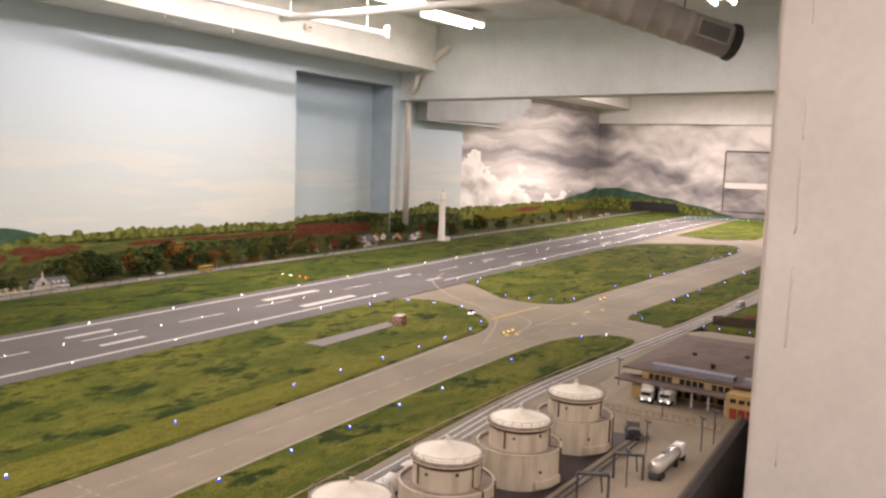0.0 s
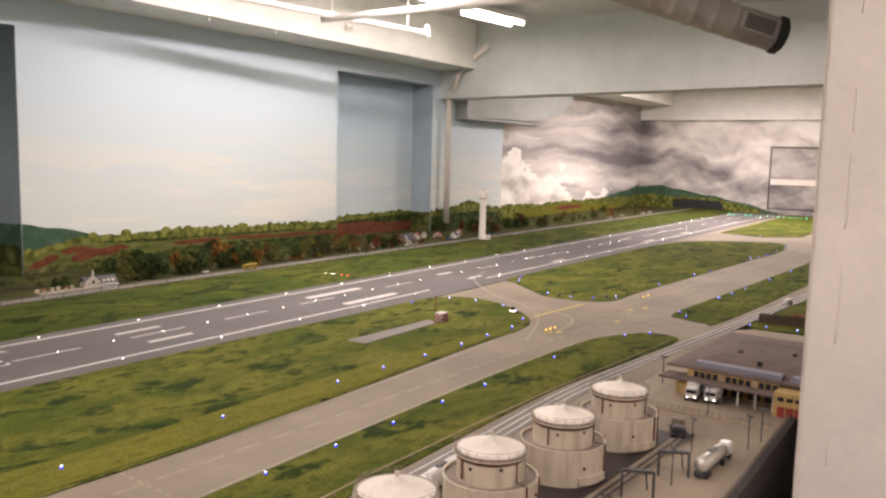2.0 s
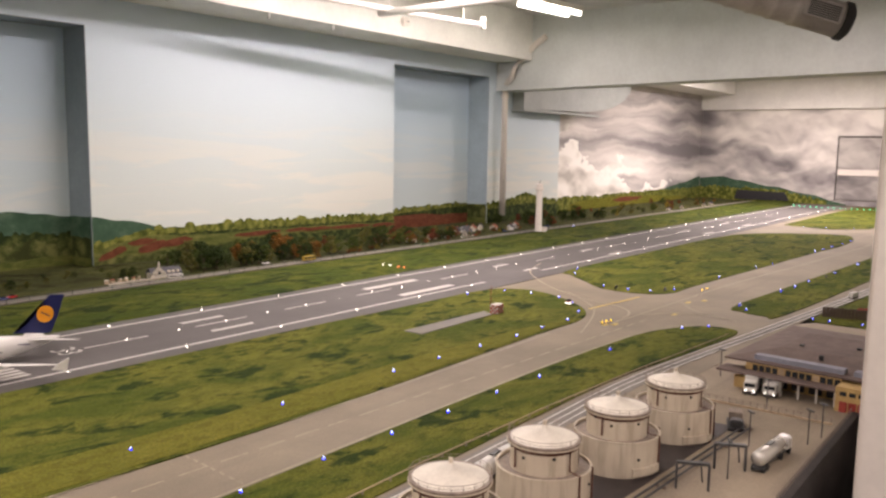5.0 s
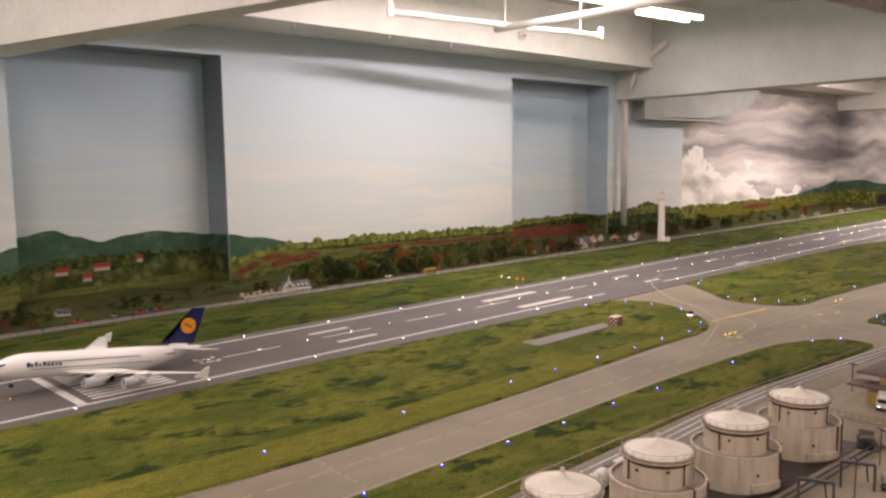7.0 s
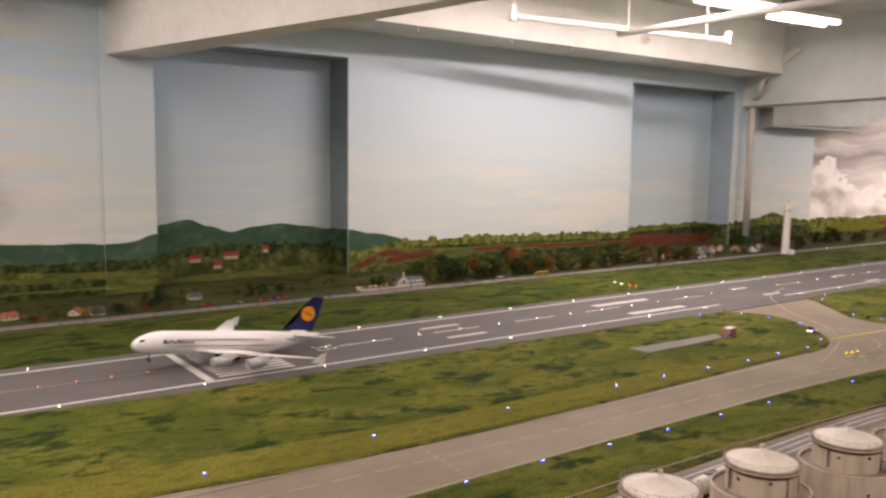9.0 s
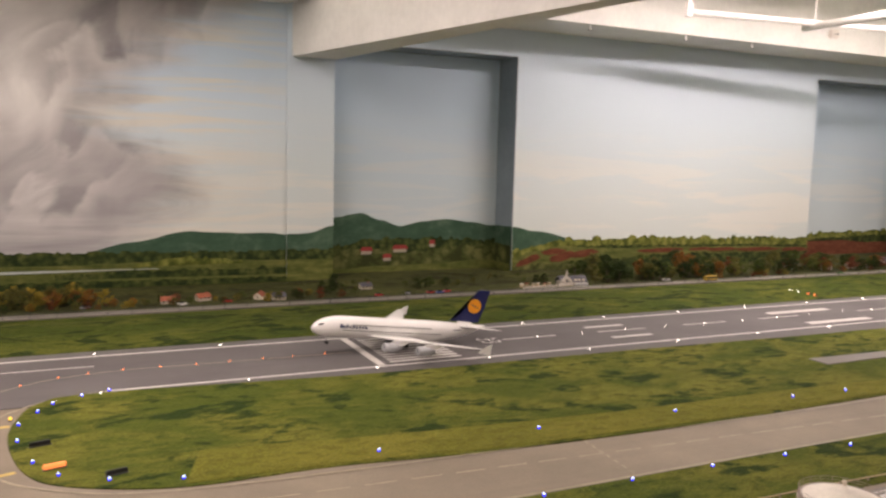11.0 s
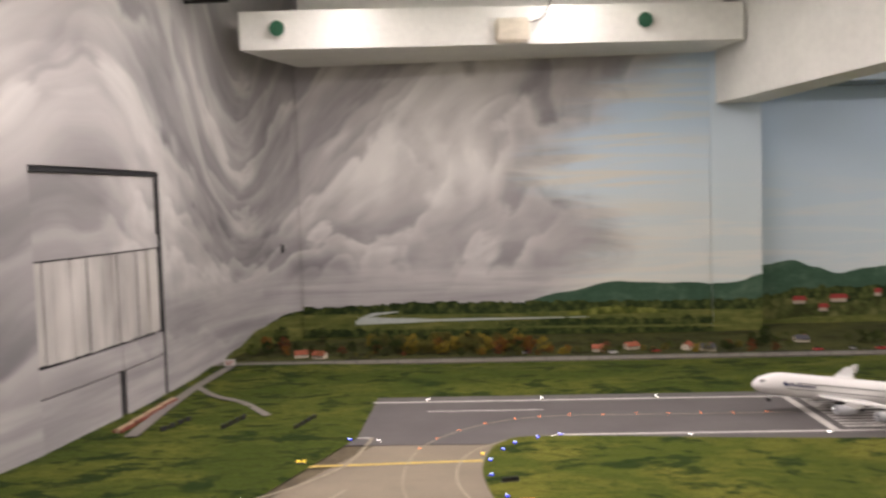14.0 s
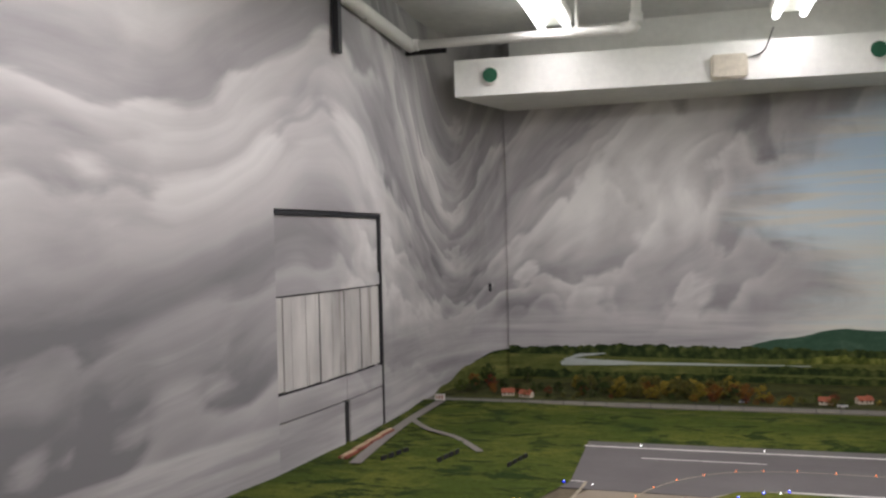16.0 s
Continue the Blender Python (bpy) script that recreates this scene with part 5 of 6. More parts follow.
for i, y in enumerate((0.948, 0.879, 0.80, 0.745)):
    pa = thing("approach_indicator", "glide path light box, lit white" if i < 2 else "glide path light box, lit orange", "light", (3.36, y, 0.01), 0, "glide path lights")
    pa.scale = (0.65, 0.65, 0.65)
    part("case", box(-0.012, 0.012, -0.011, 0.011, 0.006, 0.026, bevel=0.002), DARKMETAL if i < 2 else WOODRED, pa)
    part("lens", box(-0.0145, -0.0125, -0.008, 0.008, 0.009, 0.022), WHITE_LED if i < 2 else ORANGE_LED, pa)
    part("leg", box(-0.003, 0.003, -0.003, 0.003, -0.01, 0.006), DARKMETAL, pa)
# checkered marker hut with mast, small vehicles on the grass
CHK_R = plain("red check paint", (0.35, 0.05, 0.035), 0.6)
hut = thing("checkered_hut", "red and white checkered marker hut on the grass path", "hut", (2.52, -0.585, 0.0075), 10)
part("body", box(-0.035, 0.035, -0.022, 0.022, 0, 0.045), WHITE_MARK, hut)
for i in range(6):
    for j in range(4):
        if (i + j) % 2:
            part("check", box(-0.035 + i * 0.01167, -0.0233 + i * 0.01167, -0.0235, -0.0222, j * 0.01125, (j + 1) * 0.01125), CHK_R, hut)
for i in range(4):
    for j in range(4):
        if (i + j) % 2:
            part("check", box(-0.0365, -0.0352, -0.022 + i * 0.011, -0.011 + i * 0.011, j * 0.01125, (j + 1) * 0.01125), CHK_R, hut)
part("mast", tube([(-0.01, 0.03, 0), (-0.01, 0.03, 0.14)], 0.002, 6), WOODRED, hut)
for x, y, lit in ((-1.18, -0.70, True), (3.66, -0.72, False), (3.80, -0.98, False), (-1.03, -0.80, False), (-1.22, -0.5, False), (5.1, -1.62, False)):
    bd = thing("taxi_sign", "lit orange taxiway sign board" if lit else "dark unlit taxiway sign board", "sign", (x, y, 0.0075), 15, "taxiway signs")
    part("panel", box(-0.028, 0.028, -0.004, 0.004, 0.003, 0.015, bevel=0.001), SIGN_LED if lit else BLACK, bd)
    part("base", box(-0.03, 0.03, -0.006, 0.006, -0.002, 0.003), DARKMETAL, bd)

# ---------------------------------------------------------------- vehicles
GLASSY = plain("dark window glass", (0.02, 0.025, 0.03), 0.15, vary=0.05)
TYRE = plain("tyre rubber", (0.02, 0.02, 0.02), 0.8)
CARPAINT = {n: plain(n + " car paint", c, 0.3, vary=0.04) for n, c in (("red", (0.40, 0.025, 0.02)), ("blue", (0.05, 0.08, 0.25)), ("white", (0.70, 0.69, 0.66)), ("yellow", (0.36, 0.25, 0.04)), ("grey", (0.25, 0.25, 0.26)), ("green", (0.10, 0.20, 0.06)))}


def wheel_set(t, xs, half, r, w=0.007):
    for x in xs:
        for s in (-1, 1):
            o = part("wheel", lathe([(0, 0), (r, 0), (r, w), (0, w)], 12), TYRE, t)
            o.matrix_basis = pose(x, s * half, r, 90, 0, 0) @ Matrix.Translation((0, 0, -w / 2))


def car(colour, at, turn):
    t = thing("car", colour + " parked model car on the road", "car", at, turn, "parked cars")
    part("body", prism([(-0.026, 0.004), (0.026, 0.004), (0.027, 0.011), (0.021, 0.0135), (-0.02, 0.0145), (-0.027, 0.012)], -0.0105, 0.0105, axis="y"), CARPAINT[colour], t)
    part("cabin", prism([(-0.017, 0.014), (0.013, 0.013), (0.006, 0.0205), (-0.012, 0.0205)], -0.009, 0.009, axis="y"), GLASSY, t)
    wheel_set(t, (-0.016, 0.016), 0.0095, 0.005, 0.004)
    return t


car("red", (0.60, 1.60, 0.006), 12)
car("grey", (0.80, 1.615, 0.006), 80)
car("red", (0.95, 1.60, 0.006), 5)
car("blue", (1.01, 1.585, 0.006), -5)
car("red", (1.07, 1.615, 0.006), 10)
car("white", (2.85, 1.62, 0.006), 0)
car("green", (4.55, 1.53, 0.006), 0)
for i, x in enumerate((-0.55, -0.30, -1.05, 5.3, 5.55, 6.1, 6.9)):
    car(("white", "red", "grey", "white", "red", "blue", "blue")[i], (x, 1.66 + 0.02 * (i % 3), 0.001), 15 * i)
bus = thing("bus", "yellow model bus on the perimeter road", "bus", (3.18, 1.525, 0.006), 0)
part("body", box(-0.06, 0.06, -0.015, 0.015, 0.006, 0.038, bevel=0.003), CARPAINT["yellow"], bus)
part("window_band", box(-0.055, 0.055, -0.0158, 0.0158, 0.022, 0.032), GLASSY, bus)
wheel_set(bus, (-0.035, 0.035), 0.014, 0.007)


def tanker(at, turn, tank_mat, label):
    t = thing("tanker_lorry", label, "lorry", at, turn)
    o = part("tank", lathe([(0, 0), (0.016, 0.001), (0.0185, 0.006), (0.0185, 0.128), (0.016, 0.133), (0, 0.134)], 16), tank_mat, t, smooth=True)
    o.matrix_basis = pose(-0.075, 0, 0.032, 0, 90, 0) 
    part("frame", box(-0.08, 0.10, -0.010, 0.010, 0.009, 0.0135), DARKMETAL, t)
    part("hatch", box(-0.02, 0.012, -0.006, 0.006, 0.049, 0.053, bevel=0.001), DARKMETAL, t)
    cab = part("cab", box(0.068, 0.098, -0.0145, 0.0145, 0.011, 0.045, bevel=0.004), CARPAINT["white"], t)
    part("windscreen", box(0.0975, 0.0992, -0.012, 0.012, 0.028, 0.040), GLASSY, cab)
    wheel_set(t, (-0.065, -0.048, 0.035, 0.085), 0.012, 0.0075)
    return t


ALU = plain("polished tank sheet", (0.62, 0.60, 0.55), 0.25, 0.6, vary=0.06, scale=40)
o = tanker((1.31, -2.305, 0.0025), -4, ALU, "silver tanker lorry parked in the depot yard")
o.scale = (1.3, 1.15, 1.15)
o = tanker((0.74, -1.765, 0.0025), 5, CARPAINT["white"], "white tanker lorry parked beside the tanks")
o.scale = (1.35, 1.3, 1.3)
o = tanker((0.84, -1.80, 0.0025), 5, CARPAINT["yellow"], "yellow and white tanker lorry beside the tanks")
o.scale = (1.1, 1.2, 1.2)


def box_truck(at, turn):
    t = thing("box_truck", "white box truck with lit headlights at the dock", "truck", at, turn, "dock trucks")
    part("box_body", box(-0.02, 0.075, -0.017, 0.017, 0.012, 0.052, bevel=0.0015), CARPAINT["white"], t)
    cab = part("cab", box(-0.052, -0.023, -0.0155, 0.0155, 0.009, 0.042, bevel=0.003), CARPAINT["white"], t)
    part("windscreen", box(-0.0535, -0.0515, -0.013, 0.013, 0.026, 0.037), GLASSY, cab)
    part("frame", box(-0.05, 0.07, -0.010, 0.010, 0.007, 0.0125), DARKMETAL, t)
    for s in (-0.010, 0.010):
        part("headlight", box(-0.0545, -0.0525, s - 0.0012, s + 0.0012, 0.013, 0.0155), WHITE_LED, t, "lit headlight")
    wheel_set(t, (-0.038, 0.045), 0.013, 0.0075)
    return t


for x, y, tn in ((1.98, -2.055, 8), (1.99, -2.125, 4)):
    o = box_truck((x, y, 0.0025), tn)
    o.scale = (1.2, 1.35, 1.2)
pk = thing("pickup", "dark red airport pickup with lit headlights on the grass", "car", (2.98, -0.76, 0.0075), 20)
part("body", box(-0.03, 0.03, -0.013, 0.013, 0.006, 0.018, bevel=0.002), CARPAINT["red"], pk)
part("cab", box(-0.022, 0.004, -0.012, 0.012, 0.018, 0.031, bevel=0.003), GLASSY, pk)
for s in (-0.009, 0.009):
    part("headlight", box(-0.0325, -0.0302, s - 0.003, s + 0.003, 0.009, 0.015), WHITE_LED, pk, "lit headlight")
wheel_set(pk, (-0.018, 0.018), 0.012, 0.006)
wt = thing("service_truck", "white service truck on the service road", "truck", (4.35, -1.945, 0.006), 172)
part("body", box(-0.02, 0.045, -0.014, 0.014, 0.008, 0.034, bevel=0.002), CARPAINT["white"], wt)
part("cab", box(0.046, 0.068, -0.013, 0.013, 0.008, 0.036, bevel=0.003), CARPAINT["white"], wt)
wheel_set(wt, (-0.008, 0.05), 0.012, 0.007)

# ---------------------------------------------------------------- fuel depot
def tank_paint():
    m, nt, b_ = material("weathered tank paint", 0.55, 0, 0.4)
    v = place(nt, (9, 9, 1.2))
    run = fbm(nt, v, 5.0, 5, 0.6)
    blot = fbm(nt, place(nt), 14, 5, 0.6)
    col = mix(nt, step(nt, run, 0.42, 0.7, 0.0, 0.7), (0.55, 0.485, 0.375), (0.36, 0.30, 0.22))
    col = mix(nt, step(nt, blot, 0.58, 0.8, 0.0, 0.4), col, (0.30, 0.245, 0.175))
    nt.links.new(col, b_.inputs["Base Color"])
    bump(nt, b_, blot, 0.1, 0.002)
    return m


TANK = tank_paint()
TANKROOF = plain("pale tank roof paint", (0.70, 0.66, 0.57), 0.6, vary=0.1, scale=18)
RIM = plain("rusty rim paint", (0.26, 0.21, 0.17), 0.7, vary=0.25, scale=60)
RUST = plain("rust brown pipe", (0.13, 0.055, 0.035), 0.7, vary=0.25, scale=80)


def fuel_tank(at, turn):
    t = thing("fuel_tank", "cream weathered fuel storage tank with a low cone roof", "tank", at, turn, "fuel tanks")
    R = 0.116
    part("bund_wall", lathe([(R, 0), (R, 0.098), (R * 1.015, 0.0985), (R * 1.015, 0.102), (R * 0.965, 0.102), (R * 0.965, 0.07)], 48), TANK, t, smooth=False)
    part("annulus_floor", lathe([(R * 0.97, 0.095), (0, 0.095)], 48), RIM, t)
    part("shell", lathe([(R * 0.713, 0.07), (R * 0.713, 0.158)], 48), TANK, t, smooth=True)
    part("walkway", lathe([(R * 0.713, 0.156), (R * 0.770, 0.157), (R * 0.779, 0.166), (R * 0.739, 0.1665), (R * 0.695, 0.1665)], 48), RIM, t, "brown rim walkway")
    # Shade under the rim, put in as a ring in the pipes' brown.
    part("shadow_band", lathe([(R * 0.715, 0.147), (R * 0.723, 0.148), (R * 0.723, 0.153), (R * 0.715, 0.154)], 48), RUST, t, "brown band standing in for shade below the rim")
    part("walkway_edge", lathe([(R * 0.788, 0.1575), (R * 0.788, 0.1605), (R * 0.770, 0.1605)], 48), TANK, t)
    part("roof", lathe([(R * 0.713, 0.1665), (R * 0.669, 0.168), (R * 0.08, 0.187), (R * 0.06, 0.196), (0, 0.1965)], 48), TANKROOF, t, smooth=True)
    part("vent_stub", lathe([(0.0045, 0.185), (0.0045, 0.205), (0.006, 0.206), (0, 0.209)], 8), TANK, t)
    for i in range(22):
        a = 2 * math.pi * i / 22
        p = (R * 0.770 * math.cos(a), R * 0.770 * math.sin(a))
        part("railing_post", tube([(*p, 0.165), (*p, 0.181)], 0.0007, 4), RIM, t)
    for z in (0.174, 0.181):
        part("railing", tube([(R * 0.770 * math.cos(2 * math.pi * i / 36), R * 0.770 * math.sin(2 * math.pi * i / 36), z) for i in range(37)], 0.0006, 4), RIM, t)
    for a, zs in ((2.9, (0.16, 0.105)), (4.6, (0.16, 0.0)), (5.2, (0.10, 0.0))):
        r = R * 0.748 if zs[0] > 0.12 else R * 1.02
        pts = [(r * math.cos(a), r * math.sin(a), zs[0]), (r * math.cos(a), r * math.sin(a), 0.105)]
        if zs[1] < 0.1:
            pts += [(R * 1.03 * math.cos(a), R * 1.03 * math.sin(a), 0.103), (R * 1.03 * math.cos(a), R * 1.03 * math.sin(a), 0.0)]
        part("pipe", tube(pts, 0.0025, 6), RUST, t)
    for a, z, rr in ((3.2, 0.135, 0.713), (4.1, 0.14, 0.713), (3.9, 0.055, 1.0), (5.0, 0.07, 1.0), (2.6, 0.15, 0.713)):
        part("fitting", box(-0.003, 0.003, -0.003, 0.003, -0.003, 0.003), BLACK, t).matrix_basis = pose(R * rr * math.cos(a), R * rr * math.sin(a), z)
    part("valve_box", prism([(R * 1.0 * math.cos(a), R * 1.0 * math.sin(a)) for a in [3.75 + 0.08 * i for i in range(11)]] + [(R * 1.07 * math.cos(a), R * 1.07 * math.sin(a)) for a in [4.55 - 0.08 * i for i in range(11)]], 0.012, 0.032), TANK, t)
    part("ladder", box(-0.004, 0.004, -0.0015, 0.0015, 0.06, 0.165), RIM, t).matrix_basis = pose(R * 0.739 * math.cos(5.6), R * 0.739 * math.sin(5.6), 0, 0, 0, math.degrees(5.6) + 90)
    return t


t0_ = fuel_tank((1.37, -2.0, 0.0), 0)
for (x, y), tn in (((1.03, -1.97), 12), ((0.69, -1.937), -8), ((0.35, -1.905), 5)):
    copy_thing(t0_, pose(x, y, 0.0, 0, 0, tn))

yard = structure("yard", prism([(-0.6, -1.715), (0.8, -1.722), (2.06, -1.718), (3.3, -1.85), (3.42, -1.95), (3.42, -2.385), (-0.6, -2.385)], 0, 0.0025), YARD, "pale stained concrete yard of the fuel depot", category="yard")
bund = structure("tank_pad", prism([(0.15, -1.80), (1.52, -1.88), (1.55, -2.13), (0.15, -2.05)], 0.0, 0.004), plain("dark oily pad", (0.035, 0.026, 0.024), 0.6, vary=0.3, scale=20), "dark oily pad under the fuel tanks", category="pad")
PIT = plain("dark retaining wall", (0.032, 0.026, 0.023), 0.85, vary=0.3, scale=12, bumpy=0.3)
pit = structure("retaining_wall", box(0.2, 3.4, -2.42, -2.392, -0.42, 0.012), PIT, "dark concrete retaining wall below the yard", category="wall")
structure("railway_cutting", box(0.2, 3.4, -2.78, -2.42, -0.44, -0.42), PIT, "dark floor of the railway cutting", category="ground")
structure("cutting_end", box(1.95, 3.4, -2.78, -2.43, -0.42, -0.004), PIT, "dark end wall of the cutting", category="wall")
for k in range(2):
    tr = thing("rail_track", "short brown rail track in the cutting", "track", (0, -2.52 - 0.12 * k, -0.42), 0, "tracks")
    for s in (-0.01, 0.01):
        part("rail", box(0.3, 1.94, s - 0.0015, s + 0.0015, 0.004, 0.009), RUST, tr)
    part("sleepers", box(0.3, 1.94, -0.018, 0.018, 0, 0.0035), SOIL, tr)
fence = thing("yard_fence", "thin brown railing along the yard's edge", "fence", (0, -2.40, 0.012), 0)
for i in range(40):
    part("post", box(0.95 + i * 0.024, 0.952 + i * 0.024, -0.001, 0.001, 0, 0.022), RIM, fence)
for z in (0.012, 0.022):
    part("rail", tube([(0.95, 0, z), (1.89, 0, z)], 0.0008, 4), RIM, fence)


lane_fence = thing("lane_fence", "low brown wire fence across the depot yard", "fence", (1.77, 0, 0.0025), 0)
for i in range(19):
    part("post", box(-0.001, 0.001, -1.95 - i * 0.0232, -1.948 - i * 0.0232, 0, 0.024), RIM, lane_fence)
for z in (0.008, 0.016, 0.023):
    part("wire", tube([(0, -1.949, z), (0, -2.367, z)], 0.0008, 4), RIM, lane_fence)
part("footing", box(-0.004, 0.004, -2.369, -1.947, 0, 0.005), WOODPALE, lane_fence)


def yard_lamp(at, turn=0.0, h=0.105):
    t = thing("street_lamp", "thin grey yard lamp post", "lamp", at, turn, "yard lamps")
    part("pole", tube([(0, 0, 0), (0, 0, h)], 0.0018, 6), DARKMETAL, t)
    part("head", box(-0.016, 0.012, -0.003, 0.003, h - 0.001, h + 0.003), DARKMETAL, t)


for x, y in ((1.53, -2.352), (1.79, -2.16), (2.10, -1.90), (1.62, -2.37), (1.12, -2.25), (1.40, -2.22)):
    yard_lamp((x, y, 0.0025), 35 * x)
for x, y, l in ((1.19, -2.232, 0.08), (0.995, -2.20, 0.08)):
    g = thing("loading_gantry", "dark steel loading gantry over the yard lane", "gantry", (x, y, 0.0025), -65, "loading gantries")
    for s in (-l / 2, l / 2):
        for q in (-0.006, 0.006):
            part("post", box(s - 0.0025, s + 0.0025, q - 0.0025, q + 0.0025, 0, 0.07), DARKMETAL, g)
    part("crossbeam", box(-l / 2, l / 2, -0.007, 0.007, 0.066, 0.073), DARKMETAL, g)
    part("hose", tube([(0.02, 0, 0.066), (0.025, 0, 0.02)], 0.002, 5), BLACK, g)
pl = thing("pump_skid", "dark pump skid with a grey tank beside the fuel tanks", "pump", (1.56, -2.13, 0.0025), 20)
part("base", box(-0.06, 0.05, -0.025, 0.025, 0, 0.01), BLACK, pl)
part("motor", box(-0.05, -0.01, -0.018, 0.018, 0.01, 0.032, bevel=0.004), DARKMETAL, pl)
part("cabinet", box(0.005, 0.05, -0.02, 0.02, 0.01, 0.042, bevel=0.002), RIM, pl)
for (x0, y0, x1, y1) in ((0.55, -2.10, 1.55, -2.16), (0.55, -2.12, 1.55, -2.18)):
    pr = thing("pipe_run", "dark pipe run along the fuel tanks", "pipe", (0, 0, 0), 0, "depot pipes")
    part("pipe", tube([(x0, y0, 0.012), (x1, y1, 0.012)], 0.003, 8), DARKMETAL, pr)
    for k in range(6):
        t = k / 5
        part("support", box(-0.004, 0.004, -0.006, 0.006, 0, 0.009), RIM, pr).matrix_basis = pose(x0 + (x1 - x0) * t, y0 + (y1 - y0) * t, 0.0025)

# warehouse
OCHRE = plain("ochre render", (0.48, 0.33, 0.13), 0.8, vary=0.15, scale=40)
ROOF = plain("brown roof felt", (0.145, 0.105, 0.09), 0.85, vary=0.2, scale=18, bumpy=0.2)
DOORRED = plain("red door paint", (0.28, 0.035, 0.025), 0.6)
SKYLIGHT = plain("milky skylight", (0.24, 0.25, 0.30), 0.7, vary=0.1, scale=60)
wh = thing("warehouse", "ochre freight warehouse with a brown hipped roof and docks", "building", (2.03, -1.985, 0.0025), -4)
part("wall", box(0.05, 0.72, -0.62, 0.0, 0, 0.06), OCHRE, wh)
part("wall", box(-0.03, 0.05, -0.05, 0.0, 0, 0.045), OCHRE, wh)
part("wall", box(-0.07, 0.05, -0.62, -0.36, 0, 0.085), OCHRE, wh)
part("upper_wall", box(0.0, 0.68, -0.36, -0.03, 0.06, 0.096), OCHRE, wh)
b = bmesh.new()
q0 = [b.verts.new(p) for p in ((-0.05, 0.05, 0.058), (-0.05, -0.37, 0.058), (0.05, -0.37, 0.07), (0.05, 0.0, 0.07))]
b.faces.new(q0)
b2 = prism([(-0.065, 0.055), (-0.065, -0.37), (0.03, -0.37), (0.03, 0.055)], 0.060, 0.067)
part("canopy", b2, ROOF, wh, "brown dock canopy")
b.free()
b = bmesh.new()
e = [b.verts.new(p) for p in ((-0.005, 0.05, 0.100), (0.75, 0.05, 0.100), (0.75, -0.66, 0.100), (-0.005, -0.66, 0.100))]
r_ = [b.verts.new(p) for p in ((0.20, -0.09, 0.126), (0.52, -0.09, 0.126), (0.52, -0.6, 0.126), (0.20, -0.6, 0.126))]
lowv = [b.verts.new((v.co.x, v.co.y, 0.094)) for v in e]
for i in range(4):
    j = (i + 1) % 4
    b.faces.new((e[i], e[j], r_[j], r_[i]))
    b.faces.new((lowv[i], lowv[j], e[j], e[i]))
b.faces.new(r_)
b.faces.new(lowv)
part("roof", b, ROOF, wh)
part("skylight", box(0.02, 0.06, -0.36, -0.05, 0.101, 0.121, bevel=0.002), SKYLIGHT, wh, "long milky skylight")
part("skylight", box(0.02, 0.06, -0.60, -0.39, 0.101, 0.121, bevel=0.002), SKYLIGHT, wh, "long milky skylight")
for i in range(13):
    y0 = -0.055 - i * 0.0235
    part("window", box(-0.0025, -0.0005, y0 - 0.018, y0, 0.068, 0.088), WOODPALE if i % 5 == 4 else GLASSY, wh)
for i in range(8):
    y0 = -0.375 - i * 0.029
    part("window", box(-0.0735, -0.0705, y0 - 0.02, y0, 0.056, 0.07), GLASSY, wh)
    part("red_door", box(-0.0735, -0.0705, y0 - 0.024, y0, 0.0, 0.036), DOORRED, wh)
for i in range(5):
    y0 = -0.06 - i * 0.06
    part("dock_opening", box(0.0465, 0.0495, y0 - 0.045, y0, 0.006, 0.045), BLACK, wh)
    part("column", box(-0.04, -0.032, y0 - 0.054, y0 - 0.048, 0, 0.056), WHITE_MARK, wh)
for x, y in ((0.25, -0.15), (0.34, -0.33), (0.12, -0.26), (0.4, -0.48)):
    part("vent", box(x, x + 0.014, y, y + 0.014, 0.11, 0.134), BLACK, wh)
wl = thing("timber_fence", "dark brown timber screen beside the grass plot", "fence", (3.58, -1.935, 0.011), -82, "timber screens")
for i in range(26):
    part("board", box(i * 0.017, i * 0.017 + 0.0155, -0.003, 0.003, 0, 0.05 + 0.002 * (i % 3)), plain("brown board", (0.07, 0.045, 0.035), 0.8) if i == 0 else bpy.data.materials["brown board"], wl)
bs = thing("flower_bed", "bed of red flowers behind the timber screen", "flowers", (3.85, -2.05, 0.011), -70)
random.seed(21)
b = bmesh.new()
for i in range(160):
    x, y = random.uniform(0, 0.3), random.uniform(-0.02, 0.02)
    s = random.uniform(0.003, 0.006)
    a = random.uniform(0, 3)
    vs = [b.verts.new((x + s * math.cos(a + q * 1.57), y + s * math.sin(a + q * 1.57), random.uniform(0.006, 0.02))) for q in range(4)]
    b.faces.new(vs)
part("blossoms", b, ROOFRED, bs)
part("soil_bed", box(-0.01, 0.31, -0.025, 0.025, -0.002, 0.006), SOIL, bs)

# ---------------------------------------------------------------- tower
tw = thing("radar_tower", "tall white round tower with a gallery near its top", "tower", (6.30, 1.41, 0.012), 0)
part("shaft", lathe([(0.037, 0), (0.037, 0.03), (0.034, 0.035), (0.031, 0.40), (0.031, 0.43)], 20), COLUMN, tw, smooth=True)
part("gallery", lathe([(0.031, 0.42), (0.046, 0.43), (0.046, 0.445), (0.034, 0.447)], 20), COLUMN, tw)
part("cabin", lathe([(0.034, 0.447), (0.034, 0.48), (0.04, 0.482), (0.03, 0.492), (0, 0.495)], 16), COLUMN, tw)
part("antenna", tube([(0, 0, 0.495), (0, 0, 0.52)], 0.004, 6), DARKMETAL, tw)
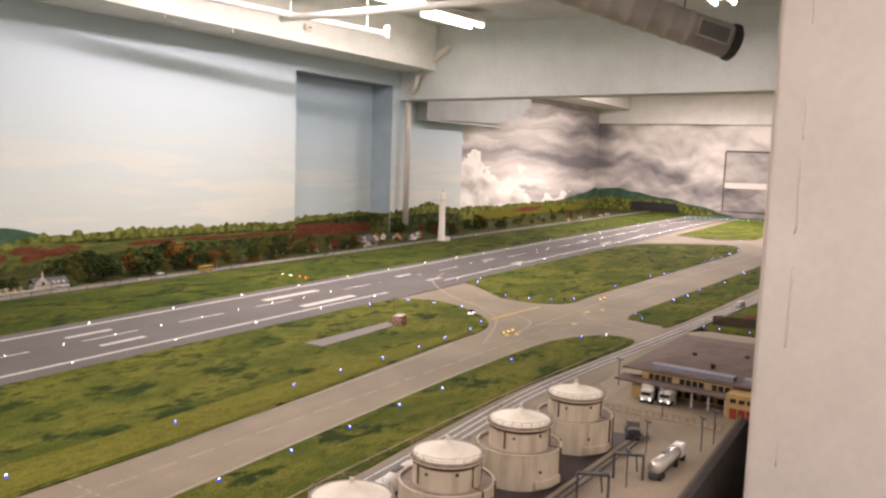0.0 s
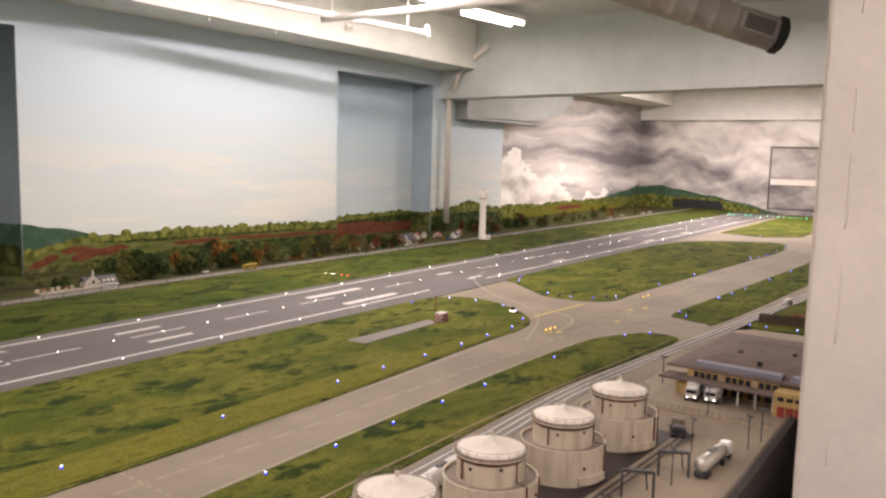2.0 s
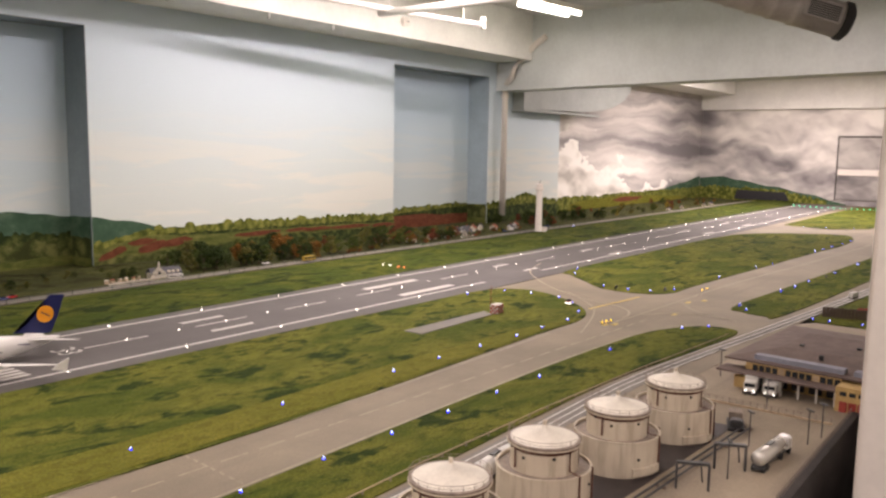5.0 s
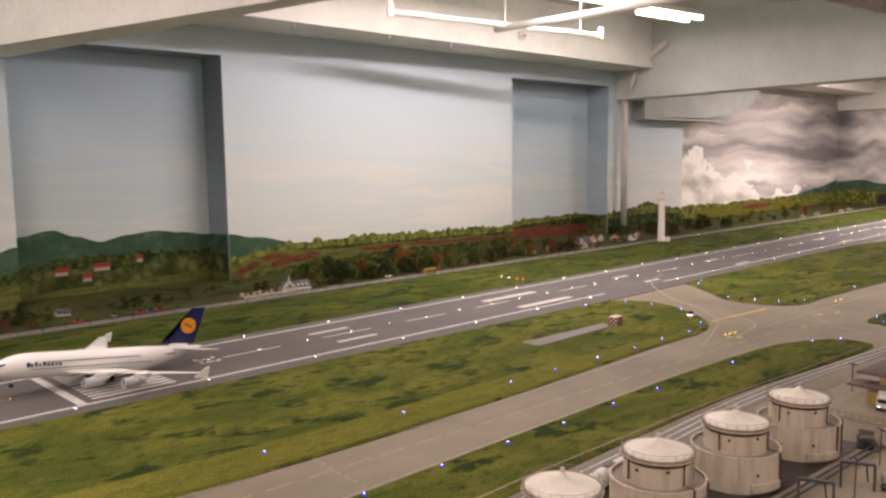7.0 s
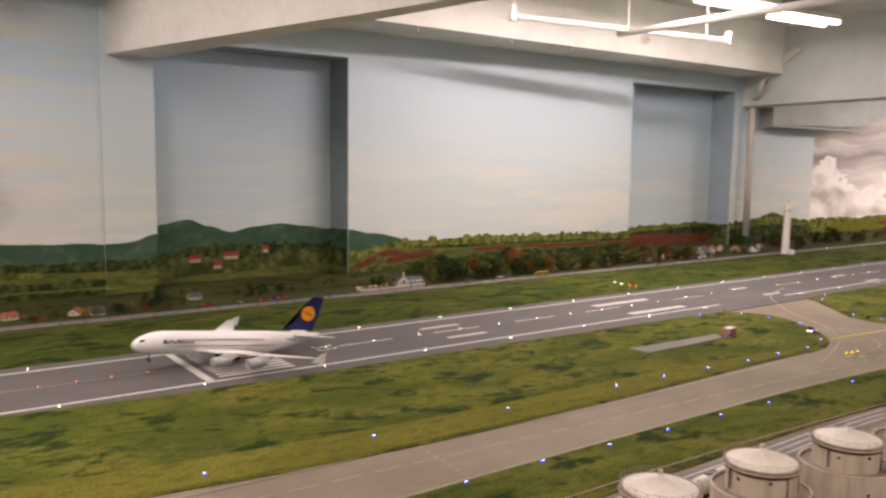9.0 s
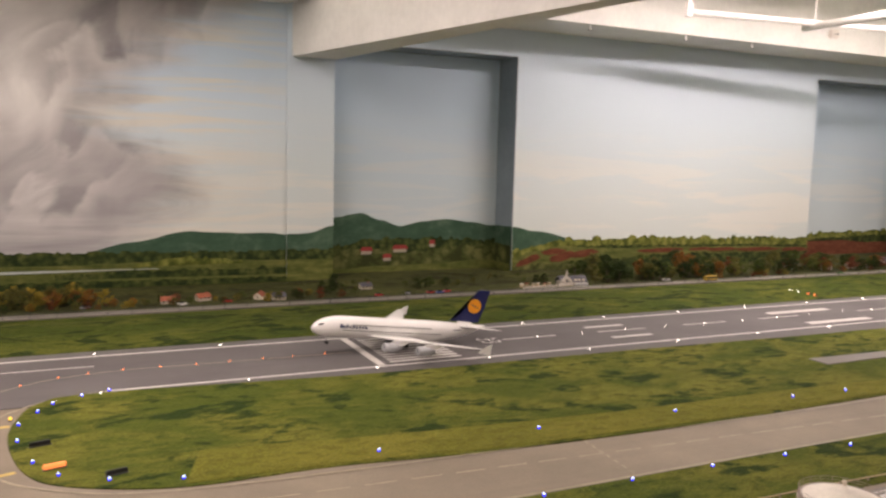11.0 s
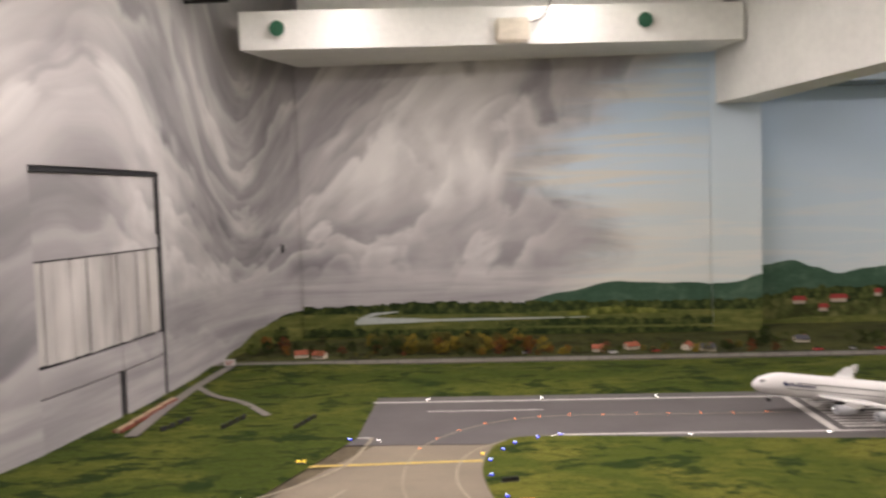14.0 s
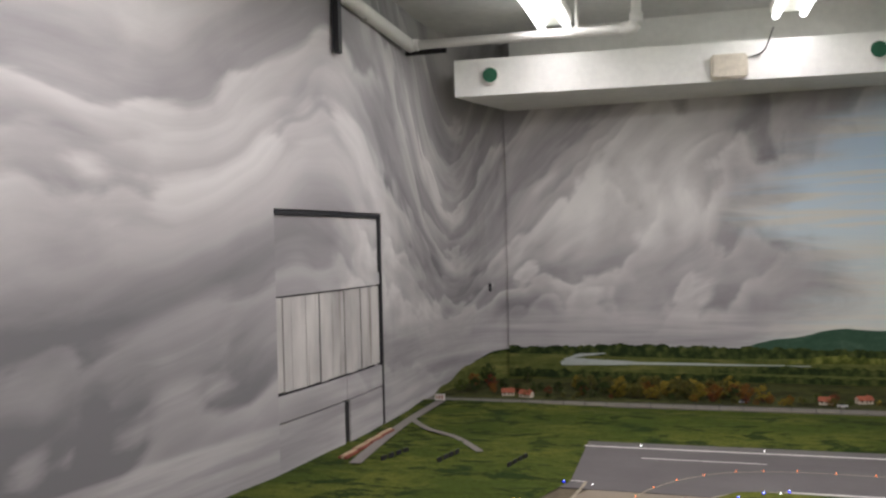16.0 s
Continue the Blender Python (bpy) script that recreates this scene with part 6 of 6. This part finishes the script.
part("annex", box(0.02, 0.09, -0.05, 0.02, -0.005, 0.04, bevel=0.002), COLUMN, tw)

# ---------------------------------------------------------------- airliner
PLANEWHITE = plain("white aircraft enamel", (0.80, 0.79, 0.76), 0.25, vary=0.02, scale=20)
NAVY = plain("navy tail paint", (0.010, 0.014, 0.085), 0.3, vary=0.05)
ORANGE = plain("orange disc paint", (0.75, 0.30, 0.015), 0.4, vary=0.03)
ENGINE = plain("grey engine paint", (0.40, 0.41, 0.42), 0.35, vary=0.06)
plane = thing("airliner", "white double-deck model airliner with a navy tail on the runway", "aircraft", (0.245, 0.305, 0.004))
PITCH, GEARX, GEARZ = 6.5, 0.40, 0.078


def fus(x):
    """Half height, half width and centre height of the body at x behind the nose."""
    t = min(x / 0.13, 1)
    a = math.sqrt(max(0, 1 - (1 - t) ** 2.1))
    k = max(0, (x - 0.55) / 0.29)
    b_ = 1 - k ** 1.6 * 0.93
    h, w = 0.0485 * a * b_, 0.041 * a * b_
    zc = -0.012 * (1 - t) ** 1.5 + 0.036 * k ** 1.7
    return h, w, zc


b = bmesh.new()
rings = []
xs = [0.84 * (1 - math.cos(math.pi * i / 44)) / 2 for i in range(1, 44)]
tip = b.verts.new((0, 0, -0.012))
for x in xs:
    h, w, zc = fus(x)
    rings.append([b.verts.new((x, w * math.cos(2 * math.pi * k / 24), zc + h * math.sin(2 * math.pi * k / 24))) for k in range(24)])
end = b.verts.new((0.84, 0, 0.036))
for a, c in zip(rings, rings[1:]):
    for k in range(24):
        b.faces.new((a[k], a[(k + 1) % 24], c[(k + 1) % 24], c[k]))
for k in range(24):
    b.faces.new((tip, rings[0][(k + 1) % 24], rings[0][k]))
    b.faces.new((end, rings[-1][k], rings[-1][(k + 1) % 24]))
body_parts = [part("fuselage", b, PLANEWHITE, plane, smooth=True)]


def airfoil(root, tip_, thick, n=10):
    """A lofted wing: root and tip are (leading x, trailing x, y, z)."""
    b = bmesh.new()
    rr = []
    for (x0, x1, y, z), th in ((root, thick), (tip_, thick * 0.35)):
        c = x1 - x0
        ring = []
        for i in range(2 * n):
            u = i / n if i < n else (2 * n - i) / n
            y_t = th * 1.4 * (math.sqrt(max(u, 0)) * 1.2 - u * 1.2) * 1.9
            ring.append(b.verts.new((x0 + c * u, y, z + (y_t if i < n else -0.6 * y_t))))
        rr.append(ring)
    m_ = len(rr[0])
    for i in range(m_):
        b.faces.new((rr[0][i], rr[0][(i + 1) % m_], rr[1][(i + 1) % m_], rr[1][i]))
    b.faces.new(rr[0])
    b.faces.new(rr[1][::-1])
    return b


for s in (-1, 1):
    inner = airfoil((0.235, 0.475, 0.03 * s, -0.03), (0.36, 0.50, 0.17 * s, -0.018), 0.012)
    join(inner, airfoil((0.36, 0.50, 0.17 * s, -0.018), (0.575, 0.615, 0.455 * s, 0.018), 0.007))
    wing = part("wing", inner, PLANEWHITE, plane, smooth=True)
    part("winglet", prism([(0.575, 0.002), (0.63, -0.006), (0.635, 0.04), (0.61, 0.03)], 0.4545 * s, 0.457 * s, axis="y"), PLANEWHITE, plane)
    body_parts.append(wing)
    tp = part("tailplane", airfoil((0.69, 0.795, 0.012 * s, 0.03), (0.80, 0.835, 0.175 * s, 0.05), 0.006), PLANEWHITE, plane, smooth=True)
    for ex, ey, ez in ((0.275, 0.165, -0.05), (0.375, 0.29, -0.034)):
        eng = part("engine", lathe([(0.012, 0.006), (0.0165, 0.0), (0.0195, 0.012), (0.020, 0.035), (0.015, 0.066), (0.009, 0.07), (0.007, 0.085), (0, 0.088)], 18), ENGINE, plane, smooth=True)
        eng.matrix_basis = pose(ex, ey * s, ez, 0, 90, 0)
        part("fan", lathe([(0, 0.006), (0.0145, 0.009), (0.0145, 0.012), (0, 0.013)], 14), BLACK, eng)
        part("pylon", prism([(ex + 0.02, ez + 0.015), (ex + 0.09, ez + 0.008), (ex + 0.12, ez + 0.03), (ex + 0.05, ez + 0.032)], ey * s - 0.003, ey * s + 0.003, axis="y"), PLANEWHITE, plane)
    for zz, x0, x1 in ((0.017, 0.17, 0.55), (-0.008, 0.13, 0.60)):
        part("window_row", box(x0, x1, s * 0.0385, s * 0.0413, zz - 0.0012, zz + 0.0012), GLASSY, plane)
    # airline name, as a row of plain bars
    for i, wd in enumerate((0.016, 0.012, 0.010, 0.010, 0.012, 0.012, 0.012, 0.010, 0.012)):
        h = 0.021 if i in (0, 2, 4) else 0.013
        x0 = 0.115 + i * 0.0145
        hh, ww, zc = fus(x0 + 0.005)
        part("name_bar", box(x0, x0 + wd * 0.75, s * (ww * 0.93), s * (ww * 0.99 + 0.0012), 0.0015, 0.0015 + h * 0.8), NAVY, plane)
    part("door_mark", box(0.66, 0.71, s * 0.0295, s * 0.0325, 0.014, 0.017), NAVY, plane)
fin = [(0.655, 0.055), (0.70, 0.085), (0.79, 0.205), (0.845, 0.205), (0.825, 0.12), (0.80, 0.05)]
part("fin", prism(fin, -0.005, 0.005, axis="y"), NAVY, plane, "navy tail fin with an orange disc")
for s in (-1, 1):
    disc = part("disc", lathe([(0, 0), (0.034, 0), (0.034, 0.0012), (0, 0.0012)], 28), ORANGE, plane, "plain orange disc")
    disc.matrix_basis = pose(0.772, s * 0.0052, 0.128, -90 * s, 0, 0)
    bar = part("emblem_bar", box(-0.02, 0.02, -0.0012, 0.0012, -0.002, 0.002), NAVY, plane)
    bar.matrix_basis = pose(0.772, s * 0.0068, 0.128, 0, 25, 0)
part("cockpit_window", prism([(0.022, 0.006), (0.030, 0.014), (0.045, 0.017), (0.045, 0.011), (0.03, 0.006)], -0.0265, 0.0265, axis="y"), GLASSY, plane)
for x, y, z0, r in ((0.075, 0.0, -0.045, 0.0065), (0.385, 0.035, -0.045, 0.009), (0.385, -0.035, -0.045, 0.009), (0.435, 0.018, -0.045, 0.009), (0.435, -0.018, -0.045, 0.009)):
    zb = -GEARZ if x > 0.2 else -GEARZ
    part("gear_leg", tube([(x, y, -0.03), (x, y, zb + r)], 0.0025, 6), ENGINE, plane)
    for dx in (-r * 1.1, r * 1.1) if x > 0.2 else (0,):
        for s in (-0.006, 0.006):
            w_ = part("gear_wheel", lathe([(0, -0.003), (r, -0.003), (r, 0.003), (0, 0.003)], 12), TYRE, plane)
            w_.matrix_basis = pose(x + dx, y + s, zb + r, 90, 0, 0)
# nose lifted, main wheels on the runway
piv = Vector((0.445, 0, -GEARZ))
tilt = Matrix.Translation(-piv) 
for o in list(plane.children):
    o.matrix_basis = pose(0, 0, 0.0035, 0, PITCH, 0) @ tilt @ o.matrix_basis

# ---------------------------------------------------------------- village at the foot of the mural
VILLAGE = grass_mat("village ground", (0.10, 0.105, 0.03), (0.065, 0.07, 0.024), (0.03, 0.032, 0.013), 0.52, 11.0)
tagged(finish("village_ground", sheet(-2.86, 13.85, 1.572, 2.254, 300, 12, lambda x, y: 0.003 + 0.03 * max(0, (y - 1.75)) * (1 + noise.noise(Vector((x * 1.7, y * 2, 7))))), VILLAGE, None, True),
       "rough green and brown ground of the model village", "grass", kind="structure")
for x0, x1 in ((N1[0], N1[1]), (N2[0], N2[1])):
    tagged(finish("niche_ground", box(x0 + 0.002, x1 - 0.002, WY, NY - 0.002, -0.02, 0.018), VILLAGE), "rough ground inside the wall niche", "grass", kind="structure")
tagged(finish("far_ground", box(8.19, 13.88, 2.254, 2.49, -0.02, 0.018), VILLAGE), "rough ground below the far storm mural", "grass", kind="structure")
BARK = plain("tree bark", (0.07, 0.05, 0.03), 0.9)


def leaf_mat(name, a, b_):
    m, nt, p = material(name, 0.85, 0, 0.15)
    g = node(nt, "ShaderNodeNewGeometry")
    o = node(nt, "ShaderNodeObjectInfo")
    f = math_n(nt, "ADD", math_n(nt, "MULTIPLY", g.outputs["Random Per Island"], 0.7), math_n(nt, "MULTIPLY", o.outputs["Random"], 0.3))
    nt.links.new(ramp(nt, f, [(0.1, a), (0.9, b_)]), p.inputs["Base Color"])
    return m


LEAVES = {
    "dark green": leaf_mat("dark green leaves", (0.012, 0.022, 0.006), (0.045, 0.065, 0.016)),
    "green": leaf_mat("green leaves", (0.025, 0.04, 0.008), (0.08, 0.10, 0.02)),
    "olive": leaf_mat("olive leaves", (0.05, 0.05, 0.012), (0.14, 0.13, 0.03)),
    "orange": leaf_mat("orange leaves", (0.10, 0.04, 0.010), (0.22, 0.105, 0.022)),
    "russet": leaf_mat("russet leaves", (0.07, 0.02, 0.012), (0.19, 0.06, 0.025)),
    "yellow": leaf_mat("yellow leaves", (0.13, 0.10, 0.015), (0.30, 0.22, 0.03)),
}


def tree(colour, kind_, h, seed):
    rng = random.Random(seed)
    t = thing("tree" if kind_ == "tree" else "bush", colour + (" leafy model tree in the village" if kind_ == "tree" else " low model bush in the village"), kind_, (0, 0, -5), 0, "village trees" if kind_ == "tree" else "village bushes")
    th = h * (0.12 if kind_ == "tree" else 0.04)
    b = bmesh.new()
    prev = None
    for k in range(5):
        u = k / 4
        r = h * 0.035 * (1 - 0.6 * u)
        ring = [b.verts.new((r * math.cos(q * 1.047) + 0.01 * h * u, r * math.sin(q * 1.047), u * h * 0.6)) for q in range(6)]
        if prev:
            for q in range(6):
                b.faces.new((prev[q], prev[(q + 1) % 6], ring[(q + 1) % 6], ring[q]))
        prev = ring
    b.faces.new(prev)
    for k in range(4):
        a = rng.uniform(0, 6.28)
        tube([(0, 0, h * (0.3 + 0.08 * k)), (h * 0.2 * math.cos(a), h * 0.2 * math.sin(a), h * (0.5 + 0.09 * k))], h * 0.012, 4, b)
    part("trunk", b, BARK, t)
    b = bmesh.new()
    for c in range(26):
        a, u = rng.uniform(0, 6.28), rng.uniform(0, 1)
        z = th + (h - th) * (0.12 + 0.82 * u)
        wide = h * (0.46 if kind_ == "tree" else 0.62) * math.sin(math.pi * (0.18 + 0.74 * u)) * rng.uniform(0.35, 1.0)
        cx, cy = wide * math.cos(a), wide * math.sin(a)
        cr = h * rng.uniform(0.10, 0.17)
        for l in range(22):
            d = Vector((rng.gauss(0, 1), rng.gauss(0, 1), rng.gauss(0, 1))).normalized() * cr * rng.uniform(0.5, 1.0)
            p = Vector((cx, cy, z)) + d
            p.z = max(p.z, h * 0.03)
            s = h * rng.uniform(0.032, 0.06)
            n = (d + Vector((rng.gauss(0, 1), rng.gauss(0, 1), rng.gauss(0, 1))) * cr * 0.5).normalized()
            e1 = n.orthogonal().normalized()
            e2 = n.cross(e1)
            b.faces.new([b.verts.new(p + s * (e1 * math.cos(q) + e2 * 0.7 * math.sin(q))) for q in (0, 1.5, 3.1, 4.6)])
    part("crown", b, LEAVES[colour], t)
    return t


protos = {}
for i, c in enumerate(LEAVES):
    protos[c, "tree", 0] = tree(c, "tree", 0.10, 50 + i)
    protos[c, "bush", 0] = tree(c, "bush", 0.045, 80 + i)
protos["dark green", "tree", 1] = tree("dark green", "tree", 0.10, 120)
protos["olive", "tree", 1] = tree("olive", "tree", 0.10, 121)
used = set()


def plant(colour, kind_, x, y, scale, rng):
    keys = [k for k in protos if k[0] == colour and k[1] == kind_]
    k = rng.choice(keys)
    z = 0.003 + 0.03 * max(0, (y - 1.75)) * 0.8
    m_ = pose(x, y, z, 0, 0, rng.uniform(0, 360)) @ Matrix.Scale(scale, 4)
    if k in used:
        o = protos[k].copy()
        scene.collection.objects.link(o)
        for ch in protos[k].children:
            q = ch.copy()
            scene.collection.objects.link(q)
            q.parent = o
        o.matrix_basis = m_
    else:
        used.add(k)
        protos[k].matrix_basis = m_


rng = random.Random(9)
# dense wood behind the church and along the middle of the wall
for i in range(95):
    x = rng.uniform(2.15, 5.2)
    if 1.86 < x < 2.22:
        continue
    c = rng.choice(("dark green", "dark green", "green", "olive", "olive", "russet", "orange") if x > 3.6 else ("dark green", "dark green", "green", "dark green", "olive", "orange"))
    y = 1.67 + 0.45 * rng.random() ** 1.8
    plant(c, "tree", x, y, rng.uniform(0.9, 1.4) * (1.15 if x < 3.4 else 0.95), rng)
for i in range(50):
    plant(rng.choice(("dark green", "green", "olive", "orange", "russet", "yellow")), "bush", rng.uniform(3.0, 6.4), rng.uniform(1.60, 1.8), rng.uniform(0.7, 1.3), rng)
for i in range(26):
    plant(rng.choice(("dark green", "dark green", "green", "russet")), "tree", rng.uniform(6.4, 8.3), rng.uniform(1.62, 2.15), rng.uniform(0.9, 1.5), rng)
for i in range(46):
    plant(rng.choice(("dark green", "green", "green", "olive", "orange", "russet", "yellow")), "tree", rng.uniform(8.3, 13.2), rng.uniform(1.65, 2.4), rng.uniform(0.5, 0.95), rng)
# open country towards the storm wall
for x, y, c, s in ((0.40, 1.86, "dark green", 1.1), (0.30, 1.80, "dark green", 0.8), (0.36, 1.79, "dark green", 0.7), (0.93, 1.78, "dark green", 0.7), (1.0, 1.80, "dark green", 0.7), (1.05, 1.84, "green", 0.75), (1.16, 1.82, "dark green", 0.65), (0.10, 1.72, "dark green", 0.5), (-0.2, 1.75, "green", 0.5), (1.86, 1.72, "dark green", 0.8), (1.82, 1.75, "dark green", 0.7), (-2.62, 1.78, "dark green", 0.9), (-2.45, 1.85, "dark green", 0.8), (-2.55, 1.9, "russet", 0.9), (-2.35, 1.8, "dark green", 0.6), (-2.28, 1.9, "dark green", 0.5), (-2.22, 1.85, "dark green", 0.55), (-2.66, 1.9, "orange", 1.0), (-2.7, 1.74, "green", 0.9), (-2.5, 1.74, "orange", 0.7), (-2.6, 2.05, "dark green", 1.3), (-2.35, 2.1, "dark green", 1.1), (-1.95, 1.8, "russet", 0.6), (-1.9, 1.95, "dark green", 0.8)):
    plant(c, "tree", x, y, s, rng)
for i in range(70):
    u = rng.random()
    x = -1.45 + rng.gauss(0, 0.30)
    plant(rng.choice(("olive", "olive", "yellow", "yellow", "orange", "dark green", "olive")), "tree", x, rng.uniform(1.70, 2.0), rng.uniform(0.65, 1.05), rng)
for i in range(60):
    plant(rng.choice(("russet", "orange", "dark green", "green", "olive", "yellow")), "bush", rng.uniform(-2.5, 0.5), rng.uniform(1.62, 1.78), rng.uniform(0.6, 1.2), rng)
for i in range(24):
    plant(rng.choice(("dark green", "green", "olive")), "bush", rng.uniform(0.4, 1.9), rng.uniform(1.75, 2.1), rng.uniform(0.5, 1.0), rng)

# houses
CREAM = plain("cream house wall", (0.55, 0.49, 0.38), 0.8, vary=0.1, scale=60)
STONE = plain("pale stone wall", (0.50, 0.46, 0.38), 0.85, vary=0.2, scale=90)
SLATE = plain("slate roof", (0.06, 0.06, 0.07), 0.7, vary=0.2, scale=60)
TILE = plain("clay tile roof", (0.26, 0.075, 0.035), 0.8, vary=0.2, scale=60)


def house(at, turn, w, d, h, wall, roof, label):
    t = thing("house", label, "house", at, turn, "village houses")
    part("wall", prism([(-d / 2, 0), (d / 2, 0), (d / 2, h), (0, h * 1.75), (-d / 2, h)], -w / 2, w / 2, axis="x"), wall, t)
    b = bmesh.new()
    for s in (-1, 1):
        pr = [(s * d * 0.60, h * 0.86), (0, h * 1.80), (0, h * 1.92), (s * d * 0.62, h * 0.94)]
        prism(pr, -w * 0.55, w * 0.55, b, axis="x")
    part("roof", b, roof, t)
    part("chimney", box(w * 0.2, w * 0.3, -d * 0.05, d * 0.08, h * 1.5, h * 2.2), TILE, t)
    for k in (-0.28, 0.05, 0.3):
        part("window", box(w * k - 0.004, w * k + 0.004, -d / 2 - 0.001, -d / 2 + 0.001, h * 0.4, h * 0.8), GLASSY, t)
    part("window", box(-w / 2 - 0.001, -w / 2 + 0.001, -0.004, 0.004, h * 0.5, h * 0.95), GLASSY, t)
    return t


rng = random.Random(33)
for i in range(15):
    house((4.35 + i * 0.15 + rng.uniform(-0.04, 0.04), rng.uniform(1.68, 1.98), 0.004), rng.uniform(-40, 40), rng.uniform(0.07, 0.11), rng.uniform(0.05, 0.07), rng.uniform(0.026, 0.038), rng.choice((CREAM, STONE, CARPAINT["white"])), rng.choice((TILE, SLATE, TILE)), "small gabled village house with a chimney")
for x, y, tn in ((-2.40, 1.72, 10), (-2.28, 1.68, -20), (-0.42, 1.78, 15), (-0.1, 1.74, 60), (0.0, 1.68, 0), (-0.62, 1.72, -10), (0.62, 1.90, 0), (10.4, 1.66, 0), (11.0, 1.7, 30), (11.8, 1.65, 10), (12.2, 1.68, -15)):
    house((x, y, 0.004), tn, 0.075, 0.05, 0.022, CREAM, TILE if x < 0 else SLATE, "small low house beside the perimeter road")

church = thing("church", "pale stone church with a slate roof and a thin spire", "church", (2.0, 1.66, 0.004), -8)
part("gable_wall", prism([(-0.055, 0), (0.045, 0), (0.045, 0.028), (-0.005, 0.075), (-0.055, 0.028)], -0.03, -0.018, axis="y"), STONE, church)
part("nave", box(-0.05, 0.15, -0.018, 0.05, 0, 0.03), STONE, church)
b = bmesh.new()
prism([(-0.032, 0.026), (0.016, 0.064), (0.064, 0.026), (0.06, 0.022), (0.016, 0.058), (-0.028, 0.022)], -0.055, 0.155, b, axis="x")
part("roof", b, SLATE, church)
part("spire", lathe([(0.006, 0.068), (0.006, 0.085), (0.0075, 0.086), (0.0, 0.115)], 6, (-0.005, -0.024, 0)), STONE, church)
part("rose_window", box(-0.012, 0.004, -0.032, -0.0302, 0.028, 0.045), GLASSY, church)
for k in (0.065, 0.095, 0.125):
    part("dormer", box(k - 0.008, k + 0.008, -0.026, -0.008, 0.03, 0.044), CREAM, church)
part("aisle", box(0.05, 0.15, -0.045, -0.0185, 0, 0.018), CARPAINT["white"], church)
for k in range(5):
    part("window", box(0.058 + k * 0.018, 0.068 + k * 0.018, -0.0465, -0.0452, 0.005, 0.014), GLASSY, church)
cw = thing("churchyard_wall", "low pale wall in front of the churchyard", "wall", (1.78, 1.61, 0.004), 2)
for k in range(9):
    part("stone", box(-0.15 + k * 0.04, -0.113 + k * 0.04, -0.005, 0.005, 0, 0.012 + 0.003 * (k % 2), bevel=0.001), STONE, cw)
for k in range(6):
    gv = thing("market_stall", "small pale stall beside the church", "stall", (1.66 + 0.045 * k, 1.68 + 0.01 * (k % 2), 0.004), 10 * k, "market stalls")
    part("table", box(-0.012, 0.012, -0.008, 0.008, 0, 0.010), WOODPALE, gv)
    part("awning", prism([(-0.011, 0.017), (0.011, 0.017), (0.0, 0.023)], -0.014, 0.014, axis="x"), (CREAM, TILE, SANDY)[k % 3], gv)

# fence along the perimeter road
pf = thing("perimeter_fence", "thin grey wire fence beside the perimeter road", "fence", (0, 1.467, 0.006), 0)
for i in range(110):
    part("post", box(-2.75 + i * 0.12, -2.747 + i * 0.12, -0.0015, 0.0015, -0.004, 0.03), DARKMETAL, pf)
for z in (0.012, 0.028):
    part("wire", tube([(-2.75, 0, z), (10.33, 0, z)], 0.0007, 4), DARKMETAL, pf)
sf = thing("verge_rail", "low pale rail between grass strip and service road", "rail", (0, 0, 0.011), 0)
for (x0, y0), (x1, y1) in zip([(0.0, -1.585), (0.638, -1.578), (1.303, -1.595), (1.85, -1.625)], [(0.638, -1.578), (1.303, -1.595), (1.85, -1.625), (2.80, -1.70)]):
    part("rail", tube([(x0, y0, 0.006), (x1, y1, 0.006)], 0.002, 5), WOODPALE, sf)
    for k in range(6):
        t = k / 6
        part("post", box(-0.002, 0.002, -0.002, 0.002, -0.004, 0.008), RIM, sf).matrix_basis = pose(x0 + (x1 - x0) * t, y0 + (y1 - y0) * t, 0)
